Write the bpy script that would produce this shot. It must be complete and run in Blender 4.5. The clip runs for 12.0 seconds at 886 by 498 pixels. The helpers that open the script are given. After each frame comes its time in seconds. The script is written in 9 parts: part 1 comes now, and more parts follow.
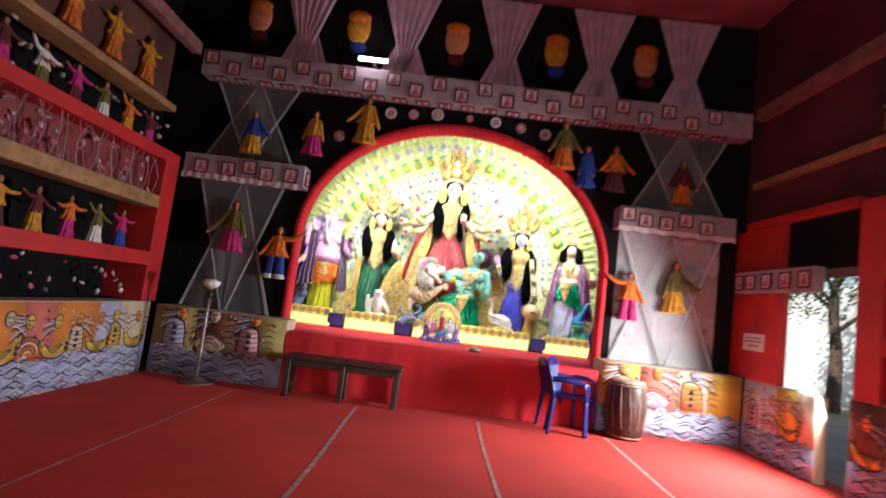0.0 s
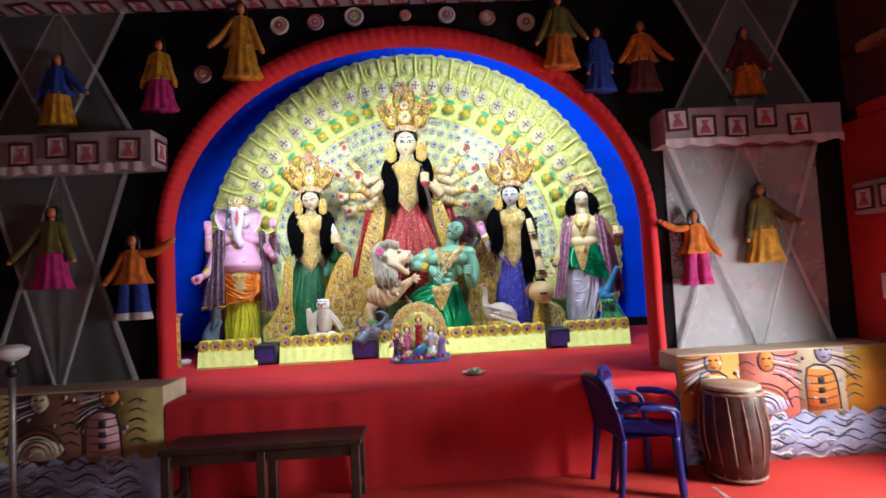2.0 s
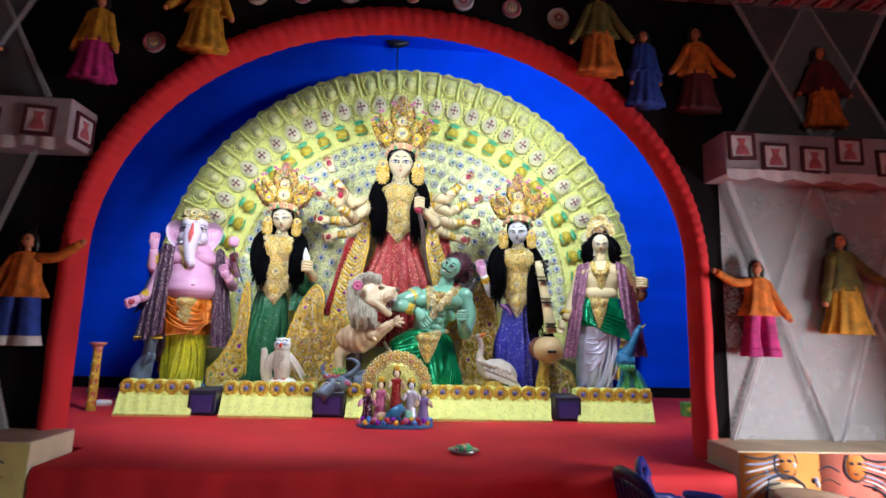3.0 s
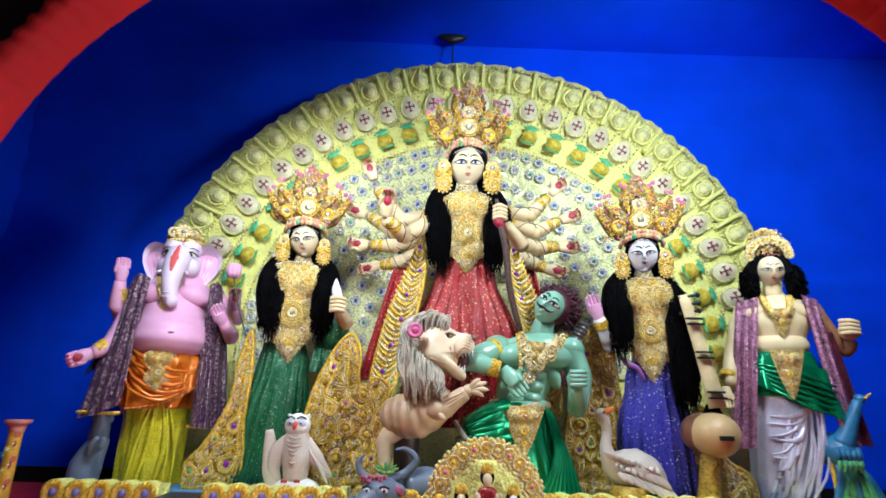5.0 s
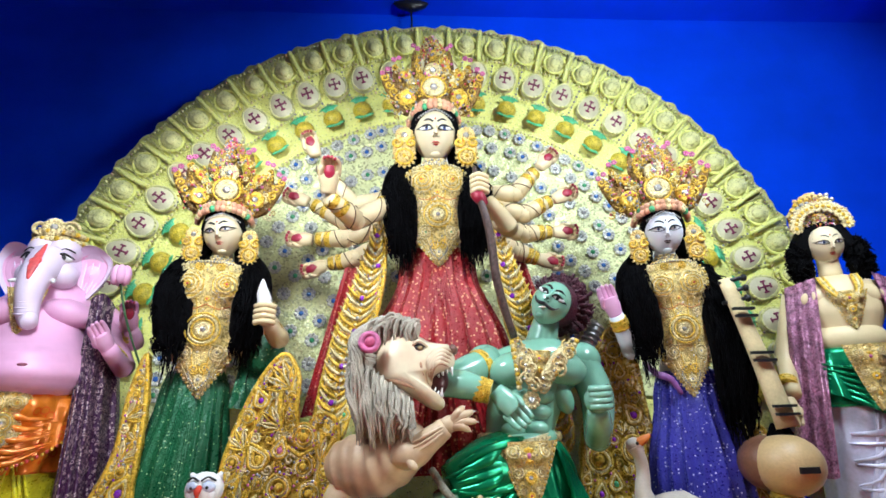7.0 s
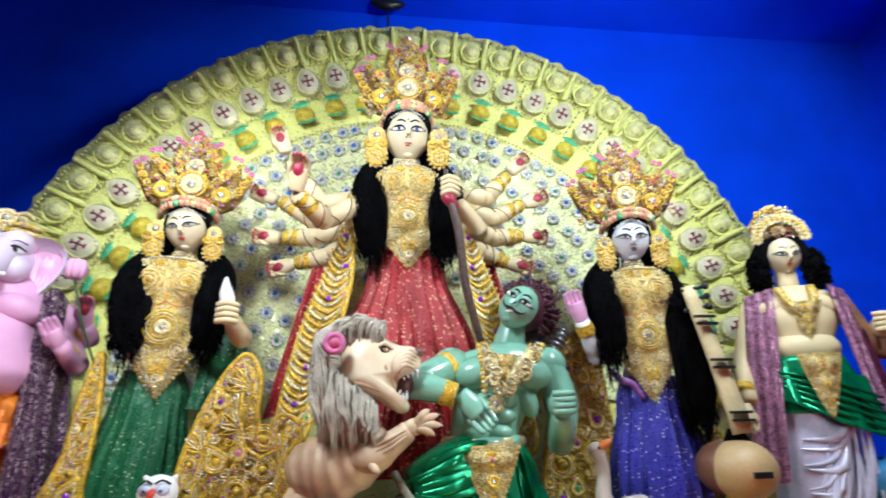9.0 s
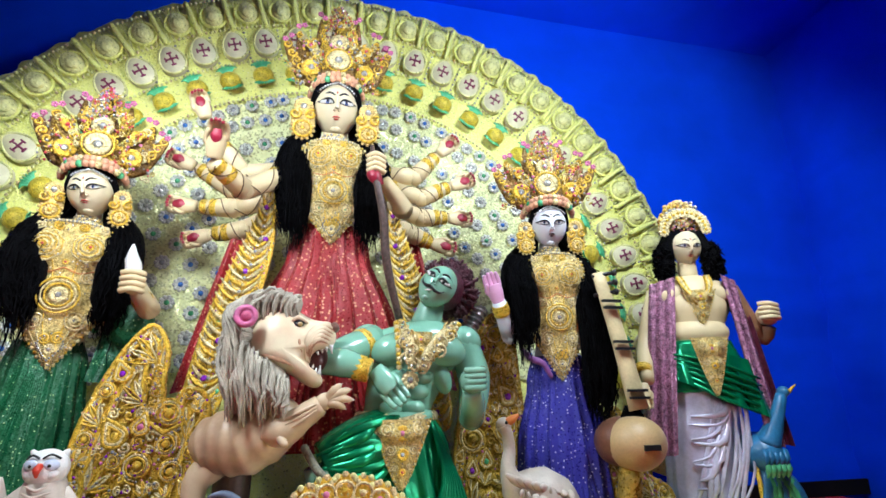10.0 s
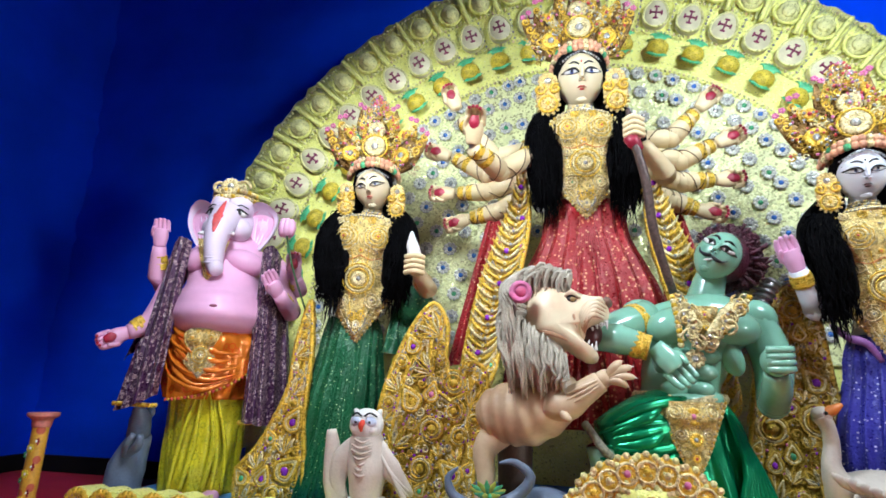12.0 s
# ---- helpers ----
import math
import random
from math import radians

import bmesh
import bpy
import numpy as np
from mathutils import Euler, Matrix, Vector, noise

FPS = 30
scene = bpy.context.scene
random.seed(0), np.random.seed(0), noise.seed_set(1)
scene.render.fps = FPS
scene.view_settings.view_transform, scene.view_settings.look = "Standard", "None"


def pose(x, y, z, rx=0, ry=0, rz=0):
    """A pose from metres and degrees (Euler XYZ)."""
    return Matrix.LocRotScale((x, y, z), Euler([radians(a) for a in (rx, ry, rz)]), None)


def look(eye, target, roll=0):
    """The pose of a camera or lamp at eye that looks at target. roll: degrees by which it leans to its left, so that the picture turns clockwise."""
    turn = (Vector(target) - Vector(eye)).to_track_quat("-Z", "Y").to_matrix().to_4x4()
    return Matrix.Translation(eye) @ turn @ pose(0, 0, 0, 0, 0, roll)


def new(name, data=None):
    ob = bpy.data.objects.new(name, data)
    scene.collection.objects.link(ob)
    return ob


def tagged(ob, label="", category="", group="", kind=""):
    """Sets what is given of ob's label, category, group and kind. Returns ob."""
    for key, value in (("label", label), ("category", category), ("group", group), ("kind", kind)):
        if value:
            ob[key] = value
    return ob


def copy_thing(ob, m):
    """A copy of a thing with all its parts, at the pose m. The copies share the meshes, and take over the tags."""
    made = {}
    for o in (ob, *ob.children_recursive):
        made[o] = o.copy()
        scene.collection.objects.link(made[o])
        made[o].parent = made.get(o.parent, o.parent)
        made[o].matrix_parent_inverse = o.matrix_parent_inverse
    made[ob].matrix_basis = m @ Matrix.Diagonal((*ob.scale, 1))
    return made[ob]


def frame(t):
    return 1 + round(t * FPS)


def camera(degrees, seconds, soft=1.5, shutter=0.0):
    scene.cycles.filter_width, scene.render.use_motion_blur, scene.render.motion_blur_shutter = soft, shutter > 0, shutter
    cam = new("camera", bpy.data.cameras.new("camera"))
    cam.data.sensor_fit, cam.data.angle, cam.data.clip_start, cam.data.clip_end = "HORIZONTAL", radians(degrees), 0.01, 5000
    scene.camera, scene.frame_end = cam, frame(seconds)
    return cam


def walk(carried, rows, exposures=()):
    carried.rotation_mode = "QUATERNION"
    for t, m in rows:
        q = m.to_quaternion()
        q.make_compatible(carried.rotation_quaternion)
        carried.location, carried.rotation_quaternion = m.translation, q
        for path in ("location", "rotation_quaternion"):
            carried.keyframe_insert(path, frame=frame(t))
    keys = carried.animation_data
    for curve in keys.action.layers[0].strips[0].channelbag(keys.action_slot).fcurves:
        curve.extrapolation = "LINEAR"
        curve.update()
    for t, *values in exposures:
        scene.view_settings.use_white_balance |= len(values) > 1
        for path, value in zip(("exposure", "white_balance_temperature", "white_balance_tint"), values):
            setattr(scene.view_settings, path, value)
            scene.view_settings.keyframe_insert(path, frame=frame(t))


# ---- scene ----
cam = camera(80.1, 12.0, soft=1.6, shutter=0.5)
PATH = [
    (0, (0.659, 0.835, 1.268), (0.634, 2.825, 1.468), 7.2),
    (0.5, (0.64, 1.632, 1.331), (0.529, 3.627, 1.408), 6.3),
    (1, (0.662, 2.241, 1.431), (0.609, 4.24, 1.447), 3.9),
    (1.5, (0.687, 2.806, 1.48), (0.717, 4.804, 1.572), 0.0),
    (2, (0.757, 3.312, 1.496), (0.835, 5.308, 1.608), -3.0),
    (2.5, (0.706, 3.819, 1.475), (0.734, 5.806, 1.7), 2.4),
    (3, (0.76, 4.282, 1.463), (0.88, 6.256, 1.76), 1.5),
    (3.5, (0.727, 4.77, 1.396), (0.73, 6.736, 1.762), 1.9),
    (3.7, (0.701, 4.943, 1.399), (0.664, 6.907, 1.776), 2.0),
    (5.3, (0.408, 6.188, 1.449), (0.448, 8.106, 2.015), 0.9),
    (5.5, (0.42, 6.343, 1.456), (0.486, 8.263, 2.013), 0.0),
    (6, (0.416, 6.649, 1.478), (0.547, 8.561, 2.048), -1.1),
    (6.5, (0.474, 6.803, 1.498), (0.604, 8.699, 2.122), -1.6),
    (8.5, (0.465, 6.871, 1.494), (0.558, 8.765, 2.13), -1.5),
    (9, (0.49, 6.852, 1.502), (0.712, 8.736, 2.136), -1.3),
    (9.5, (0.534, 6.833, 1.489), (0.939, 8.699, 2.081), -1.5),
    (10, (0.556, 6.83, 1.478), (1.018, 8.692, 2.044), -0.9),
    (10.5, (0.514, 6.843, 1.474), (0.808, 8.738, 2.042), -0.2),
    (11, (0.45, 6.86, 1.485), (0.465, 8.781, 2.042), 0.9),
    (11.5, (0.384, 6.881, 1.47), (0.133, 8.795, 1.993), 1.5),
    (12, (0.367, 6.899, 1.455), (0.014, 8.804, 1.951), 1.9),
]
walk(cam, [(t, look(eye, target, roll)) for t, eye, target, roll in PATH], exposures=[(0, 0.9), (0.5, 0.78), (1.0, 0.55), (1.5, 0.34), (2.0, 0.1), (2.5, -0.1), (3.5, 0.0), (5.5, 0.0), (12, -0.05)])

# ---- light ----
world = bpy.data.worlds.new("world")
scene.world = world
world.use_nodes = True
wn, wl = world.node_tree.nodes, world.node_tree.links
sky = wn.new("ShaderNodeTexSky")
sky.sky_type, sky.sun_disc = "NISHITA", False
sky.sun_elevation, sky.sun_rotation = radians(43), radians(233)
wn["Background"].inputs["Strength"].default_value = 0.085
wl.new(sky.outputs["Color"], wn["Background"].inputs["Color"])


def lamp(name, kind, m, power, colour, size=0.3, **more):
    data = bpy.data.lights.new(name, kind)
    data.energy, data.color = power, colour
    if kind == "AREA":
        data.shape, data.size, data.size_y = "RECTANGLE", size, more.get("size_y", size)
    elif kind == "SPOT":
        data.spot_size, data.spot_blend, data.shadow_soft_size = radians(more.get("cone", 100)), more.get("blend", 0.6), size
    elif kind == "SUN":
        data.angle = radians(size)
    else:
        data.shadow_soft_size = size
    ob = new(name, data)
    ob.matrix_world = m
    return ob


lamp("sun", "SUN", look((-20, -14, 34), (9, 8, 0)), 4.0, (1.0, 0.95, 0.86), size=0.5)
# flood lamps fixed behind the head of the arch
lamp("stage_flood_east", "SPOT", look((2.25, 7.9, 3.72), (2.2, 10.4, 2.7)), 325, (0.82, 0.95, 1.06), size=0.28, cone=130, blend=0.35)
lamp("stage_flood_west", "SPOT", look((-0.45, 7.95, 3.35), (0.1, 9.9, 1.55)), 270, (0.84, 0.95, 1.06), size=0.28, cone=124, blend=0.4)
# daylight through the entrance behind and the opening at the side
door = lamp("entrance_daylight", "AREA", look((1.0, -2.35, 2.3), (2.9, 5.5, 2.4)), 15, (1.0, 0.93, 0.92), size=3.0, size_y=0.8)
door.data.spread = radians(95)
side = lamp("side_daylight", "AREA", look((4.30, 5.98, 1.1), (1.6, 6.25, 0.25)), 102, (0.96, 0.96, 1.0), size=0.6, size_y=1.0)
side.data.spread = radians(145)

# ---- materials ----
MATS = {}


def mat(name, colour, rough=0.7, metal=0.0, vary=0.15, scale=6.0, fine=90.0, bump=0.15, sheen=0.0, alpha=1.0, colour2=None, coat=0.0, spots=0.0, spot_colour=(1, 0.8, 0.3), spot_scale=40.0, jitter=0.0, glint=0.0, glint_scale=220.0, spec=0.5, ring=0.0):
    """A surface with stains at a large scale, grain at a small one and a little relief."""
    if name in MATS:
        return MATS[name]
    m = bpy.data.materials.new(name)
    m.use_nodes = True
    n, l = m.node_tree.nodes, m.node_tree.links
    b = n["Principled BSDF"]
    co = n.new("ShaderNodeTexCoord")
    big, small = n.new("ShaderNodeTexNoise"), n.new("ShaderNodeTexNoise")
    big.inputs["Scale"].default_value, big.inputs["Detail"].default_value = scale, 4
    small.inputs["Scale"].default_value, small.inputs["Detail"].default_value = fine, 2
    for t in (big, small):
        l.new(co.outputs["Object"], t.inputs["Vector"])
    c2 = colour2 or tuple(max(0.0, v * (1 - 2.2 * vary)) for v in colour)
    ramp = n.new("ShaderNodeMix")
    ramp.data_type = "RGBA"
    ramp.inputs["A"].default_value, ramp.inputs["B"].default_value = (*colour, 1), (*c2, 1)
    stretch = n.new("ShaderNodeMapRange")
    stretch.inputs["From Min"].default_value, stretch.inputs["From Max"].default_value = 0.35, 0.7
    l.new(big.outputs["Fac"], stretch.inputs["Value"])
    l.new(stretch.outputs["Result"], ramp.inputs["Factor"])
    grain = n.new("ShaderNodeMix")
    grain.data_type, grain.blend_type = "RGBA", "MULTIPLY"
    grain.inputs["Factor"].default_value = min(1.0, 2.2 * vary)
    l.new(ramp.outputs["Result"], grain.inputs["A"])
    l.new(small.outputs["Fac"], grain.inputs["B"])
    out = grain.outputs["Result"]
    gain = n.new("ShaderNodeMix")
    gain.data_type, gain.blend_type = "RGBA", "MULTIPLY"
    gain.inputs["Factor"].default_value = 1.0
    k = 1.0 + 1.1 * vary
    gain.inputs["B"].default_value = (k, k, k, 1)
    l.new(out, gain.inputs["A"])
    out = gain.outputs["Result"]
    if spots:
        v = n.new("ShaderNodeTexVoronoi")
        v.inputs["Scale"].default_value = spot_scale
        l.new(co.outputs["Object"], v.inputs["Vector"])
        cut = n.new("ShaderNodeMath")
        cut.operation, cut.inputs[1].default_value = ("COMPARE" if ring else "LESS_THAN"), spots
        cut.inputs[2].default_value = ring
        l.new(v.outputs["Distance"], cut.inputs[0])
        mix = n.new("ShaderNodeMix")
        mix.data_type = "RGBA"
        mix.inputs["B"].default_value = (*spot_colour, 1)
        l.new(cut.outputs[0], mix.inputs["Factor"])
        l.new(out, mix.inputs["A"])
        out = mix.outputs["Result"]
    if jitter:
        info = n.new("ShaderNodeObjectInfo")
        hue = n.new("ShaderNodeHueSaturation")
        rng = n.new("ShaderNodeMapRange")
        rng.inputs["To Min"].default_value, rng.inputs["To Max"].default_value = 1 - jitter, 1 + jitter
        l.new(info.outputs["Random"], rng.inputs["Value"])
        l.new(rng.outputs["Result"], hue.inputs["Value"])
        l.new(out, hue.inputs["Color"])
        out = hue.outputs["Color"]
    l.new(out, b.inputs["Base Color"])
    b.inputs["Roughness"].default_value, b.inputs["Metallic"].default_value = rough, metal
    b.inputs["Specular IOR Level"].default_value = spec
    if sheen:
        b.inputs["Sheen Weight"].default_value = sheen
    if coat:
        b.inputs["Coat Weight"].default_value, b.inputs["Coat Roughness"].default_value = coat, 0.15
    if alpha < 1:
        b.inputs["Alpha"].default_value = alpha
    if bump:
        bp = n.new("ShaderNodeBump")
        bp.inputs["Strength"].default_value, bp.inputs["Distance"].default_value = bump, 0.01
        l.new(small.outputs["Fac"], bp.inputs["Height"])
        l.new(bp.outputs["Normal"], b.inputs["Normal"])
        if glint:
            # scattered facets of foil, each tipped its own way
            cell = n.new("ShaderNodeTexVoronoi")
            cell.inputs["Scale"].default_value = glint_scale
            l.new(co.outputs["Object"], cell.inputs["Vector"])
            tip, add, unit = n.new("ShaderNodeVectorMath"), n.new("ShaderNodeVectorMath"), n.new("ShaderNodeVectorMath")
            tip.operation, add.operation, unit.operation = "SUBTRACT", "MULTIPLY_ADD", "NORMALIZE"
            tip.inputs[1].default_value = (0.5, 0.5, 0.5)
            add.inputs[1].default_value = (0.5, 0.5, 0.5)
            l.new(cell.outputs["Color"], tip.inputs[0])
            l.new(tip.outputs[0], add.inputs[0])
            l.new(bp.outputs["Normal"], add.inputs[2])
            l.new(add.outputs[0], unit.inputs[0])
            l.new(unit.outputs[0], b.inputs["Normal"])
            split, cut2 = n.new("ShaderNodeSeparateColor"), n.new("ShaderNodeMath")
            cut2.operation, cut2.inputs[1].default_value = "GREATER_THAN", 1.0 - glint
            l.new(cell.outputs["Color"], split.inputs["Color"])
            l.new(split.outputs["Red"], cut2.inputs[0])
            for key, low, high in (("Roughness", rough, 0.24), ("Metallic", metal, max(metal, 0.42))):
                rg = n.new("ShaderNodeMapRange")
                rg.inputs["To Min"].default_value, rg.inputs["To Max"].default_value = low, high
                l.new(cut2.outputs[0], rg.inputs["Value"])
                l.new(rg.outputs["Result"], b.inputs[key])
    MATS[name] = m
    return m


RED_CARPET = mat("red_carpet", (0.62, 0.03, 0.02), 0.95, vary=0.12, scale=1.2, fine=220, bump=0.4)
RED_CLOTH = mat("red_cloth", (0.72, 0.02, 0.03), 0.8, vary=0.1, scale=2.0, fine=160, bump=0.2)
RED_PAINT = mat("red_paint", (0.55, 0.02, 0.02), 0.6, vary=0.12, scale=3.0)
BLACK_CLOTH = mat("black_cloth", (0.012, 0.011, 0.012), 0.95, spec=0.1, vary=0.2, scale=2.0, bump=0.2)
BLUE_CLOTH = mat("blue_cloth", (0.0, 0.075, 0.92), 0.95, spec=0.08, vary=0.1, scale=1.2, fine=140, bump=0.2)
GREY_BOARD = mat("grey_board", (0.42, 0.34, 0.37), 0.8, vary=0.15, scale=5.0)
CREAM_BOARD = mat("cream_board", (0.66, 0.55, 0.38), 0.8, vary=0.12, scale=4.0)
NET = mat("white_net", (0.8, 0.78, 0.8), 0.9, vary=0.06, scale=4.0, alpha=0.15, bump=0.0)
NET_PANEL = mat("white_net_panel", (0.8, 0.78, 0.8), 0.9, vary=0.06, scale=4.0, alpha=0.3, bump=0.0)
# copies of the net for unlit bays, the shade put into a lower alpha
NET_DIM = mat("dim_net", (0.8, 0.78, 0.8), 0.9, vary=0.06, scale=4.0, alpha=0.07, bump=0.0)
NET_DIM_FOLD = mat("dim_net_fold", (0.8, 0.78, 0.8), 0.9, vary=0.06, scale=4.0, alpha=0.2, bump=0.0)
NET_FOLD = mat("white_net_fold", (0.8, 0.78, 0.8), 0.9, vary=0.06, scale=4.0, alpha=0.4, bump=0.0)
DARK_WOOD = mat("dark_wood", (0.07, 0.035, 0.022), 0.5, vary=0.25, scale=8.0)
TAPE = mat("seam_tape", (0.62, 0.34, 0.3), 0.7, vary=0.25, scale=14.0)


# ---- mesh helpers ----
def obj(name, bm, material, parent=None, smooth=False):
    me = bpy.data.meshes.new(name)
    bm.to_mesh(me)
    bm.free()
    for m in material if isinstance(material, (list, tuple)) else [material]:
        me.materials.append(m)
    if smooth:
        for p in me.polygons:
            p.use_smooth = True
    ob = new(name, me)
    if parent:
        ob.parent = parent
    return ob


def part(name, bm, material, parent, label="", smooth=False):
    ob = obj(name, bm, material, parent, smooth)
    if label:
        ob["label"] = label
    return ob


def empty(name, m, label, category, group=""):
    ob = new(name)
    ob.empty_display_size = 0.1
    ob.matrix_basis = m
    return tagged(ob, label, category, group)


def box(bm, x0, x1, y0, y1, z0, z1, mi=0, bevel=0.0):
    made = bmesh.ops.create_cube(bm, size=1, matrix=Matrix.LocRotScale(((x0 + x1) / 2, (y0 + y1) / 2, (z0 + z1) / 2), None, (abs(x1 - x0), abs(y1 - y0), abs(z1 - z0))))
    faces = {f for v in made["verts"] for f in v.link_faces}
    if bevel:
        edges = list({e for v in made["verts"] for e in v.link_edges})
        got = bmesh.ops.bevel(bm, geom=edges, offset=bevel, segments=1, affect="EDGES")
        faces |= set(got["faces"])
    for f in faces:
        if f.is_valid:
            f.material_index = mi
    return bm


def boxed(name, dims, material, parent=None, bevel=0.0, label=""):
    bm = bmesh.new()
    box(bm, *dims, bevel=bevel)
    return part(name, bm, material, parent, label)


def setting(ob, label=""):
    return tagged(ob, label, "", "", "structure")



CX = 0.67  # middle of the arch
FRONT, FACADE, BACK = 7.28, 7.65, 10.82  # stage front, facade plane, niche back
STAGE_Z, MURAL_Z = 0.69, 0.82
WEST, EAST, SOUTH = -2.85, 4.35, -2.5
CEIL = 5.45
BEAM_Z0, BEAM_Z1 = 3.82, 4.15
NICHE_W, NICHE_E, NICHE_Z = -3.75, 5.30, 5.11  # side cloths and canopy of the niche


def arch_line(half, rise, spring, low, n=72):
    pts = [(CX + half, low)] + [(CX + half, low + (spring - low) * k / 6) for k in range(1, 6)]
    pts += [(CX + half * math.cos(math.pi * i / n), spring + rise * math.sin(math.pi * i / n)) for i in range(n + 1)]
    pts += [(CX - half, low + (spring - low) * k / 6) for k in range(5, 0, -1)] + [(CX - half, low)]
    return pts


def facade_wall():
    """The facade with its arched opening cut through it."""
    bm = bmesh.new()
    x0, x1, top, thick = NICHE_W - 0.15, 4.98, CEIL, 0.1
    line = arch_line(1.99, 1.66, 1.87, 0.0)
    loops = []
    for y in (FACADE, FACADE + thick):
        inner = [bm.verts.new((x, y, z)) for x, z in line]
        outer = []
        for x, z in line:
            if z <= 1.87:
                outer.append(bm.verts.new((x1 if x > CX else x0, y, z)))
            else:
                dx, dz = x - CX, z - 1.87
                k = min((x1 - CX if dx > 0 else CX - x0) / max(abs(dx), 1e-6), (top - 1.87) / max(dz, 1e-6))
                outer.append(bm.verts.new((CX + dx * k, y, 1.87 + dz * k)))
        for i in range(len(line) - 1):
            bm.faces.new((inner[i], inner[i + 1], outer[i + 1], outer[i]))
            if abs(outer[i].co.z - top) > 1e-4 and abs(outer[i + 1].co.z - top) < 1e-4:
                bm.faces.new((outer[i], outer[i + 1], bm.verts.new((x1, y, top))))
            if abs(outer[i].co.z - top) < 1e-4 and abs(outer[i + 1].co.z - top) > 1e-4:
                bm.faces.new((outer[i], outer[i + 1], bm.verts.new((x0, y, top))))
        loops.append(inner)
    for i in range(len(line) - 1):
        bm.faces.new((loops[0][i], loops[1][i], loops[1][i + 1], loops[0][i + 1]))
    bmesh.ops.recalc_face_normals(bm, faces=bm.faces)
    return setting(obj("wall_north", bm, BLACK_CLOTH), "black cloth facade with an arched opening above the stage")


facade_wall()


def arch_trim():
    """A gathered cloth band round the arch, with small pleats across it."""
    bm = bmesh.new()
    n = 260
    inner, outer = arch_line(1.965, 1.63, 1.87, STAGE_Z, n), arch_line(2.045, 1.75, 1.87, STAGE_Z, n)
    rows = []
    for k, f in ((0, 0.0), (1, 0.06), (2, 0.5), (3, 0.94), (4, 1.0)):
        row = []
        for i, (p, q) in enumerate(zip(inner, outer)):
            y = FACADE - (0.004 if k in (0, 4) else 0.055 + (0.012 if k == 2 else 0) + 0.008 * math.sin(i * 1.9))
            row.append(bm.verts.new((p[0] + (q[0] - p[0]) * f, y + (0.11 if k == 0 else 0), p[1] + (q[1] - p[1]) * f + 0.003 * math.sin(i * 1.3))))
        rows.append(row)
    for a, b in zip(rows, rows[1:]):
        for i in range(len(a) - 1):
            bm.faces.new((a[i], a[i + 1], b[i + 1], b[i]))
    bmesh.ops.recalc_face_normals(bm, faces=bm.faces)
    return setting(obj("trim_arch", bm, RED_CLOTH, smooth=True), "gathered red cloth border round the stage arch")


arch_trim()


def carpet():
    ob = setting(boxed("floor", (WEST - 0.2, EAST + 0.3, SOUTH, FACADE, -0.1, 0), RED_CARPET), "red carpet on the hall floor")
    for x, w in ((-0.14, 0.035), (1.20, 0.03), (2.62, 0.03), (-1.55, 0.02)):
        bm = bmesh.new()
        rows = []
        for i in range(41):
            y = SOUTH + 0.1 + (FRONT - 0.5 - SOUTH) * i / 40
            c = x + 0.012 * math.sin(1.7 * y + x)
            rows.append((bm.verts.new((c - w / 2, y, 0.003)), bm.verts.new((c + w / 2, y, 0.003))))
        for a, b in zip(rows, rows[1:]):
            bm.faces.new((a[0], a[1], b[1], b[0]))
        part("seam_tape", bm, TAPE, ob, "pale tape along a carpet seam")


carpet()


def cloth_sheet(name, corner, u, v, nu, nv, wave, material, label, parent=None):
    """A hung or laid sheet of cloth with soft folds."""
    bm = bmesh.new()
    corner, u, v = Vector(corner), Vector(u), Vector(v)
    normal = u.cross(v).normalized()
    grid = [[bm.verts.new(corner + u * (i / nu) + v * (j / nv) + normal * wave(i / nu, j / nv)) for i in range(nu + 1)] for j in range(nv + 1)]
    for j in range(nv):
        for i in range(nu):
            bm.faces.new((grid[j][i], grid[j][i + 1], grid[j + 1][i + 1], grid[j + 1][i]))
    ob = obj(name, bm, material, parent, smooth=True)
    if parent is None:
        setting(ob, label)
    return ob


def stage_platform():
    ob = setting(boxed("stage", (NICHE_W - 0.1, 4.93, FACADE + 0.11, BACK, 0, STAGE_Z), RED_CLOTH), "raised stage covered in red cloth")
    bm = bmesh.new()
    n = 90
    x0, x1 = -1.17, 2.62
    prof = [(FACADE + 0.3, STAGE_Z + 0.003), (FRONT + 0.03, STAGE_Z + 0.003), (FRONT + 0.005, STAGE_Z - 0.012), (FRONT - 0.004, STAGE_Z - 0.06), (FRONT, 0.35), (FRONT - 0.012, 0.002)]
    rows = []
    for k, (y, z) in enumerate(prof):
        amp = (0.0, 0.002, 0.003, 0.004, 0.004, 0.006)[k]
        rows.append([bm.verts.new((x0 + (x1 - x0) * i / n, y + amp * (math.sin(0.55 * i) + 0.6 * math.sin(1.33 * i + 2)) - amp, z + (0.006 * math.sin(0.21 * i) if k in (1, 2, 3) else 0))) for i in range(n + 1)])
    for a, b in zip(rows, rows[1:]):
        for i in range(n):
            bm.faces.new((a[i], a[i + 1], b[i + 1], b[i]))
    part("stage_front", bm, RED_CLOTH, ob, "red cloth hung over the stage front", smooth=True)
    boxed("stage_core", (x0 + 0.01, x1 - 0.01, FRONT + 0.03, FACADE + 0.1, 0, STAGE_Z - 0.02), DARK_WOOD, ob)


stage_platform()


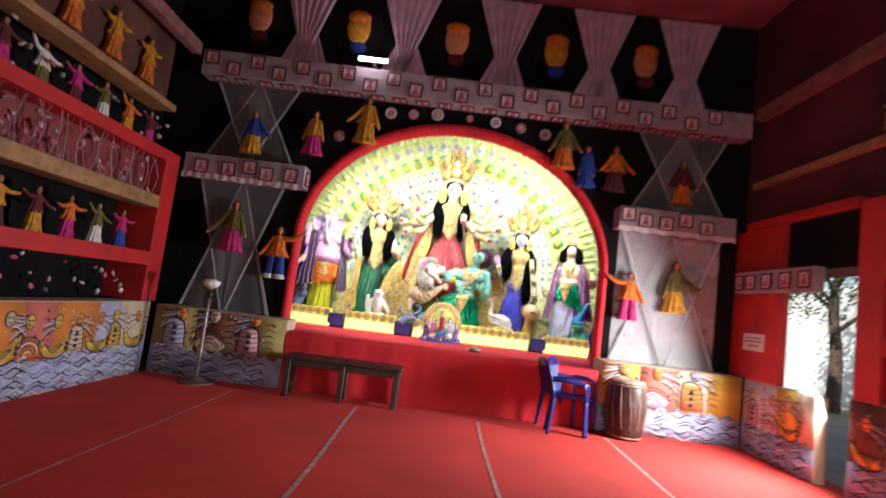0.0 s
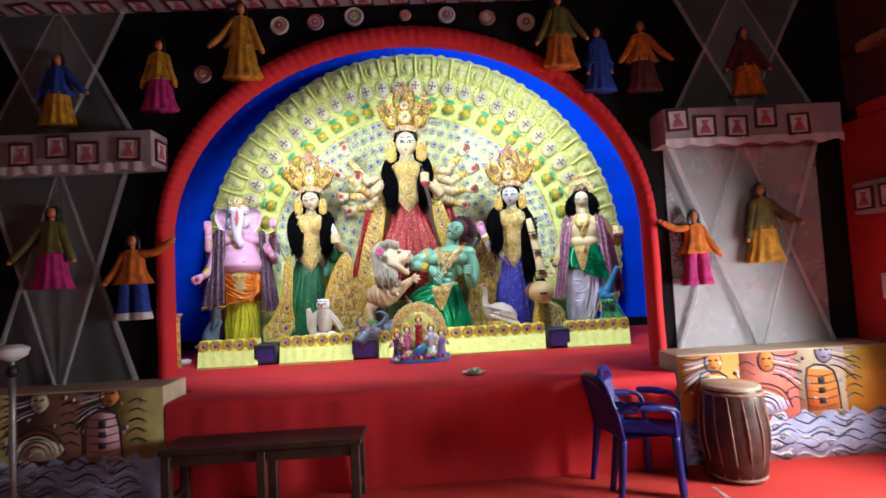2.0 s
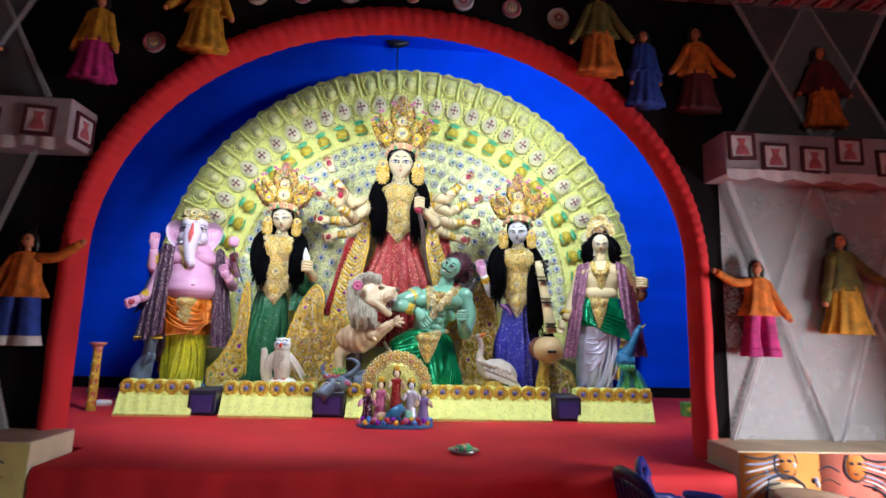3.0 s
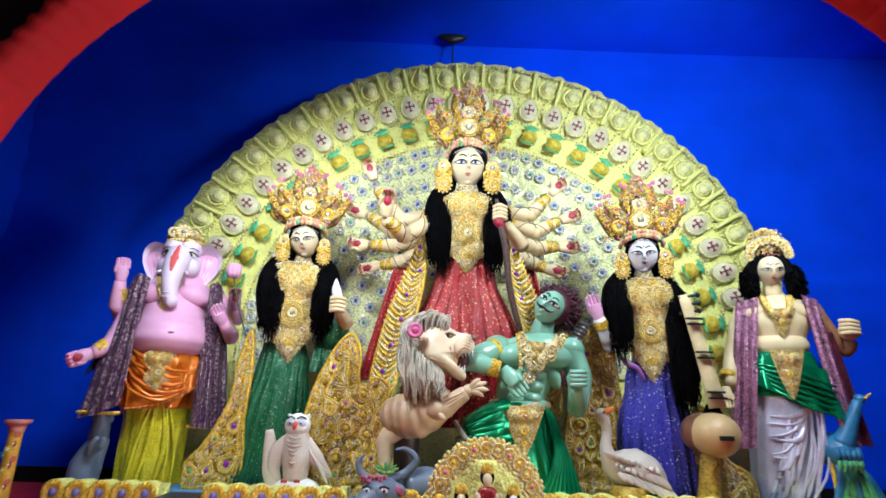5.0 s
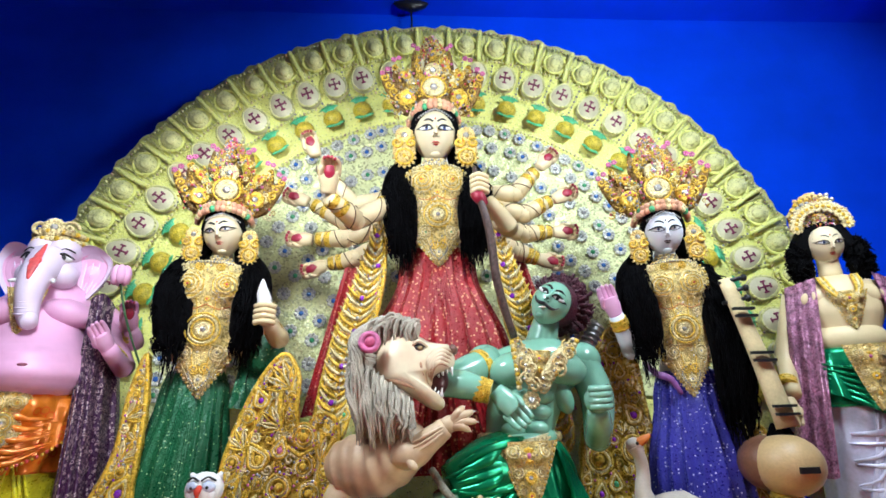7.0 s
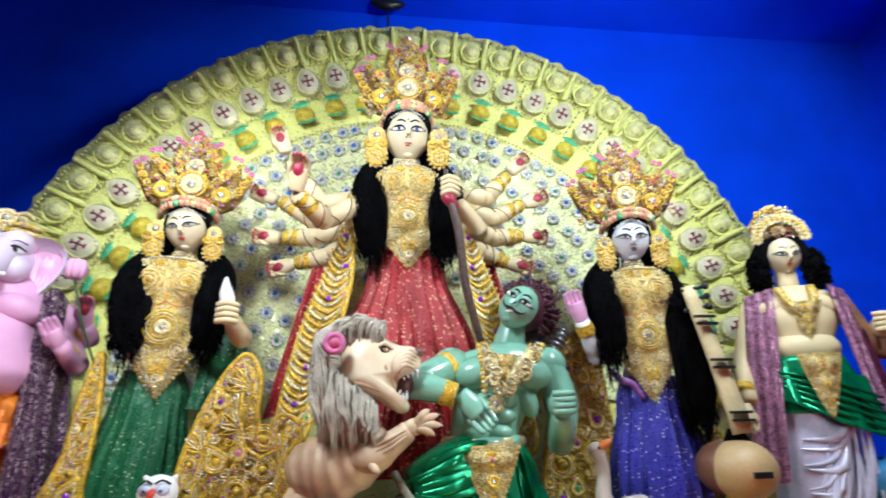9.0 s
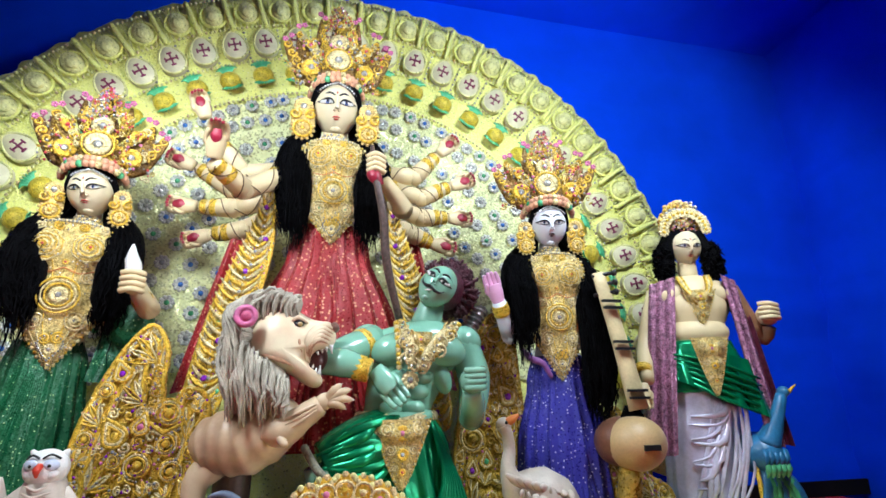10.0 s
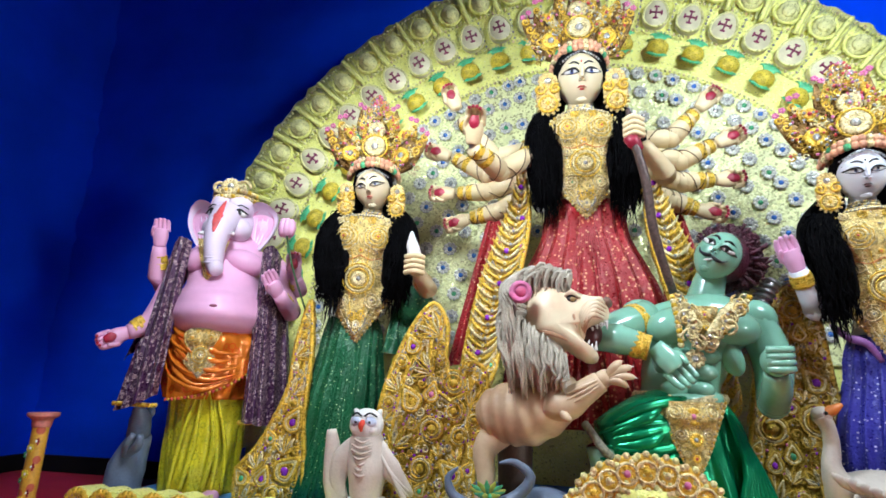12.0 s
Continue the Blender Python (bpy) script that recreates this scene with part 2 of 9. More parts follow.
def drape(f, g):
    def crease(u, v):
        return sum(k * max(0.0, 1 - abs(v - c - 0.012 * math.sin(3 * u + 9 * c)) * 55) for c, k in ((0.18, 0.012), (0.31, -0.012), (0.43, 0.016), (0.55, -0.01), (0.66, 0.022), (0.79, 0.012)))

    return lambda u, v: crease(u, v) + f * math.sin(g * u) * 0.5 + 0.012 * math.sin(9 * v + 3 * u) + 0.014 * math.sin(31 * v + 2 * math.sin(4 * u)) * math.sin(3 * u + 5 * v) + 0.006 * math.sin(83 * v + 3 * math.sin(5 * u))


cloth_sheet("wall_niche_back", (NICHE_W - 0.1, BACK, STAGE_Z - 0.05), (NICHE_E - NICHE_W + 0.2, 0, 0), (0, 0, NICHE_Z - STAGE_Z + 0.12), 60, 90, drape(0.03, 9), BLUE_CLOTH, "blue cloth hung across the back of the niche")
cloth_sheet("wall_niche_west", (NICHE_W, FACADE + 0.1, STAGE_Z - 0.05), (0, BACK - FACADE + 0.1, 0), (0, 0, NICHE_Z - STAGE_Z + 0.12), 40, 90, drape(0.03, 7), BLUE_CLOTH, "blue cloth on the side of the niche")
cloth_sheet("wall_niche_east", (NICHE_E, BACK + 0.1, STAGE_Z - 0.05), (4.93 - NICHE_E, FACADE - BACK, 0), (0, 0, NICHE_Z - STAGE_Z + 0.12), 40, 90, drape(0.03, 8), BLUE_CLOTH, "blue cloth on the side of the niche")
cloth_sheet("ceiling_niche", (NICHE_W - 0.1, FACADE + 0.1, NICHE_Z + 0.02), (NICHE_E - NICHE_W + 0.2, 0, 0), (0, BACK - FACADE + 0.1, 0.0), 40, 60, lambda u, v: 0.03 * math.sin(14 * v) * (1 - v) + 0.012 * math.sin(6 * u), BLUE_CLOTH, "blue cloth canopy over the stage")
setting(boxed("wall_west", (WEST - 0.62, WEST - 0.5, SOUTH, FACADE + 0.1, 0, CEIL), BLACK_CLOTH), "dark side wall behind the shelves")
setting(boxed("wall_east_panel", (EAST + 0.5, EAST + 0.6, SOUTH, 5.7, 0, CEIL), mat("maroon_cloth", (0.13, 0.025, 0.03), 0.9, vary=0.2, scale=1.5)), "dark side wall behind the shelves")
setting(boxed("wall_east_head", (EAST + 0.11, EAST + 0.6, 5.6, FACADE, 2.08, CEIL), mat("maroon_cloth", (0.13, 0.025, 0.03), 0.9, vary=0.2, scale=1.5)), "dark wall above the side opening")
for x0, x1, z0 in ((WEST - 0.62, -0.6, 0), (2.6, EAST + 0.6, 0), (-0.6, 2.6, 2.6)):
    setting(boxed("wall_south", (x0, x1, SOUTH - 0.1, SOUTH, z0, CEIL), BLACK_CLOTH), "dark wall round the hall's entrance")
setting(boxed("ceiling", (WEST - 0.62, EAST + 0.6, SOUTH, FACADE + 0.11, CEIL, CEIL + 0.1), mat("ceiling_cloth", (0.42, 0.14, 0.18), 0.9, vary=0.2, scale=1.5)), "dark reddish cloth ceiling of the hall")

# the yard outside the side opening
setting(boxed("ground", (EAST + 0.3, 60, -40, 60, -0.12, -0.02), mat("yard", (0.32, 0.27, 0.2), 0.95, vary=0.2, scale=0.8)), "dry earth yard outside the opening")
setting(boxed("backdrop_wall", (11.0, 11.2, -6, 22, -0.02, 3.0), mat("yard_wall", (0.78, 0.80, 0.78), 0.9, vary=0.2, scale=0.7)), "pale yard wall outside")

for x0, x1, y0, y1 in ((NICHE_W + 0.08, NICHE_E - 0.02, BACK - 0.08, BACK - 0.05), (NICHE_W + 0.04, NICHE_W + 0.078, FACADE + 0.2, BACK - 0.082)):
    setting(boxed("baseboard", (x0, x1, y0, y1, STAGE_Z, STAGE_Z + 0.12), BLACK_CLOTH), "black cloth skirting at the foot of the blue cloth")

# ---- statues ----
SKIN = mat("cream_paint", (0.74, 0.59, 0.34), 0.48, vary=0.05, scale=7, fine=30, bump=0.03)
FACE = mat("face_paint", (0.74, 0.63, 0.41), 0.4, vary=0.03, scale=6, fine=30, bump=0.02)
WHITE_FACE = mat("white_face_paint", (0.72, 0.74, 0.80), 0.4, vary=0.03, scale=6, fine=30, bump=0.02)
PINK_SKIN = mat("pink_paint", (0.74, 0.38, 0.58), 0.42, vary=0.05, scale=5, fine=30, bump=0.03)
PALE_PINK = mat("pale_pink_paint", (0.72, 0.60, 0.74), 0.42, vary=0.05, scale=5, fine=30, bump=0.03)
GREEN_SKIN = mat("green_gloss_paint", (0.24, 0.52, 0.38), 0.22, vary=0.08, scale=5, fine=30, bump=0.03, coat=0.6)
GOLD = mat("gold_foil", (0.90, 0.57, 0.06), 0.30, glint=0.22, glint_scale=110, metal=0.1, vary=0.18, scale=26, fine=150, bump=0.5)
GOLD_PALE = mat("pale_gold_lace", (0.90, 0.74, 0.38), 0.36, glint=0.26, glint_scale=120, metal=0.15, vary=0.18, scale=30, fine=160, bump=0.6)
GOLD_DARK = mat("old_gold", (0.66, 0.42, 0.05), 0.36, glint=0.25, glint_scale=100, metal=0.1, vary=0.25, scale=24, fine=150, bump=0.5)
GLITTER = mat("silver_stone", (0.86, 0.86, 0.84), 0.15, glint=0.4, glint_scale=200, metal=0.6, vary=0.2, scale=60, fine=200, bump=0.4)
EAR_LACE = mat("cream_gold_lace", (0.84, 0.60, 0.22), 0.36, glint=0.22, glint_scale=150, vary=0.15, scale=26, fine=150, bump=0.5)
CROWN_BASE = mat("crown_card", (0.30, 0.16, 0.035), 0.45, glint=0.3, glint_scale=150, metal=0.2, vary=0.25, scale=24, fine=150, bump=0.5)
JEWEL_PURPLE = mat("purple_stone", (0.30, 0.03, 0.55), 0.12, vary=0.2, scale=40, coat=0.5)
JEWEL_PINK = mat("pink_flower", (0.72, 0.18, 0.38), 0.5, vary=0.2, scale=30)
JEWEL_BLUE = mat("blue_stone", (0.08, 0.25, 0.75), 0.15, vary=0.2, scale=40, coat=0.5)
JEWEL_GREEN = mat("green_stone", (0.10, 0.50, 0.22), 0.2, vary=0.2, scale=40, coat=0.4)
RED_TIP = mat("red_lac", (0.42, 0.015, 0.05), 0.45, vary=0.2, scale=20)
BLACK_HAIR = mat("black_hair", (0.003, 0.003, 0.004), 0.75, vary=0.3, scale=12, fine=140, bump=0.6, spec=0.05)
INK = mat("black_paint", (0.012, 0.012, 0.014), 0.4, vary=0.1, scale=20, bump=0.0)
WHITE_PAINT = mat("white_paint", (0.80, 0.80, 0.78), 0.4, vary=0.06, scale=8)
IRIS = mat("blue_iris_paint", (0.10, 0.16, 0.45), 0.3, vary=0.1, scale=20, bump=0.0)
LIPS = mat("red_lip_paint", (0.60, 0.06, 0.06), 0.35, vary=0.1, scale=20, bump=0.0)
SILK_RED = mat("red_brocade", (0.40, 0.010, 0.017), 0.36, glint=0.06, glint_scale=160, vary=0.14, scale=6, fine=120, bump=0.25, spots=0.27, spot_colour=(0.72, 0.30, 0.16), spot_scale=44)
SILK_GREEN = mat("green_sari", (0.005, 0.12, 0.045), 0.36, glint=0.06, glint_scale=160, vary=0.14, scale=6, fine=120, bump=0.25, spots=0.16, spot_colour=(0.45, 0.62, 0.30), spot_scale=50)
SILK_BLUE = mat("blue_sari", (0.034, 0.034, 0.36), 0.38, glint=0.06, glint_scale=160, vary=0.14, scale=6, fine=120, bump=0.25, spots=0.19, spot_colour=(0.55, 0.55, 0.78), spot_scale=46)
SATIN_GREEN = mat("green_satin", (0.0, 0.30, 0.12), 0.26, metal=0.6, vary=0.14, scale=8, fine=60, bump=0.1)
SATIN_SILVER = mat("silver_satin", (0.74, 0.72, 0.90), 0.28, metal=0.2, vary=0.14, scale=8, fine=60, bump=0.1)
SATIN_ORANGE = mat("orange_satin", (0.85, 0.23, 0.02), 0.26, metal=0.25, vary=0.14, scale=8, fine=80, bump=0.15, spots=0.3, spot_colour=(0.72, 0.10, 0.01), spot_scale=17, ring=0.05)
SILK_YELLOW = mat("yellow_silk", (0.66, 0.58, 0.02), 0.32, glint=0.06, glint_scale=160, vary=0.16, scale=9, fine=80, bump=0.2, spots=0.28, spot_colour=(0.42, 0.40, 0.02), spot_scale=19, ring=0.06)
BROCADE_PURPLE = mat("purple_brocade", (0.05, 0.008, 0.05), 0.33, glint=0.10, glint_scale=160, vary=0.15, scale=9, fine=100, bump=0.3, spots=0.34, spot_colour=(0.44, 0.32, 0.32), spot_scale=52, ring=0.075)
PINK_SEQUIN = mat("pink_sequin", (0.52, 0.22, 0.36), 0.3, metal=0.2, glint=0.35, glint_scale=110, vary=0.3, scale=30, fine=130, bump=0.5)
MAROON_HAIR = mat("maroon_hair", (0.09, 0.012, 0.03), 0.5, vary=0.3, scale=20, fine=120, bump=0.6)
LION_SKIN = mat("lion_paint", (0.63, 0.47, 0.30), 0.42, vary=0.10, scale=7, fine=30, bump=0.05, colour2=(0.38, 0.22, 0.13))
MANE = mat("lion_mane", (0.55, 0.50, 0.40), 0.8, vary=0.2, scale=14, fine=120, bump=0.6)
LION_FACE = mat("lion_face_paint", (0.78, 0.69, 0.48), 0.4, vary=0.08, scale=9, fine=30, bump=0.05, colour2=(0.68, 0.50, 0.33))
GREY_BLUE = mat("grey_blue_paint", (0.16, 0.21, 0.30), 0.4, vary=0.12, scale=9)
SWAN = mat("swan_paint", (0.66, 0.58, 0.50), 0.5, vary=0.08, scale=9)
ORANGE_PAINT = mat("orange_paint", (0.85, 0.25, 0.05), 0.4, vary=0.1, scale=9)
PEACOCK = mat("peacock_paint", (0.03, 0.22, 0.45), 0.35, vary=0.2, scale=12)
LEAF_DARK = mat("dark_stem", (0.05, 0.14, 0.05), 0.6, vary=0.2, scale=20)
GOURD = mat("gourd_wood", (0.62, 0.42, 0.20), 0.42, vary=0.12, scale=6)


def rnd_sphere(seg=10, rings=7):
    pts, faces = [(0, 0, 1)], []
    for r in range(1, rings):
        for s in range(seg):
            a, b = math.pi * r / rings, 2 * math.pi * s / seg
            pts.append((math.sin(a) * math.cos(b), math.sin(a) * math.sin(b), math.cos(a)))
    pts.append((0, 0, -1))
    last = len(pts) - 1
    for s in range(seg):
        faces.append((0, 1 + s, 1 + (s + 1) % seg))
        faces.append((last, last - seg + (s + 1) % seg, last - seg + s))
        for r in range(rings - 2):
            p = 1 + r * seg
            faces.append((p + s, p + seg + s, p + seg + (s + 1) % seg, p + (s + 1) % seg))
    return pts, faces


BALLS = {k: rnd_sphere(*k) for k in ((6, 4), (10, 7), (20, 14))}


def smooth_path(pts, steps=5):
    pts = [Vector(p) for p in pts]
    if len(pts) < 3:
        return [pts[0].lerp(pts[-1], i / 3) for i in range(4)], [i / 3 for i in range(4)]
    out, where = [], []
    n = len(pts)
    for i in range(n - 1):
        p0, p1, p2, p3 = pts[max(i - 1, 0)], pts[i], pts[i + 1], pts[min(i + 2, n - 1)]
        for s in range(steps):
            t = s / steps
            out.append(0.5 * (2 * p1 + (p2 - p0) * t + (2 * p0 - 5 * p1 + 4 * p2 - p3) * t * t + (3 * p1 - p0 - 3 * p2 + p3) * t ** 3))
            where.append((i + t) / (n - 1))
    return out + [pts[-1]], where + [1.0]


class Sculpt:
    """Collects swept, lofted and rounded forms into one mesh with several materials."""

    def __init__(self):
        self.v, self.f, self.k, self.mats = [], [], [], []

    def slot(self, m):
        if m not in self.mats:
            self.mats.append(m)
        return self.mats.index(m)

    def add(self, pts, faces, m):
        base, k = len(self.v), self.slot(m)
        self.v += [tuple(p) for p in pts]
        self.f += [tuple(base + i for i in f) for f in faces]
        self.k += [k] * len(faces)

    def ball(self, c, r, m, turn=None, fine=1):
        r = (r, r, r) if isinstance(r, (int, float)) else r
        pts, faces = BALLS[((6, 4), (10, 7), (20, 14))[fine]]
        rot = Euler([radians(a) for a in turn]).to_matrix() if turn else Matrix.Identity(3)
        c = Vector(c)
        self.add([c + rot @ Vector((p[0] * r[0], p[1] * r[1], p[2] * r[2])) for p in pts], faces, m)

    def tube(self, pts, radii, m, seg=8, steps=4, squash=1.0):
        """A swept round form. squash flattens it along the y axis."""
        path, where = smooth_path(pts, steps)
        radii = [radii] * 2 if isinstance(radii, (int, float)) else radii
        up, verts, n = Vector((0, 1, 0.01)), [], len(path)
        for i, p in enumerate(path):
            d = (path[min(i + 1, n - 1)] - path[max(i - 1, 0)]).normalized()
            side = d.cross(up)
            if side.length < 0.15:
                side = d.cross(Vector((1, 0.05, 0)))
            side.normalize()
            over = side.cross(d).normalized()
            w = where[i] * (len(radii) - 1)
            a = min(int(w), len(radii) - 2)
            r = radii[a] + (radii[a + 1] - radii[a]) * (w - a)
            for s in range(seg):
                t = 2 * math.pi * s / seg
                verts.append(p + side * (r * math.cos(t)) + over * (r * squash * math.sin(t)))
        faces = [(i * seg + s, i * seg + (s + 1) % seg, (i + 1) * seg + (s + 1) % seg, (i + 1) * seg + s) for i in range(n - 1) for s in range(seg)]
        faces += [tuple(range(seg))[::-1], tuple((n - 1) * seg + s for s in range(seg))]
        self.add(verts, faces, m)

    def loft(self, rings, m, seg=24, pleats=0, depth=0.0, steps=4, wander=0.0):
        """Stacked ellipses (x, y, z, rx, ry), with pleats that grow towards the last one."""
        path, where = smooth_path([(r[0], r[1], r[2]) for r in rings], steps)
        verts, n = [], len(path)
        for i, p in enumerate(path):
            w = where[i] * (len(rings) - 1)
            a = min(int(w), len(rings) - 2)
            t = w - a
            t = t * t * (3 - 2 * t)
            rx = rings[a][3] + (rings[a + 1][3] - rings[a][3]) * t
            ry = rings[a][4] + (rings[a + 1][4] - rings[a][4]) * t
            for s in range(seg):
                q = 2 * math.pi * s / seg
                k = 1 + depth * (0.25 + 0.75 * where[i]) * (math.sin(pleats * q + wander * where[i]) + 0.35 * math.sin(2.3 * pleats * q + 1)) if pleats else 1
                verts.append((p.x + rx * k * math.cos(q), p.y + ry * k * math.sin(q), p.z))
        faces = [(i * seg + s, i * seg + (s + 1) % seg, (i + 1) * seg + (s + 1) % seg, (i + 1) * seg + s) for i in range(n - 1) for s in range(seg)]
        faces += [tuple(range(seg))[::-1], tuple((n - 1) * seg + s for s in range(seg))]
        self.add(verts, faces, m)

    def ring(self, c, r, thick, m, turn=(90, 0, 0), seg=16, side=6):
        rot, c = Euler([radians(a) for a in turn]).to_matrix(), Vector(c)
        verts = [c + rot @ Vector(((r + thick * math.cos(b)) * math.cos(a), (r + thick * math.cos(b)) * math.sin(a), thick * math.sin(b))) for a in (2 * math.pi * i / seg for i in range(seg)) for b in (2 * math.pi * j / side for j in range(side))]
        faces = [(i * side + j, ((i + 1) % seg) * side + j, ((i + 1) % seg) * side + (j + 1) % side, i * side + (j + 1) % side) for i in range(seg) for j in range(side)]
        self.add(verts, faces, m)

    def rosette(self, c, r, m, core, petals=10):
        """A flat flower that faces the hall."""
        c = Vector(c)
        for i in range(petals):
            a = 2 * math.pi * i / petals
            self.ball(c + Vector((r * 0.72 * math.cos(a), 0, r * 0.72 * math.sin(a))), (r * 0.3, r * 0.16, r * 0.3), m, fine=0)
        self.ring(c, r * 0.45, r * 0.1, m, seg=12, side=5)
        self.ball(c, (r * 0.36, r * 0.3, r * 0.36), core, fine=0)

    def scroll(self, c, r, turns, m, hand=1, start=0.0, thick=0.12):
        pts = []
        n = 14
        for i in range(n + 1):
            t = i / n
            a = start + hand * turns * 2 * math.pi * t
            q = r * (1 - 0.88 * t)
            pts.append((c[0] + q * math.cos(a), c[1] - 0.25 * r * t, c[2] + q * math.sin(a)))
        self.tube(pts, [r * thick, r * thick * 1.3, r * thick * 0.7], m, seg=6, steps=2)

    def sheet(self, top, low, m, folds=5, amp=0.02, nu=18, nv=10, thick=0.006):
        """A hanging cloth between a top line and a bottom line of points."""
        ta, tb = smooth_path(top, 4)[0], smooth_path(low, 4)[0]

        def at(line, u):
            w = u * (len(line) - 1)
            a = min(int(w), len(line) - 2)
            return line[a].lerp(line[a + 1], w - a)

        verts = []
        for back in (0, thick):
            for j in range(nv + 1):
                for i in range(nu + 1):
                    u, v = i / nu, j / nv
                    p = at(ta, u).lerp(at(tb, u), v)
                    p.y += back + amp * (0.3 + 0.7 * v) * math.sin(2 * math.pi * folds * u + 1.5 * v)
                    verts.append(p)
        w, faces = nu + 1, []
        for j in range(nv):
            for i in range(nu):
                q = (j * w + i, j * w + i + 1, (j + 1) * w + i + 1, (j + 1) * w + i)
                faces += [q[::-1], tuple(x + w * (nv + 1) for x in q)]
        self.add(verts, faces, m)

    def done(self, name, parent=None):
        me = bpy.data.meshes.new(name)
        me.from_pydata(self.v, [], self.f)
        for m in self.mats:
            me.materials.append(m)
        me.polygons.foreach_set("material_index", self.k)
        me.polygons.foreach_set("use_smooth", [True] * len(self.k))
        me.update()
        ob = new(name, me)
        if parent:
            ob.parent = parent
        return ob


def statue(s, name, label, turn=None, shift=(0, 0, 0)):
    """One joined form; turn = (x, y, degrees) swings it about its own upright axis."""
    if turn:
        c, k = Vector((turn[0], turn[1], 0)), Matrix.Rotation(radians(turn[2]), 3, "Z")
        s.v = [tuple(c + k @ (Vector(v) - c) + Vector(shift)) for v in s.v]
    return tagged(s.done(name), label, "statue", "festival statues on the stage")


def face(s, c, r, skin, gaze=0.0, lips=LIPS, iris=IRIS, eye=1.3, moustache=False, tilt=0.0, bold=1.0, pitch=9):
    """A head with features on its front; c its middle, r its half width."""
    rx, ry, rz = r, r * 1.05, r * 1.24
    rot = Euler((radians(pitch), radians(tilt), radians(gaze))).to_matrix()
    c = Vector(c)

    def shape(u, d, v):
        k = 1 - 0.27 * max(0.0, -v - 0.15) ** 1.4
        return Vector((u * rx * k, d * ry * (1 - 0.10 * max(0.0, -v)), v * rz))

    def on(u, v, out=0.0):
        d = max(0.05, 1 - u * u - v * v)
        p = shape(u, -math.sqrt(d), v)
        p.y -= out * r
        return c + rot @ p

    pts, faces = BALLS[(20, 14)]
    s.add([c + rot @ shape(*(p[0], p[1], p[2])) for p in pts], faces, skin)
    s.ball(on(0, -0.8, -0.14), (r * 0.26, r * 0.2, r * 0.17), skin)
    s.tube([on(0, 0.26, -0.04), on(0, 0.04, 0.06), on(0, -0.22, 0.15)], [r * 0.06, r * 0.075, r * 0.105], skin, seg=10)
    for q in (-1, 1):
        s.ball(on(q * 0.10, -0.25, 0.02), r * 0.075, skin, fine=0)
        # a long almond eye under a heavy lid, outlined in black
        s.ball(on(q * 0.43, 0.06, -0.05), (r * 0.26 * eye, r * 0.085, r * 0.085 * eye), WHITE_PAINT, (0, q * -8 + tilt, q * 24 + gaze))
        s.ball(on(q * 0.40, 0.058, -0.005), (r * 0.088 * eye, r * 0.05, r * 0.082 * eye), iris, (0, 0, q * 24 + gaze))
        s.ball(on(q * 0.40, 0.058, 0.032), (r * 0.05 * eye, r * 0.03, r * 0.05 * eye), INK, fine=0)
        s.tube([on(q * 0.13, 0.03, 0.0), on(q * 0.30, 0.185, 0.02), on(q * 0.52, 0.20, 0.02), on(q * 0.78, 0.12, -0.02)], [r * 0.02, r * 0.07, r * 0.07, r * 0.02], skin, seg=7)
        s.tube([on(q * 0.12, -0.01, 0.03), on(q * 0.27, 0.125, 0.065), on(q * 0.50, 0.14, 0.06), on(q * 0.86, 0.11, 0.01)], [r * 0.016 * bold, r * 0.034 * bold, r * 0.034 * bold, r * 0.016], INK, seg=5)
        s.tube([on(q * 0.12, -0.01, 0.03), on(q * 0.42, -0.045, 0.03), on(q * 0.80, 0.08, 0.01)], r * 0.018, INK, seg=5)
        s.tube([on(q * 0.10, 0.30, 0.0), on(q * 0.36, 0.42, 0.0), on(q * 0.82, 0.30, -0.02)], [r * 0.026 * bold, r * 0.034 * bold, r * 0.010], INK, seg=5)
    s.tube([on(-0.19, -0.50, 0.0), on(-0.07, -0.46, 0.03), on(0, -0.48, 0.035), on(0.07, -0.46, 0.03), on(0.19, -0.50, 0.0)], [r * 0.010, r * 0.034, r * 0.028, r * 0.034, r * 0.010], lips, seg=6, steps=3)
    s.ball(on(0, -0.545, -0.015), (r * 0.12, r * 0.06, r * 0.036), lips)
    if moustache:
        for q in (-1, 1):
            s.tube([on(0, -0.40, 0.06), on(q * 0.28, -0.47, 0.10), on(q * 0.56, -0.40, 0.08), on(q * 0.70, -0.22, 0.05)], [r * 0.06, r * 0.095, r * 0.06, r * 0.015], INK, seg=7)
        s.ball(on(0, -0.56, 0.035), (r * 0.24, r * 0.06, r * 0.055), WHITE_PAINT)
    else:
        s.ball(on(0, 0.42, 0.0), (r * 0.045, r * 0.03, r * 0.07), lips, fine=0)
    return on


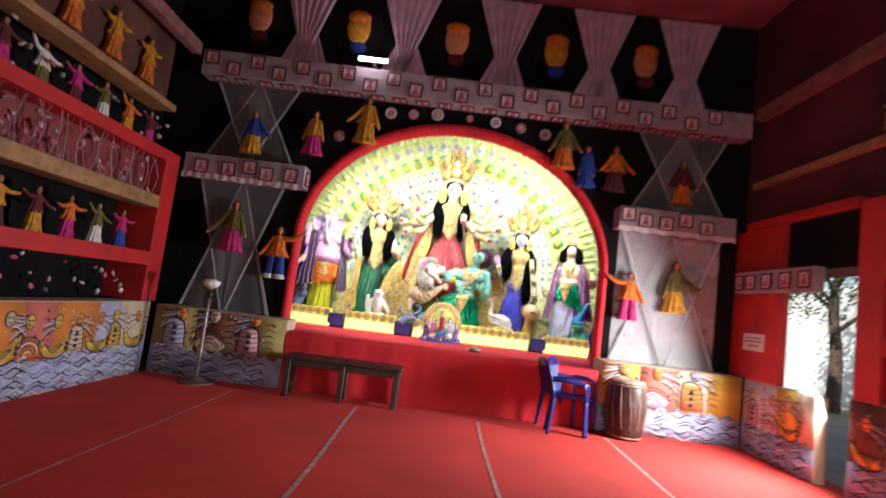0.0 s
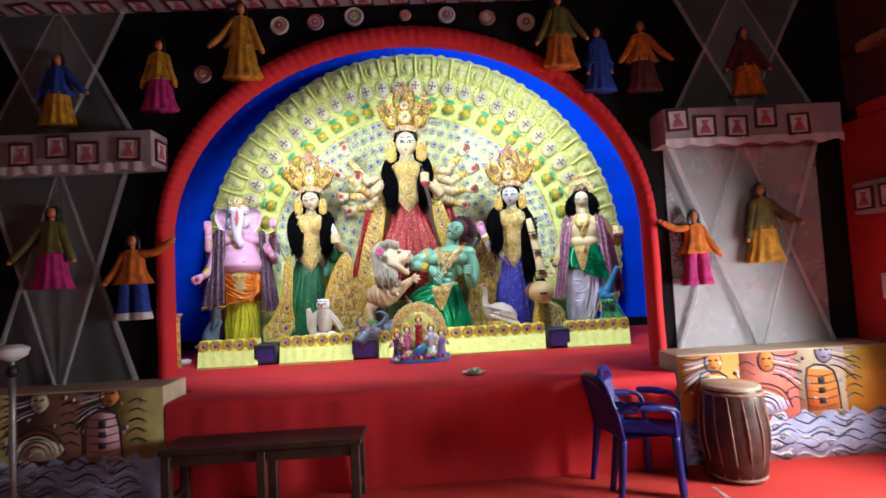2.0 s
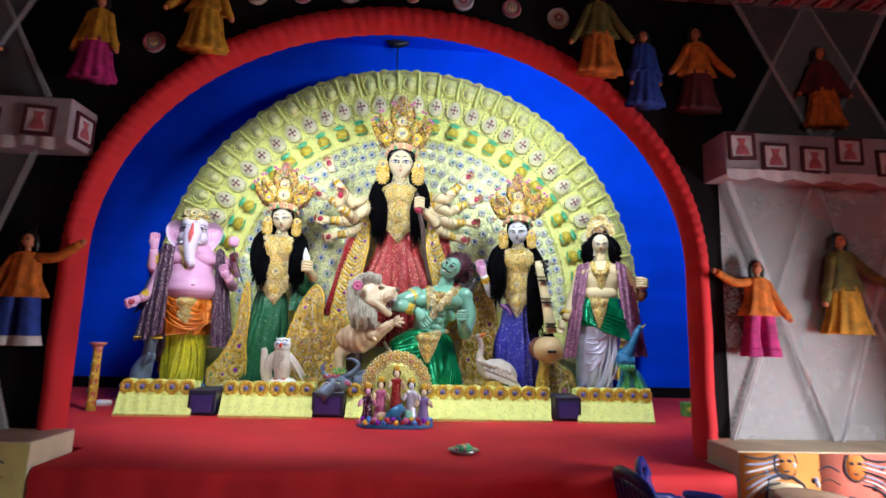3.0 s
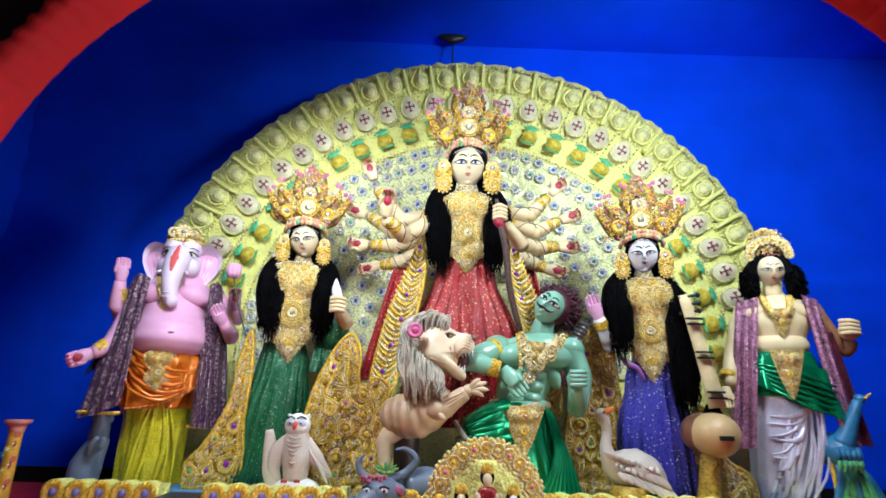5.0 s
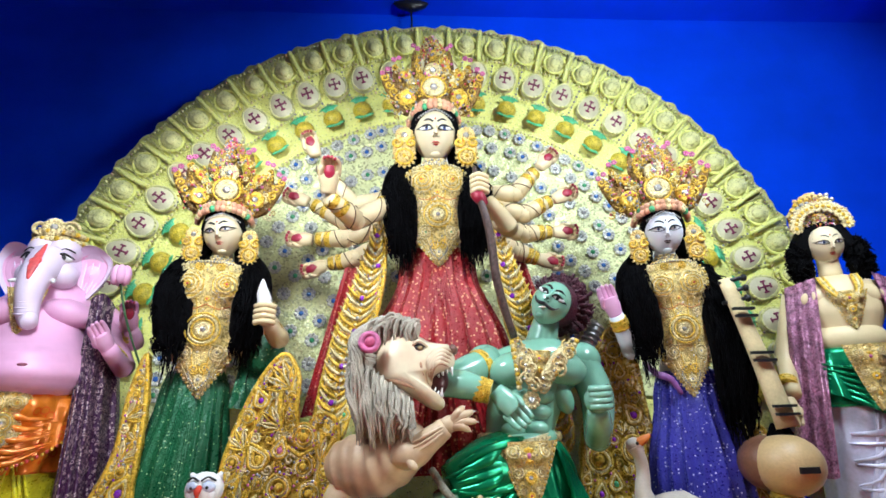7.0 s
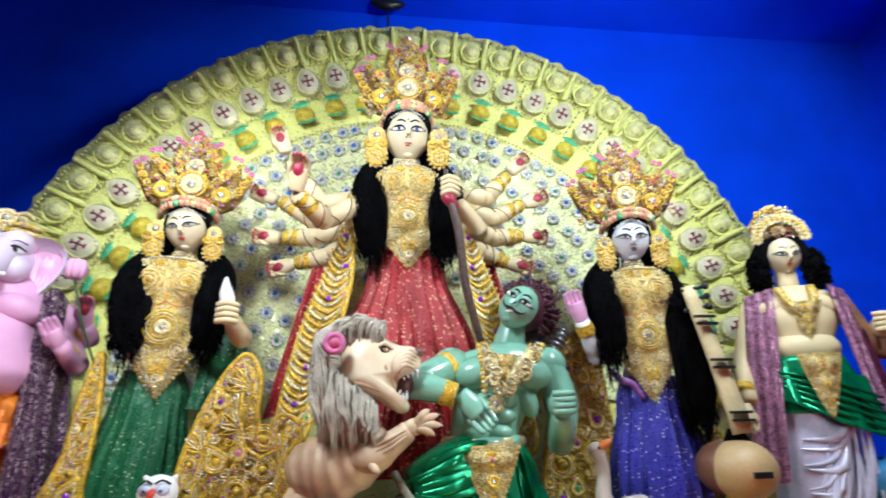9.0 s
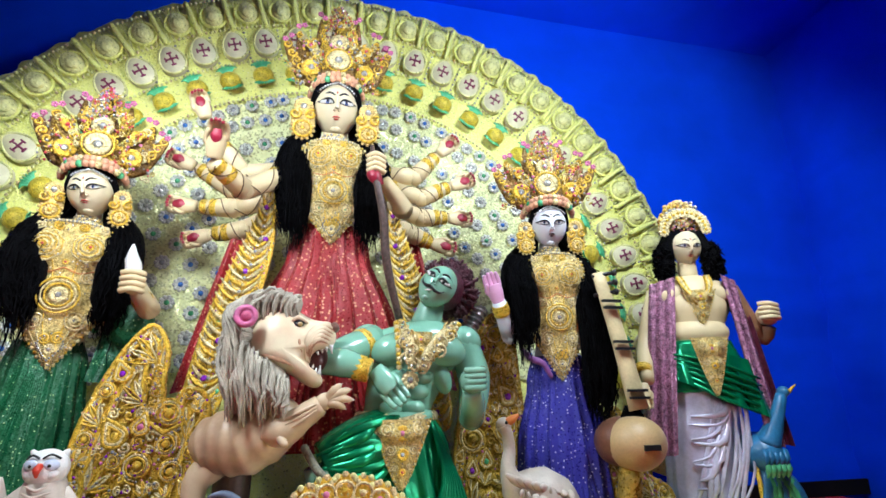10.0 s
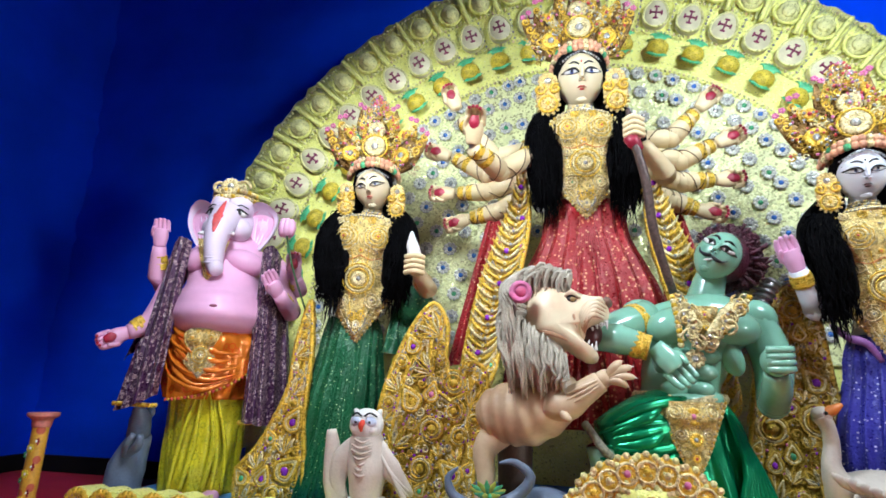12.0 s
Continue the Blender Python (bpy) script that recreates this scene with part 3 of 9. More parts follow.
def hand_form(s, p, d, size, m, tips=None, facing=-1):
    """A palm at p with fingers along d; with tips given the hand is curled round a reddened palm."""
    p, d = Vector(p), Vector(d).normalized()
    side = d.cross(Vector((0, 1, 0)))
    side = side.normalized() if side.length > 0.1 else Vector((1, 0, 0))
    out = Vector((0, facing, 0))
    s.tube([p - d * size * 0.55, p - d * size * 0.05, p + d * size * 0.35], [size * 0.27, size * 0.38, size * 0.34], m, squash=0.6, seg=10)
    cup = 1.0 if tips else 0.35
    for i in range(4):
        o = side * (i - 1.5) * size * 0.2
        a = p + d * size * 0.25 + o - out * size * 0.1
        b = a + d * size * (0.5 - 0.06 * abs(i - 1.5)) + out * size * 0.16 * cup
        c = b + d * size * (0.3 - 0.30 * cup) + out * size * 0.34 * cup - o * 0.3 * cup
        s.tube([a, b, c], [size * 0.125, size * 0.115, size * 0.075], m, seg=7, steps=3)
        if tips:
            s.ball(c.lerp(b, 0.05), size * 0.078, tips, fine=0)
    a = p + side * size * 0.36
    s.tube([p - d * size * 0.2, a + d * size * 0.05, a * 0.8 + p * 0.2 + d * size * 0.4 + out * size * 0.25], [size * 0.15, size * 0.12, size * 0.07], m, seg=7, steps=3)
    if tips:
        s.tube([p - d * size * 0.12 + out * size * 0.17, p + d * size * 0.2 + out * size * 0.2, p + d * size * 0.5 + out * size * 0.15], [size * 0.08, size * 0.22, size * 0.14], tips, squash=0.35, seg=10)


def bangle(s, a, b, t, r, m=None):
    a, b = Vector(a), Vector(b)
    for k in (-0.012, 0.0, 0.012):
        p = a.lerp(b, t) + (b - a).normalized() * k
        q = (b - a).normalized()
        s.tube([p - q * 0.006, p + q * 0.006], [r, r], m or GOLD, seg=12)


def lattice_lines(s, a, b, r0, r1):
    """Thin dark cords wound both ways along an arm."""
    a, b = Vector(a), Vector(b)
    d = (b - a).normalized()
    side = d.cross(Vector((0, 1, 0.1))).normalized()
    over = side.cross(d)
    cord = mat("brown_cord", (0.16, 0.09, 0.04), 0.6, vary=0.2, scale=30)
    for hand in (-1, 1):
        pts = []
        for i in range(19):
            t = i / 18
            r, w = r0 + (r1 - r0) * t + 0.001, hand * t * 7.5
            pts.append(a.lerp(b, t) + (side * math.cos(w) + over * math.sin(w)) * r)
        s.tube(pts, 0.003, cord, seg=4, steps=1)


def crown(s, c, w, h, seed, rim=True, bloom=None):
    """A tiered foil crown: a tall middle, two broad side wings, stones and flowers."""
    rng = random.Random(seed)
    x, y, z = c
    s.loft([(x, y, z - 0.02, w * 0.38, w * 0.36), (x, y, z + h * 0.22, w * 0.36, w * 0.30), (x, y + 0.02, z + h * 0.5, w * 0.24, w * 0.18), (x, y + 0.02, z + h * 0.75, w * 0.14, w * 0.1), (x, y + 0.02, z + h * 1.0, w * 0.02, w * 0.02)], CROWN_BASE, seg=20, pleats=7, depth=0.06)
    for q in (-1, 1):
        # a wing plate that rises to a horn with a flower
        s.tube([(x + q * w * 0.15, y, z + h * 0.12), (x + q * w * 0.55, y, z + h * 0.2), (x + q * w * 0.95, y - 0.01, z + h * 0.52)], [w * 0.2, w * 0.22, w * 0.05], CROWN_BASE, seg=8, squash=0.3)
        s.tube([(x + q * w * 0.2, y, z + h * 0.25), (x + q * w * 0.6, y, z + h * 0.4), (x + q * w * 0.72, y, z + h * 0.68)], [w * 0.16, w * 0.15, w * 0.03], CROWN_BASE, seg=8, squash=0.3)
        s.tube([(x + q * w * 0.12, y, z + h * 0.45), (x + q * w * 0.32, y, z + h * 0.6), (x + q * w * 0.34, y, z + h * 0.86)], [w * 0.12, w * 0.1, w * 0.02], CROWN_BASE, seg=8, squash=0.3)
        for i in range(9):
            t = i / 8
            s.scroll((x + q * w * (0.2 + 0.72 * t), y - w * 0.13 * (1.3 - t), z + h * (0.08 + 0.42 * t * t)), w * 0.085, 1.3, GOLD, hand=q, start=rng.random() * 6, thick=0.2)
            s.scroll((x + q * w * (0.25 + 0.45 * t), y - w * 0.11 * (1.3 - t), z + h * (0.3 + 0.32 * t)), w * 0.075, 1.3, (GOLD, GOLD_PALE)[i % 2], hand=-q, start=rng.random() * 6, thick=0.2)
            s.scroll((x + q * w * (0.14 + 0.2 * t * (1 - t) * 3), y - w * 0.16 * (1.2 - t), z + h * (0.4 + 0.45 * t)), w * 0.06, 1.3, GOLD, hand=q, start=rng.random() * 6, thick=0.2)
        s.rosette((x + q * w * 0.47, y - w * 0.17, z + h * 0.22), w * 0.17, GOLD, GLITTER, 16)
        s.rosette((x + q * w * 0.5, y - w * 0.12, z + h * 0.5), w * 0.1, GOLD, LIPS, 10)
        for dx, dz in ((0.96, 0.55), (0.86, 0.6), (0.74, 0.72), (0.64, 0.74), (0.36, 0.9), (0.28, 0.86)):
            for k in range(5):
                a = 2 * math.pi * k / 5
                s.ball((x + q * w * dx + w * 0.032 * math.cos(a), y - 0.02, z + h * dz + w * 0.032 * math.sin(a)), (w * 0.027, w * 0.02, w * 0.027), bloom or JEWEL_PINK, fine=0)
    s.rosette((x, y - w * 0.35, z + h * 0.27), w * 0.2, GOLD_PALE, GLITTER, 18)
    s.ring((x, y - w * 0.34, z + h * 0.27), w * 0.23, w * 0.02, GOLD, seg=20)
    s.rosette((x, y - w * 0.22, z + h * 0.52), w * 0.17, GOLD_PALE, GLITTER, 16)
    s.rosette((x, y - w * 0.13, z + h * 0.75), w * 0.1, GOLD, LIPS, 10)
    s.rosette((x, y - 0.02, z + h * 1.0), w * 0.07, JEWEL_PINK, LIPS, 7)
    for i in range(430):
        v = rng.random()
        u = rng.uniform(-1, 1)
        lim = w * (0.9 - 0.3 * abs(v - 0.3)) if v < 0.55 else w * (0.42 * (1.1 - v) / 0.45)
        yy = y - 0.04 * (1 - abs(u)) - w * 0.2 * (1 - v) * (1 - u * u)
        m = rng.choice((GOLD, GOLD_DARK, GOLD_PALE, GOLD_DARK, GLITTER, GLITTER, JEWEL_PINK, LIPS))
        if m in (GLITTER, LIPS, JEWEL_PINK):
            s.ball((x + u * lim, yy - 0.012, z + v * h), w * rng.uniform(0.014, 0.03), m, fine=0)
        elif i < 260:
            s.scroll((x + u * lim, yy, z + v * h), w * rng.uniform(0.035, 0.06), 1.2, m, hand=rng.choice((-1, 1)), start=rng.random() * 6, thick=0.2)
        else:
            # a small pointed leaf that stands off the crown
            b = Vector((x + u * lim, yy, z + v * h))
            d = Vector((u * 0.8 + rng.uniform(-0.4, 0.4), -0.25, rng.uniform(0.3, 1.0))).normalized() * w * rng.uniform(0.06, 0.1)
            s.tube([b, b + d * 0.5, b + d], [w * 0.012, w * 0.022, w * 0.003], m, seg=5, steps=2, squash=0.6)
    if rim:
        peach = mat("peach_flower", (0.85, 0.42, 0.25), 0.6, vary=0.2, scale=30)
        for k in range(2):
            for i in range(17):
                a = math.pi * (1.0 + i / 16)
                s.ball((x + w * (0.46 - 0.03 * k) * math.cos(a), y - 0.02 + w * 0.44 * math.sin(a), z - 0.012 + k * w * 0.09 + w * 0.12 * math.sin(math.pi * i / 16) - w * 0.08), (w * 0.06, w * 0.06, w * 0.065), (peach, GOLD_PALE, JEWEL_GREEN)[(0, 0, 1, 0, 0, 1, 2)[(i + 3 * k) % 7]] if i % 5 else peach, fine=0)


def plate_half(v):
    """Half width of the chest plate at the height v, from its tip 0 to its top 1."""
    line = ((0.0, 0.04), (0.08, 0.24), (0.15, 0.42), (0.22, 0.62), (0.29, 0.80), (0.35, 0.84), (0.42, 0.74), (0.5, 0.68), (0.58, 0.70), (0.72, 0.94), (0.84, 1.02), (0.91, 0.98), (0.96, 0.82), (1.0, 0.56))
    for (a, p), (b, q) in zip(line, line[1:]):
        if v <= b:
            return p + (q - p) * (v - a) / (b - a)
    return line[-1][1]


def breastplate(s, x, y, z0, z1, w, seed, vee=False):
    """A pointed foil plate over the chest, from z1 down to its tip at z0, covered in corded lace, pearls and stones."""
    rng = random.Random(seed)
    h = z1 - z0
    width = (lambda v: 0.05 + 0.95 * v ** 0.8) if vee else plate_half
    n, m = 30, 16
    base = mat("gold_lace_ground", (0.84, 0.63, 0.22), 0.34, glint=0.34, glint_scale=110, metal=0.1, vary=0.2, scale=40, fine=200, bump=0.7)

    def at(u, v, out=0.003):
        bust = max(0.0, 1 - ((abs(u) - 0.48) / 0.42) ** 2 - ((v - 0.79) / 0.13) ** 2)
        belly = max(0.0, 1 - (u / 0.7) ** 2 - ((v - 0.47) / 0.15) ** 2)
        return (x + u * w * width(v), y - (0.035 * (1 - u * u) + 0.035 * bust ** 0.6 + 0.015 * belly) * w / 0.15 - out, z0 + v * h)

    verts = [at(-1 + 2 * i / m, j / n, -dy) for dy in (0.0, 0.014) for j in range(n + 1) for i in range(m + 1)]
    faces = []
    for j in range(n):
        for i in range(m):
            q = (j * (m + 1) + i, j * (m + 1) + i + 1, (j + 1) * (m + 1) + i + 1, (j + 1) * (m + 1) + i)
            faces += [q, tuple(k + (n + 1) * (m + 1) for k in q[::-1])]
    s.add(verts, faces, base)
    # a row of beads inside the scalloped edge
    for q in (-1, 1):
        k = 38 if not vee else 26
        for i in range(k + 1):
            s.ball(at(q, i / k), w * (0.04 + 0.014 * (i % 2)), (GOLD, GOLD_PALE)[i % 2], fine=0)
            s.ball(at(q * 0.88, i / k), w * 0.024, (GLITTER, GOLD_PALE, EAR_LACE)[i % 3], fine=0)

    def coil(u, v, r, hand, start, turns=2.2, m=GOLD_PALE, thick=0.018):
        """A flat coil of cord that lies on the plate."""
        c, pts = at(u, v), []
        for i in range(25):
            t = i / 24
            a = start + hand * turns * 2 * math.pi * t
            q = r * (1 - 0.85 * t)
            px, pz = c[0] + q * math.cos(a), c[2] + q * math.sin(a)
            vv = min(1.0, max(0.0, (pz - z0) / h))
            uu = (px - x) / (w * width(vv))
            pts.append(at(max(-1.0, min(1.0, uu)), vv, 0.004))
        s.tube(pts, w * thick, m, seg=5, steps=1)

    if vee:
        for v, k in ((0.8, 0.26), (0.5, 0.2), (0.25, 0.12)):
            s.rosette(at(0, v), w * k, GOLD, (LIPS, GLITTER, JEWEL_PINK)[int(v * 3)], 12)
            for q in (-1, 1):
                coil(q * 0.6, v + 0.06, w * k * 0.9, q, 1.0, 1.8, thick=0.03)
        for i in range(110):
            s.ball(at(rng.uniform(-0.9, 0.9), rng.random() ** 0.6, 0.0), w * rng.uniform(0.018, 0.03), rng.choice((GOLD, GOLD_PALE, GLITTER, GOLD_PALE)), fine=0)
        return
    # cords that follow the outline
    for u in (0.28, 0.5, 0.72):
        for q in (-1, 1):
            for lo, hi in ((0.04, 0.36), (0.56, 0.70)):
                s.tube([at(q * u, lo + (hi - lo) * i / 7, 0.004) for i in range(8)], w * 0.016, (GOLD, GOLD_PALE)[int(u * 10) % 2], seg=5, steps=1)
    s.rosette(at(0, 0.47), w * 0.2, GOLD_PALE, GLITTER, 16)
    for k, m in ((0.28, GOLD), (0.36, GOLD_PALE), (0.44, GOLD)):
        s.ring(at(0, 0.47), w * k, w * 0.024, m, seg=24)
    orange = mat("orange_piping", (0.65, 0.2, 0.05), 0.5, vary=0.15, scale=20)
    for q in (-1, 1):
        coil(q * 0.47, 0.80, w * 0.44, q, 1.2, 3.2, GOLD_PALE, 0.026)
        coil(q * 0.47, 0.80, w * 0.40, q, 1.2, 3.0, GOLD, 0.018)
        s.rosette(at(q * 0.5, 0.8, 0.008), w * 0.1, GOLD, LIPS, 8)
        coil(q * 0.5, 0.31, w * 0.26, -q, 0.5, 2.4, GOLD_PALE, 0.026)
        s.rosette(at(q * 0.48, 0.31, 0.008), w * 0.09, GOLD_PALE, JEWEL_GREEN if seed == 11 else GLITTER, 8)
        coil(q * 0.7, 0.6, w * 0.16, q, 2.0, 2.0, GOLD_PALE, 0.024)
        coil(q * 0.25, 0.19, w * 0.15, q, 1.0, 2.0, GOLD, 0.024)
        coil(q * 0.82, 0.95, w * 0.13, q, 1.0, 1.8, GOLD_PALE, 0.024)
        coil(q * 0.3, 0.95, w * 0.13, -q, 2.0, 1.8, GOLD, 0.024)
        s.tube([at(0, 0.66, 0.006), at(q * 0.4, 0.625, 0.006), at(q * 0.75, 0.65, 0.006)], w * 0.016, orange, seg=5)
        for i in range(16):
            s.ball(at(q * i / 16, 0.985, 0.005), w * 0.034, (GLITTER, GOLD_PALE)[i % 2], fine=0)
        # a heart of pearls above the tip
        for i in range(12):
            t = i / 11
            s.ball(at(q * (0.62 * math.sin(math.pi * t) ** 0.8), 0.05 + 0.17 * t, 0.006), w * 0.03, GLITTER, fine=0)
    s.rosette(at(0, 0.12), w * 0.13, GOLD_PALE, GLITTER, 10)
    s.rosette(at(0, 0.7), w * 0.08, GOLD, LIPS, 8)
    for i in range(210):
        s.ball(at(rng.uniform(-0.95, 0.95), rng.random() ** 0.8, 0.001), w * rng.uniform(0.014, 0.027), rng.choice((GLITTER, GOLD_PALE, GLITTER, WHITE_PAINT)), fine=0)


def hair_fall(s, c, w, z_end, seed, lengths=(1.0, 1.0), w0=0.1):
    """Two heavy falls of frizzy hair that spread behind the ear ornaments and come over the shoulders."""
    rng = random.Random(seed)
    x, y, z = c
    for q, ln in ((-1, lengths[0]), (1, lengths[1])):
        ze = z_end + (1 - ln) * (z - z_end)
        h = z - ze

        def line(t, f, e):
            return [(x + q * w0 * (0.75 + 0.2 * t), y + 0.08 + f, z - 0.02), (x + q * w0 * (0.95 + 0.35 * t), y + 0.05 + f, z - 0.15 * h), (x + q * w * (1.15 + 0.8 * t), y - 0.06 + f, z - 0.34 * h), (x + q * w * (1.2 + 0.95 * t), y - 0.14 + f, z - 0.56 * h), (x + q * w * (1.15 + 0.8 * t), y - 0.15 + f, z - 0.8 * h), (x + q * w * (1.1 + 0.7 * t), y - 0.13 + f, e)]

        for t in (0.05, 0.35, 0.65, 0.92):
            s.tube(line(t, 0.02, ze + 0.10), [0.03, 0.045, 0.05, 0.05, 0.045, 0.02], BLACK_HAIR, seg=8, squash=0.7)
        # crimped locks, each a thin wavering strand
        for i in range(520):
            t = rng.random()
            e = ze + rng.gauss(0.04, 0.06)
            path = smooth_path(line(t, rng.uniform(-0.045, 0.045), e), 4)[0]
            a, b = sorted((rng.random(), rng.random()))
            if b - a < 0.35:
                b = min(1.0, a + 0.45)
            run = path[int(a * (len(path) - 3)):int(b * (len(path) - 1)) + 1]
            run = [p + Vector((rng.uniform(-0.013, 0.013), rng.uniform(-0.012, 0.010), rng.uniform(-0.01, 0.01))) for p in run]
            s.tube(run, [0.003, 0.005, 0.0045, 0.001], BLACK_HAIR, seg=3, steps=2)
        # loose wisps along both edges
        for i in range(420):
            t = rng.choice((-0.08, 1.02, 1.02)) + rng.uniform(-0.1, 0.08)
            p = smooth_path(line(t, rng.uniform(-0.03, 0.04), ze), 5)[0]
            k = rng.randrange(2, len(p) - 3)
            a, b = p[k], p[k + 2]
            o = Vector((q * (1 if t > 0.5 else -0.5) * rng.uniform(0.0, 0.035), rng.uniform(-0.03, 0.01), rng.uniform(-0.02, 0.02)))
            s.tube([a, a.lerp(b, 0.5) + o, b + o * 0.6], [0.0035, 0.003, 0.001], BLACK_HAIR, seg=3, steps=2)


def earring(s, c, r):
    """A large lacy ear ornament: a flower, a curled drop and a scalloped skirt."""
    x, y, z = c
    q = 1 if x > 0 else -1
    s.rosette((x, y, z + r * 0.3), r * 0.7, EAR_LACE, GLITTER, 12)
    s.ball((x, y + 0.012, z - r * 0.8), (r * 0.85, 0.014, r * 1.5), EAR_LACE)
    s.ring((x, y, z - r * 1.5), r * 0.62, r * 0.11, GOLD, seg=16)
    s.rosette((x, y - 0.01, z - r * 1.5), r * 0.48, EAR_LACE, GOLD, 9)
    for i in range(9):
        a = math.pi * (0.9 + 1.2 * i / 8)
        s.ball((x + r * 0.8 * math.cos(a), y, z - r * 1.5 + r * 0.85 * math.sin(a)), r * 0.12, EAR_LACE, fine=0)
    for k in (-1, 1):
        s.scroll((x + k * r * 0.55, y - 0.005, z - r * 0.4), r * 0.45, 1.3, GOLD, hand=k, start=1.0, thick=0.2)


def lady(x, y, z_fore, r, skin_face, skin, sari, z_foot, w, seed, crown_h, hair_end, sway=0.0, wide=2.6, eye=1.3, lean=0.0, lips=LIPS, ear=0.075, plate=0.17, torso=0.62, gaze=0.0, arms=(), lengths=(1, 1), hair_w=1.0, step=0.0):
    """A standing draped figure. z_fore: the forehead's height; r: half the face's width."""
    s = Sculpt()
    zh = z_fore - 0.55 * r
    face(s, (x, y - 0.05, zh), r, skin_face, lips=lips, gaze=gaze, eye=eye, tilt=lean, bold=1.5)
    s.ball((x, y + 0.02, zh + 0.35 * r), (r * 1.12, r * 1.05, r * 1.2), BLACK_HAIR, fine=2)
    for q in (-1, 1):
        s.tube([(x, y - r * 1.0, zh + r * 1.2), (x + q * r * 0.75, y - r * 0.85, zh + r * 0.75), (x + q * r * 1.04, y - r * 0.2, zh - r * 0.2)], [r * 0.16, r * 0.26, r * 0.2], BLACK_HAIR, seg=8)
        for i in range(9):
            t = i / 8
            s.ball((x + q * r * 0.85 * t, y - 0.05 - r * 1.06 * math.sqrt(1 - 0.7 * t * t), zh + r * (0.85 - 0.28 * t)), r * 0.055, GLITTER, fine=0)
        earring(s, (x + q * r * 1.42, y - r * 0.95, zh - r * 0.4), ear)
    crown(s, (x, y, zh + r * 1.12), r * wide, crown_h, seed)
    zs = zh - r * 2.15
    s.tube([(x, y, zh - r * 0.9), (x, y + 0.01, zs + 0.02)], [r * 0.54, r * 0.6], skin, seg=14)
    for k in range(4):
        for i in range(18):
            a = math.pi * (1 + i / 17)
            s.ball((x + r * (0.56 + 0.03 * k) * math.cos(a), y + r * (0.56 + 0.03 * k) * math.sin(a), zh - r * (1.28 + 0.14 * k)), r * 0.075, (GOLD_PALE, GLITTER, EAR_LACE)[(i + k) % 3], fine=0)
    zw = zs - torso
    s.loft([(x, y, zs + 0.03, r * 0.9, r * 0.6), (x, y, zs - 0.05, r * 1.55, r * 0.85), (x, y - 0.02, zs - 0.22, r * 1.35, r * 1.0), (x + sway * 0.4, y, zw + 0.16, r * 1.05, r * 0.8), (x + sway, y, zw, r * 1.35, r * 0.95)], skin, seg=22)
    for q in (-1, 1):
        s.ball((x + q * r * 0.62, y - r * 0.72, zs - 0.2), (r * 0.52, r * 0.45, r * 0.5), GOLD_PALE)
    breastplate(s, x + sway * 0.5, y - r * 1.1, zw - 0.08, zs + 0.035, plate, seed)
    s.loft([(x + sway, y, zw + 0.05, r * 1.35, r * 0.95), (x + sway, y, zw - 0.1, r * 1.65, r * 1.15), (x + sway * 0.7 + step * 0.4, y, (zw + z_foot) / 2, w * 0.9, w * 0.57), (x + step, y, z_foot + 0.02, w, w * 0.6)], sari, seg=200, pleats=19, depth=0.085, steps=6, wander=1.2)
    for i in range(11):
        u = -0.5 + i / 10
        s.tube([(x + sway + u * 0.05, y - r * 1.12, zw - 0.06), (x + sway * 0.7 + step * 0.4 + u * w * 0.55, y - w * 0.53 * math.sqrt(1 - 0.9 * u * u), (zw + z_foot) / 2), (x + step + u * w * 1.2, y - w * 0.58 * math.sqrt(1 - 1.2 * u * u), z_foot + 0.03)], [0.006, 0.014, 0.02], sari, seg=6)
    hair_fall(s, (x, y - 0.02, zh + 0.2 * r), r * hair_w, hair_end, seed, lengths, r)
    for shoulder, elbow, wrist, fingers, size, tips in arms:
        s.tube([shoulder, elbow], [0.06, 0.048], skin, seg=12)
        s.ball(elbow, 0.049, skin)
        s.tube([elbow, wrist], [0.048, 0.036], skin, seg=12)
        bangle(s, elbow, wrist, 0.72, 0.045)
        bangle(s, elbow, wrist, 0.82, 0.043)
        bangle(s, shoulder, elbow, 0.5, 0.062)
        d = Vector(fingers) - Vector(wrist)
        hand_form(s, Vector(wrist) + d * 0.5, d, size, tips or skin)
    return s


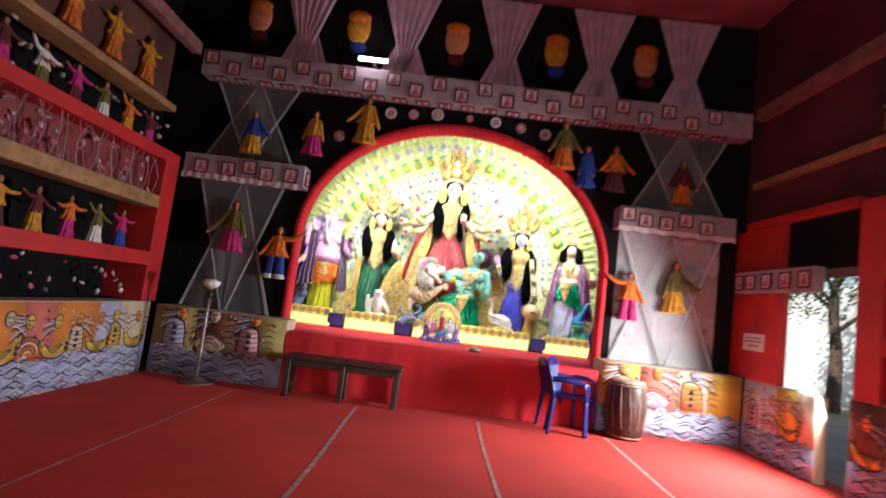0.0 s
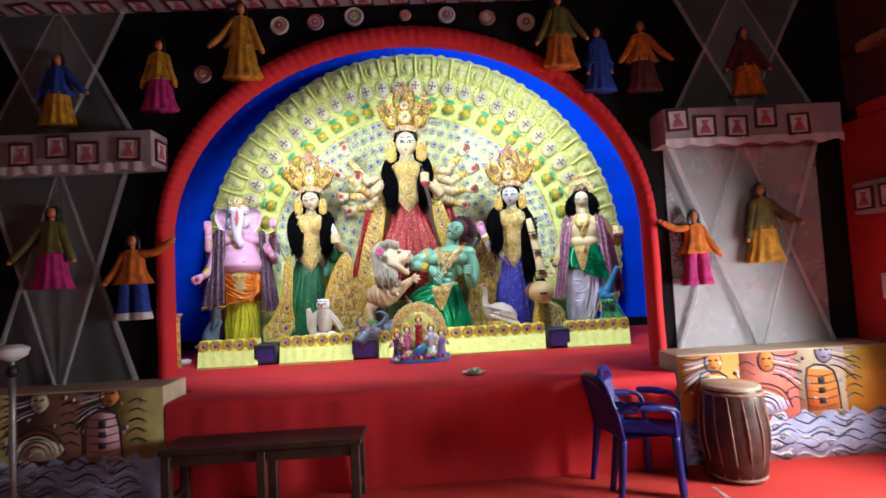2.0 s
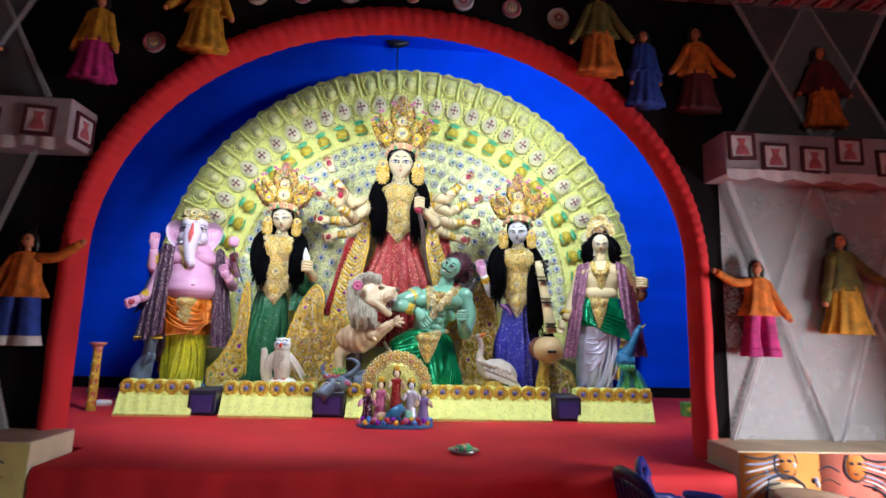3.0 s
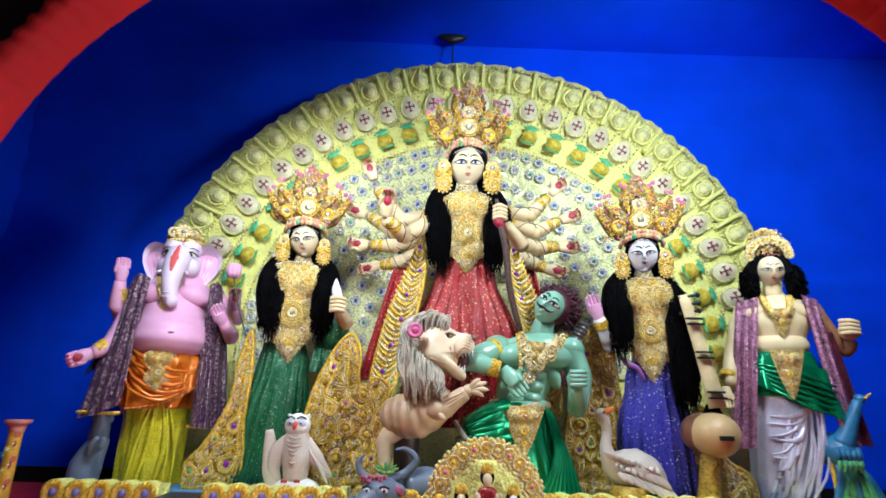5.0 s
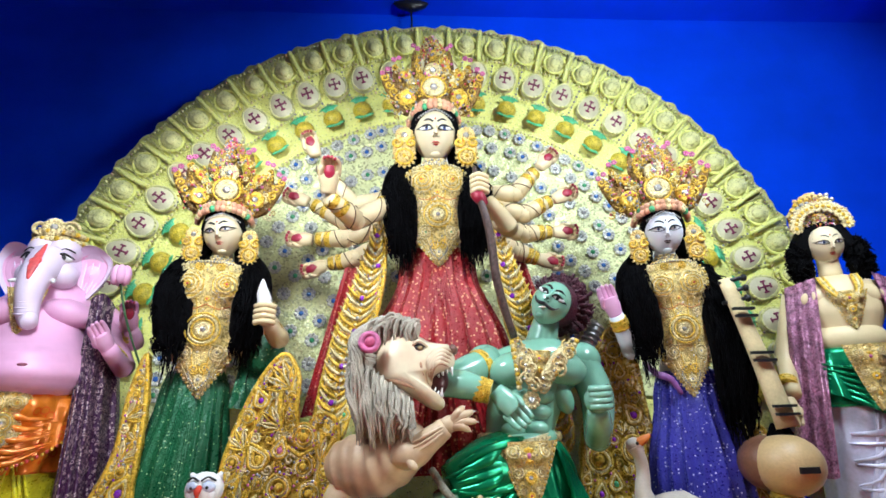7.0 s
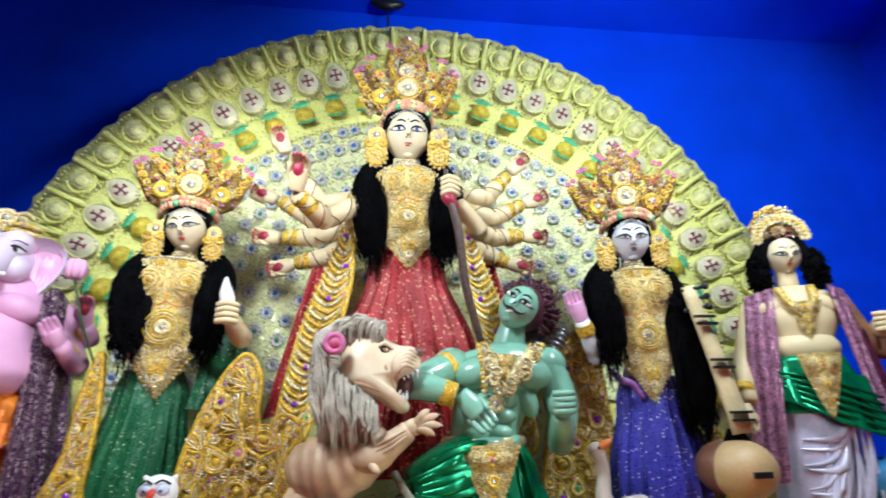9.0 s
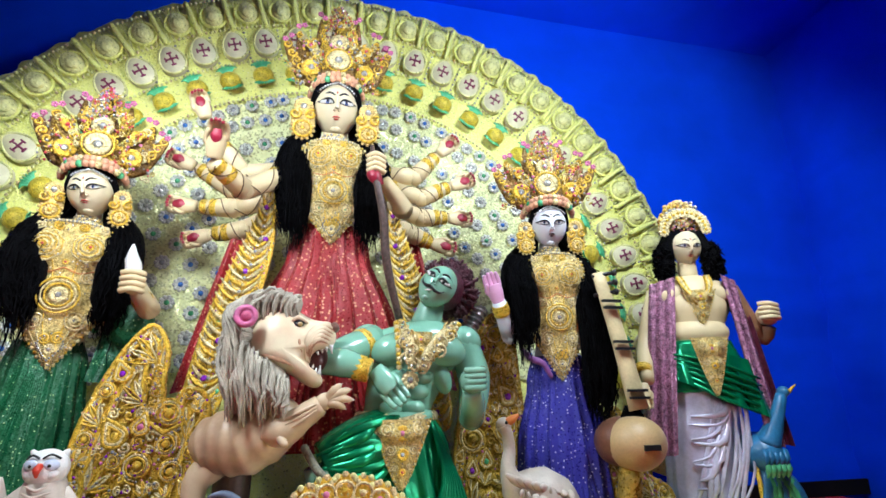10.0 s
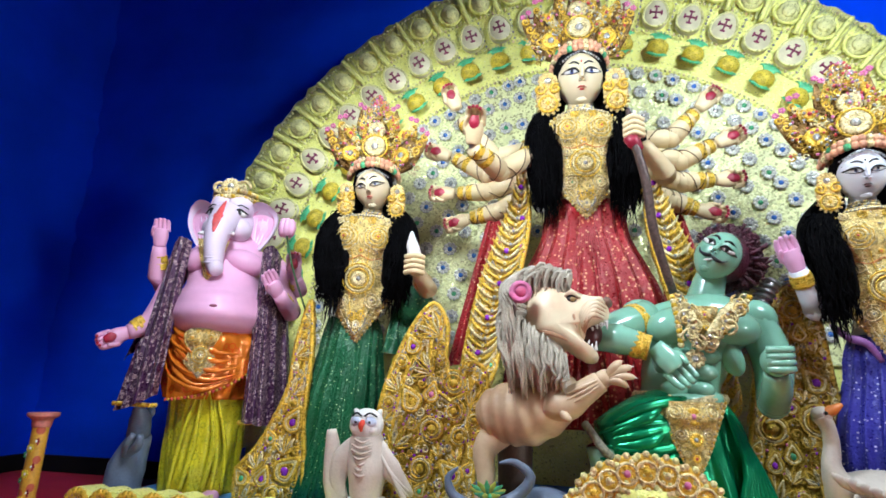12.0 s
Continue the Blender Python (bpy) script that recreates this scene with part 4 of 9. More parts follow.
# the tall ten-armed figure in red
s = lady(0.62, 9.74, 3.24, 0.130, FACE, SKIN, SILK_RED, 1.25, 0.42, 11, 0.62, 2.33, ear=0.08, plate=0.178, torso=0.50)
for shoulder, elbow, wrist, tip in (
    ((0.47, 9.75, 2.83), (0.13, 9.7, 2.72), (-0.07, 9.72, 2.98), (-0.17, 9.74, 3.24)),
    ((0.45, 9.7, 2.80), (0.18, 9.42, 2.52), (0.06, 9.26, 2.58), (0.08, 9.2, 2.72)),
    ((0.45, 9.78, 2.78), (0.08, 9.8, 2.66), (-0.13, 9.85, 2.80), (-0.29, 9.88, 2.87)),
    ((0.44, 9.8, 2.70), (0.08, 9.82, 2.56), (-0.10, 9.86, 2.57), (-0.26, 9.9, 2.59)),
    ((0.44, 9.8, 2.62), (0.14, 9.84, 2.44), (-0.02, 9.88, 2.42), (-0.16, 9.92, 2.39)),
    ((0.82, 9.78, 2.84), (1.12, 9.8, 2.84), (1.26, 9.82, 3.0), (1.39, 9.85, 3.14)),
    ((0.84, 9.78, 2.78), (1.16, 9.8, 2.70), (1.34, 9.83, 2.80), (1.49, 9.85, 2.87)),
    ((0.84, 9.8, 2.70), (1.16, 9.8, 2.57), (1.32, 9.82, 2.59), (1.46, 9.85, 2.60)),
    ((0.84, 9.8, 2.62), (1.10, 9.8, 2.46), (1.22, 9.82, 2.42), (1.34, 9.84, 2.40)),
):
    shoulder = (shoulder[0], shoulder[1] + 0.07, shoulder[2])
    s.tube([shoulder, elbow], [0.066, 0.058, 0.052], SKIN, seg=12)
    s.ball(elbow, 0.057, SKIN)
    s.tube([elbow, wrist], [0.057, 0.05, 0.036], SKIN, seg=12)
    bangle(s, shoulder, elbow, 0.45, 0.068)
    lattice_lines(s, shoulder, elbow, 0.067, 0.054)
    lattice_lines(s, elbow, wrist, 0.058, 0.04)
    bangle(s, elbow, wrist, 0.55, 0.05)
    bangle(s, elbow, wrist, 0.85, 0.043)
    d = Vector(tip) - Vector(wrist)
    hand_form(s, Vector(wrist) + d * 0.55, d, 0.125, SKIN, RED_TIP)
# the front arm that holds the serpent rope
s.tube([(0.83, 9.72, 2.80), (1.0, 9.5, 2.50), (0.87, 9.36, 2.60)], [0.07, 0.055, 0.038], SKIN, seg=12)
bangle(s, (1.0, 9.5, 2.50), (0.87, 9.36, 2.60), 0.6, 0.05)
s.ball((0.825, 9.33, 2.66), (0.046, 0.042, 0.062), SKIN)
for i in range(4):
    s.tube([(0.78, 9.30, 2.62 + 0.027 * i), (0.82, 9.275, 2.63 + 0.027 * i), (0.868, 9.30, 2.62 + 0.027 * i)], 0.015, SKIN, seg=6)
s.tube([(0.80, 9.31, 2.62), (0.82, 9.30, 2.59), (0.85, 9.31, 2.55)], [0.03, 0.036, 0.02], RED_TIP, seg=8)
s.tube([(0.80, 9.29, 2.76), (0.815, 9.29, 2.62), (0.865, 9.31, 2.4), (0.89, 9.33, 2.15), (0.96, 9.36, 1.88)], [0.010, 0.018, 0.022, 0.022, 0.018], mat("serpent_paint", (0.12, 0.07, 0.06), 0.35, vary=0.3, scale=60), seg=8)
# red sleeves of cloth that fall behind the gold side panels
for q in (-1, 1):
    s.sheet([(0.62 + q * 0.36, 9.82, 2.5), (0.62 + q * 0.52, 9.84, 2.46)], [(0.62 + q * 0.44, 9.84, 1.6), (0.62 + q * 0.76, 9.84, 1.55)], SILK_RED, folds=3, amp=0.02, nu=24)
statue(s, "goddess_statue", "ten-armed cream statue in red brocade sari and gold crown")

# the figure in the green sari
s = lady(-0.57, 9.62, 2.555, 0.098, FACE, SKIN, SILK_GREEN, 0.86, 0.235, 21, 0.48, 1.82, step=-0.13, sway=-0.06, ear=0.058, plate=0.182, torso=0.56, wide=3.1, eye=0.85, lean=-7, gaze=-12, hair_w=1.12,
         arms=())
s.tube([(-0.42, 9.62, 2.17), (-0.24, 9.44, 1.92), (-0.29, 9.33, 1.98)], [0.06, 0.05, 0.034], SKIN, seg=12)
bangle(s, (-0.24, 9.44, 1.92), (-0.29, 9.33, 1.98), 0.5, 0.046)
s.tube([(-0.315, 9.30, 2.0), (-0.315, 9.30, 2.08), (-0.325, 9.30, 2.12), (-0.33, 9.30, 2.19)], [0.026, 0.034, 0.03, 0.004], WHITE_PAINT, seg=12)
s.ball((-0.305, 9.31, 2.015), (0.045, 0.035, 0.055), SKIN)
for i in range(4):
    s.tube([(-0.265, 9.29, 1.975 + 0.026 * i), (-0.31, 9.262, 1.98 + 0.026 * i), (-0.355, 9.29, 1.975 + 0.026 * i)], 0.014, SKIN, seg=6)
s.sheet([(-0.40, 9.56, 1.95), (-0.28, 9.5, 1.92)], [(-0.46, 9.5, 1.6), (-0.28, 9.5, 1.58)], SILK_GREEN, folds=2, amp=0.01)
s.ball((-0.31, 9.52, 1.86), (0.10, 0.08, 0.12), SILK_GREEN)
s.tube([(-0.86, 9.6, 1.75), (-0.95, 9.52, 2.0), (-1.0, 9.48, 2.2)], 0.005, LEAF_DARK, seg=6)
for k in range(7):
    s.ball((-1.0 + 0.025 * math.cos(k), 9.48 + 0.025 * math.sin(k), 2.23), (0.024, 0.024, 0.05), PINK_SKIN)
statue(s, "goddess_statue", "cream-painted statue in a spotted green sari holding a white conch", (-0.57, 9.62, 12), (0.02, 0, 0))

# the pale-faced figure in the blue sari
s = lady(1.835, 9.48, 2.49, 0.098, WHITE_FACE, WHITE_FACE, SILK_BLUE, 0.86, 0.25, 31, 0.48, 1.5, ear=0.058, plate=0.155, torso=0.56, wide=3.1, eye=0.88, lips=INK, lengths=(0.75, 1.1), hair_w=1.2,
         arms=(((1.68, 9.47, 2.12), (1.58, 9.36, 1.82), (1.52, 9.26, 1.98), (1.49, 9.24, 2.08), 0.11, PINK_SKIN),))
s.tube([(1.64, 9.42, 1.76), (1.68, 9.36, 1.70), (1.74, 9.35, 1.67), (1.78, 9.36, 1.6)], [0.012, 0.018, 0.010], mat("violet_scarf", (0.32, 0.12, 0.40), 0.4, vary=0.2, scale=20), seg=8)
statue(s, "goddess_statue", "white-faced statue in a spotted blue sari with long black hair", (1.835, 9.48, -16))


# the elephant-headed figure
def elephant_figure():
    s = Sculpt()
    x, y = -1.44, 9.62
    s.ball((x, y, 2.35), (0.135, 0.14, 0.165), PALE_PINK, fine=2)
    for q in (-1, 1):
        s.ball((x + q * 0.05, y - 0.06, 2.44), (0.085, 0.1, 0.095), PALE_PINK, fine=2)
        s.ball((x + q * 0.075, y - 0.10, 2.28), (0.075, 0.08, 0.08), PALE_PINK, fine=2)
    s.tube([(x, y - 0.10, 2.38), (x, y - 0.19, 2.28), (x - 0.005, y - 0.235, 2.18), (x, y - 0.245, 2.09), (x + 0.02, y - 0.26, 2.02), (x + 0.045, y - 0.29, 2.0)], [0.10, 0.088, 0.068, 0.056, 0.046, 0.038], PALE_PINK, seg=16)
    for i in range(6):
        s.ring((x, y - 0.225 - 0.008 * i, 2.19 - 0.03 * i), 0.062 - 0.004 * i, 0.004, PALE_PINK, (12, 0, 0), seg=18, side=5)
    # the red mark that runs down from the brow
    mark = mat("orange_mark", (0.80, 0.10, 0.10), 0.5, vary=0.2, scale=30)
    s.tube([(x, y - 0.178, 2.45), (x, y - 0.238, 2.36), (x, y - 0.28, 2.28), (x, y - 0.30, 2.20)], [0.005, 0.02, 0.024, 0.006], mark, seg=8, squash=0.4)
    s.ring((x, y - 0.262, 2.315), 0.025, 0.006, mark, (70, 0, 0), seg=14)
    for q in (-1, 1):
        s.ball((x + q * 0.085, y - 0.145, 2.375), (0.04, 0.02, 0.022), WHITE_PAINT, (0, q * 8, q * 32))
        s.ball((x + q * 0.082, y - 0.162, 2.375), (0.016, 0.01, 0.017), INK)
        s.tube([(x + q * 0.045, y - 0.175, 2.37), (x + q * 0.085, y - 0.168, 2.398), (x + q * 0.13, y - 0.13, 2.375)], [0.004, 0.008, 0.004], INK, seg=5)
        s.tube([(x + q * 0.05, y - 0.155, 2.415), (x + q * 0.085, y - 0.15, 2.435), (x + q * 0.125, y - 0.12, 2.42)], 0.004, INK, seg=5)
        s.tube([(x + q * 0.06, y - 0.18, 2.23), (x + q * 0.10, y - 0.26, 2.20)], [0.02, 0.008], WHITE_PAINT)
        # a broad ear, folded over along its top
        rim = ((0.10, 2.44), (0.16, 2.475), (0.235, 2.475), (0.30, 2.43), (0.31, 2.36), (0.285, 2.28), (0.235, 2.20), (0.175, 2.145), (0.125, 2.15), (0.10, 2.25), (0.095, 2.35))
        line = smooth_path([(u, 0, z) for u, z in rim + rim[:1]], 3)[0][:-1]
        n, mid = len(line), Vector((0.19, 0, 2.32))
        rings = []
        for back, k in ((0, 0.05), (0, 0.4), (0, 0.7), (0, 0.78), (0, 0.9), (0, 1.0), (1, 1.0), (1, 0.5), (1, 0.05)):
            row = []
            for p in line:
                v = mid.lerp(p, k)
                v.x = 0.1 + 0.88 * (v.x - 0.1)
                fold = 0.05 * max(0.0, (v.z - 2.40) / 0.07) ** 2
                row.append((x + q * v.x, y - 0.02 + 0.12 * (v.x - 0.1) - fold - 0.03 * k ** 4 + back * 0.022 + (0.008 if 0.2 < k < 0.75 and not back else 0), v.z))
            rings.append(row)
        for j in range(len(rings) - 1):
            s.add(rings[j] + rings[j + 1], [(i, (i + 1) % n, n + (i + 1) % n, n + i)[::q] for i in range(n)], PINK_SKIN if j < 3 else PALE_PINK)
        for i in range(4):
            s.tube([(x + q * (0.15 + 0.035 * i), y - 0.01 + 0.004 * i, 2.43), (x + q * (0.145 + 0.028 * i), y - 0.005 + 0.004 * i, 2.32), (x + q * (0.14 + 0.016 * i), y - 0.01, 2.2)], 0.005, PALE_PINK, seg=5)
    # a small foil cap
    s.loft([(x, y - 0.02, 2.50, 0.12, 0.115), (x, y - 0.02, 2.55, 0.11, 0.1), (x, y, 2.64, 0.03, 0.03)], GOLD_PALE, seg=18, pleats=8, depth=0.05)
    for i in range(34):
        a = math.pi * (1.02 + 0.96 * (i % 17) / 16)
        s.ball((x + 0.128 * math.cos(a), y - 0.02 + 0.12 * math.sin(a), 2.5 + 0.045 * (i // 17)), 0.017, (GOLD, GOLD_PALE, GOLD_PALE)[i % 3], fine=0)
    s.rosette((x, y - 0.14, 2.57), 0.06, GOLD_PALE, GLITTER, 12)
    for q in (-1, 1):
        s.scroll((x + q * 0.07, y - 0.12, 2.57), 0.05, 1.4, GOLD_PALE, hand=q, thick=0.2)
    k = Matrix.Rotation(radians(-13), 3, "Z")
    c = Vector((x, y, 0))
    s.v = [tuple(c + k @ (Vector(v) - c)) for v in s.v]
    # body: broad shoulders, a round belly
    s.loft([(x, y, 2.27, 0.11, 0.1), (x, y, 2.2, 0.18, 0.13), (x, y, 2.13, 0.245, 0.15), (x, y - 0.02, 2.05, 0.225, 0.165), (x, y - 0.05, 1.95, 0.215, 0.20), (x, y - 0.08, 1.85, 0.25, 0.265), (x, y - 0.09, 1.77, 0.268, 0.285), (x, y - 0.08, 1.71, 0.25, 0.265), (x, y - 0.03, 1.65, 0.2, 0.19)], PINK_SKIN, seg=36)
    for q in (-1, 1):
        s.ball((x + q * 0.112, y - 0.125, 2.075), (0.13, 0.085, 0.075), PINK_SKIN, (0, q * 14, 0), fine=2)
    s.ball((x - 0.0, y - 0.368, 1.80), (0.022, 0.006, 0.008), mat("navel_paint", (0.35, 0.08, 0.14), 0.5))
    breastplate(s, x - 0.07, y - 0.22, 1.92, 2.17, 0.085, 41, True)
    # cloth wound round the hips in slanting folds
    s.loft([(x, y - 0.04, 1.70, 0.235, 0.23), (x, y - 0.04, 1.62, 0.28, 0.26), (x, y - 0.03, 1.5, 0.265, 0.235), (x, y - 0.02, 1.34, 0.235, 0.2)], SATIN_ORANGE, seg=150, pleats=10, depth=0.085, wander=7.5, steps=8)
    for i in range(9):
        k, g = math.sin(2.2 * i), math.cos(3.3 * i)
        s.tube([(x - 0.255, y - 0.12, 1.735 - 0.02 * i), (x - 0.17 + 0.02 * k, y - 0.25, 1.66 - 0.026 * i), (x - 0.02 + 0.04 * g, y - 0.295, 1.58 - 0.024 * i), (x + 0.15 + 0.03 * k, y - 0.25, 1.57 - 0.016 * i)], [0.004, 0.013 + 0.006 * k, 0.010 + 0.005 * g, 0.002], SATIN_ORANGE, seg=8, squash=0.7)
    s.sheet([(x - 0.22, y - 0.20, 1.66), (x - 0.02, y - 0.285, 1.62), (x + 0.22, y - 0.21, 1.6)], [(x - 0.2, y - 0.21, 1.33), (x + 0.02, y - 0.27, 1.37), (x + 0.24, y - 0.2, 1.49)], SATIN_ORANGE, folds=3, amp=0.012, nu=40, nv=14)
    for i in range(26):
        t = i / 25
        s.ball((x - 0.2 + 0.44 * t, y - 0.215 - 0.065 * math.sin(math.pi * t), 1.335 + 0.05 * t + 0.11 * t ** 3), 0.008, (LIPS, GOLD)[i % 2], fine=0)
    breastplate(s, x - 0.04, y - 0.285, 1.44, 1.69, 0.095, 42)
    s.loft([(x, y - 0.02, 1.44, 0.225, 0.19), (x, y - 0.02, 1.15, 0.205, 0.175), (x, y - 0.02, 0.87, 0.195, 0.17)], SILK_YELLOW, seg=160, pleats=9, depth=0.075, steps=8, wander=4.0)
    for i in range(6):
        k = math.sin(2.4 * i)
        s.tube([(x - 0.04 + 0.02 * i, y - 0.215, 1.38), (x - 0.1 + 0.05 * i + 0.03 * k, y - 0.2, 1.12), (x - 0.13 + 0.055 * i, y - 0.19, 0.89)], [0.004, 0.016 + 0.006 * k, 0.012], SILK_YELLOW, seg=6, squash=0.7)
    for q in (-1, 1):
        s.ball((x + q * 0.09, y - 0.2, 0.88), (0.05, 0.09, 0.03), PINK_SKIN)
    # the shawl, in two long falls
    s.sheet([(x - 0.19, y - 0.19, 2.16), (x - 0.28, y - 0.14, 2.19), (x - 0.34, y + 0.0, 2.1)], [(x - 0.23, y - 0.30, 1.36), (x - 0.36, y - 0.27, 1.3), (x - 0.48, y - 0.1, 1.27)], BROCADE_PURPLE, folds=4, amp=0.03, nu=40, nv=14)
    s.sheet([(x - 0.29, y - 0.05, 2.12), (x - 0.34, y + 0.06, 2.06)], [(x - 0.36, y - 0.14, 1.62), (x - 0.50, y - 0.02, 1.52)], BROCADE_PURPLE, folds=2, amp=0.025, nu=24)
    s.sheet([(x + 0.21, y - 0.17, 2.16), (x + 0.27, y - 0.13, 2.19), (x + 0.35, y + 0.02, 2.12)], [(x + 0.21, y - 0.32, 1.24), (x + 0.34, y - 0.28, 1.22), (x + 0.48, y - 0.08, 1.24)], BROCADE_PURPLE, folds=4, amp=0.03, nu=40, nv=14)
    for x0, x1, z in ((x - 0.47, x - 0.23, 1.31), (x + 0.2, x + 0.44, 1.235)):
        for i in range(18):
            s.ball((x0 + (x1 - x0) * i / 17, y - 0.29 + 0.17 * abs(i / 17 - (0.9 if x0 < x else 0.1)), z), 0.012, GOLD, fine=0)
    for pts, tip, tips in (
        (((x - 0.25, y, 2.12), (x - 0.37, y - 0.05, 1.95), (x - 0.38, y - 0.12, 2.13)), (x - 0.385, y - 0.14, 2.30), None),
        (((x - 0.26, y - 0.04, 2.06), (x - 0.36, y - 0.1, 1.74), (x - 0.46, y - 0.15, 1.66)), (x - 0.58, y - 0.2, 1.60), RED_TIP),
        (((x + 0.25, y - 0.02, 2.1), (x + 0.42, y - 0.08, 1.82), (x + 0.33, y - 0.26, 1.9)), (x + 0.28, y - 0.3, 1.97), None),
        (((x + 0.26, y, 2.12), (x + 0.44, y - 0.02, 1.96), (x + 0.42, y - 0.1, 2.02)), (x + 0.39, y - 0.14, 2.16), RED_TIP),
    ):
        s.tube(pts, [0.066, 0.056, 0.038], PINK_SKIN, seg=12)
        bangle(s, pts[1], pts[2], 0.45, 0.05)
        bangle(s, pts[1], pts[2], 0.65, 0.046)
        d = Vector(tip) - Vector(pts[2])
        hand_form(s, Vector(pts[2]) + d * 0.36, d, 0.115, PINK_SKIN, tips)
    s.v = [(x + (a - x) * 0.91, b, 2.2 + (c - 2.2) * 0.86 if c > 2.2 else c) for a, b, c in s.v]
    return statue(s, "elephant_headed_statue", "pink elephant-headed statue in orange and yellow silk with a purple shawl", (x, y, 26), (0.04, 0, 0))


elephant_figure()


def youth_figure():
    s = Sculpt()
    x, y = 2.63, 9.38
    face(s, (x, y - 0.03, 2.33), 0.083, FACE, gaze=6, eye=1.0)
    s.ball((x, y + 0.02, 2.39), (0.105, 0.1, 0.11), BLACK_HAIR, fine=2)
    for q in (-1, 1):
        for i in range(9):
            s.tube([(x + q * 0.07, y - 0.03 + 0.012 * i, 2.42), (x + q * (0.105 + 0.004 * i), y - 0.03, 2.3), (x + q * (0.108 + 0.005 * i), y - 0.03, 2.15 + 0.008 * i)], [0.034, 0.04, 0.03], BLACK_HAIR, seg=8)
        rng = random.Random(61 + q)
        for i in range(260):
            d = Vector((rng.gauss(0, 1), rng.gauss(0, 1), rng.gauss(0, 1))).normalized()
            b = Vector((x + q * 0.132, y - 0.03, 2.235)) + Vector((d.x * 0.042, d.y * 0.05, d.z * 0.105))
            o = Vector((rng.uniform(-1, 1), rng.uniform(-1, 1), rng.uniform(-1, 1))) * 0.016
            s.tube([b, b + d * 0.012 + o, b + d * 0.02 - o], [0.006, 0.005, 0.002], BLACK_HAIR, seg=3, steps=2)
        s.ball((x + q * 0.132, y - 0.02, 2.235), (0.042, 0.052, 0.105), BLACK_HAIR, fine=2)
    crown(s, (x, y - 0.01, 2.42), 0.14, 0.17, 51, rim=False, bloom=GOLD_PALE)
    for i in range(15):
        a = math.pi * i / 14
        s.rosette((x + 0.115 * math.cos(a), y - 0.07, 2.425 + 0.11 * math.sin(a)), 0.032, GOLD_PALE, GOLD, 8)
    s.loft([(x, y + 0.02, 2.44, 0.125, 0.06), (x, y + 0.02, 2.53, 0.12, 0.05), (x, y + 0.02, 2.60, 0.075, 0.035), (x, y + 0.02, 2.645, 0.02, 0.015)], EAR_LACE, seg=40, pleats=13, depth=0.05)
    for i in range(60):
        a, k = 2.399 * i, math.sqrt(i / 60)
        s.ball((x + 0.115 * k * math.cos(a), y - 0.05 + 0.03 * k, 2.53 + 0.1 * k * math.sin(a)), 0.013, (EAR_LACE, GOLD_PALE, GLITTER, GOLD)[i % 4], fine=0)
    s.tube([(x, y, 2.26), (x, y, 2.14)], [0.05, 0.055], SKIN, seg=12)
    s.loft([(x, y, 2.16, 0.08, 0.06), (x, y, 2.10, 0.2, 0.1), (x - 0.005, y - 0.01, 1.98, 0.19, 0.13), (x - 0.01, y, 1.86, 0.155, 0.12), (x - 0.02, y, 1.74, 0.175, 0.13)], SKIN, seg=24)
    for q in (-1, 1):
        s.ball((x + q * 0.085, y - 0.075, 2.05), (0.10, 0.034, 0.052), SKIN, (0, q * 8, 0), fine=2)
    s.ball((x - 0.014, y - 0.06, 1.835), (0.165, 0.085, 0.085), SKIN, fine=2)
    breastplate(s, x + 0.005, y - 0.13, 1.87, 2.06, 0.085, 52, True)
    for q in (-1, 1):
        for k in range(3):
            s.tube([(x + q * (0.085 - 0.012 * k), y - 0.075, 2.15), (x + q * (0.075 - 0.012 * k), y - 0.135, 2.08), (x + q * 0.02, y - 0.155, 2.0 - 0.012 * k)], 0.008, (GOLD, GOLD_PALE, GOLD)[k], seg=6)
    s.loft([(x - 0.02, y, 1.79, 0.185, 0.14), (x - 0.01, y, 1.66, 0.22, 0.17), (x + 0.0, y, 1.52, 0.25, 0.18)], SATIN_GREEN, seg=60, pleats=8, depth=0.09, wander=2)
    s.sheet([(x - 0.2, y - 0.12, 1.74), (x, y - 0.2, 1.72), (x + 0.2, y - 0.12, 1.68)], [(x - 0.17, y - 0.18, 1.58), (x + 0.04, y - 0.22, 1.47), (x + 0.27, y - 0.14, 1.38)], SATIN_GREEN, folds=4, amp=0.018, nu=40)
    for i in range(6):
        s.tube([(x - 0.19, y - 0.14, 1.72 - 0.02 * i), (x + 0.02, y - 0.225, 1.66 - 0.035 * i), (x + 0.23, y - 0.15, 1.58 - 0.035 * i)], [0.006, 0.012, 0.006], SATIN_GREEN, seg=6)
    breastplate(s, x - 0.01, y - 0.235, 1.5, 1.79, 0.09, 53, True)
    s.loft([(x - 0.02, y, 1.7, 0.18, 0.14), (x - 0.04, y, 1.4, 0.2, 0.15), (x - 0.08, y, 1.1, 0.17, 0.14), (x - 0.08, y, 0.86, 0.16, 0.13)], SATIN_SILVER, seg=120, pleats=6, depth=0.05, wander=3.5, steps=8)
    for i in range(11):
        k, g = math.sin(2.7 * i), math.cos(4.1 * i)
        s.tube([(x + 0.14 - 0.02 * i, y - 0.125, 1.60 - 0.02 * i), (x + 0.03 - 0.012 * i + 0.02 * k, y - 0.16, 1.42 - 0.045 * i), (x - 0.14 + 0.01 * g, y - 0.145, 1.40 - 0.05 * i + 0.02 * k)], [0.004, 0.013 + 0.006 * g, 0.004], SATIN_SILVER, seg=8, squash=0.7)
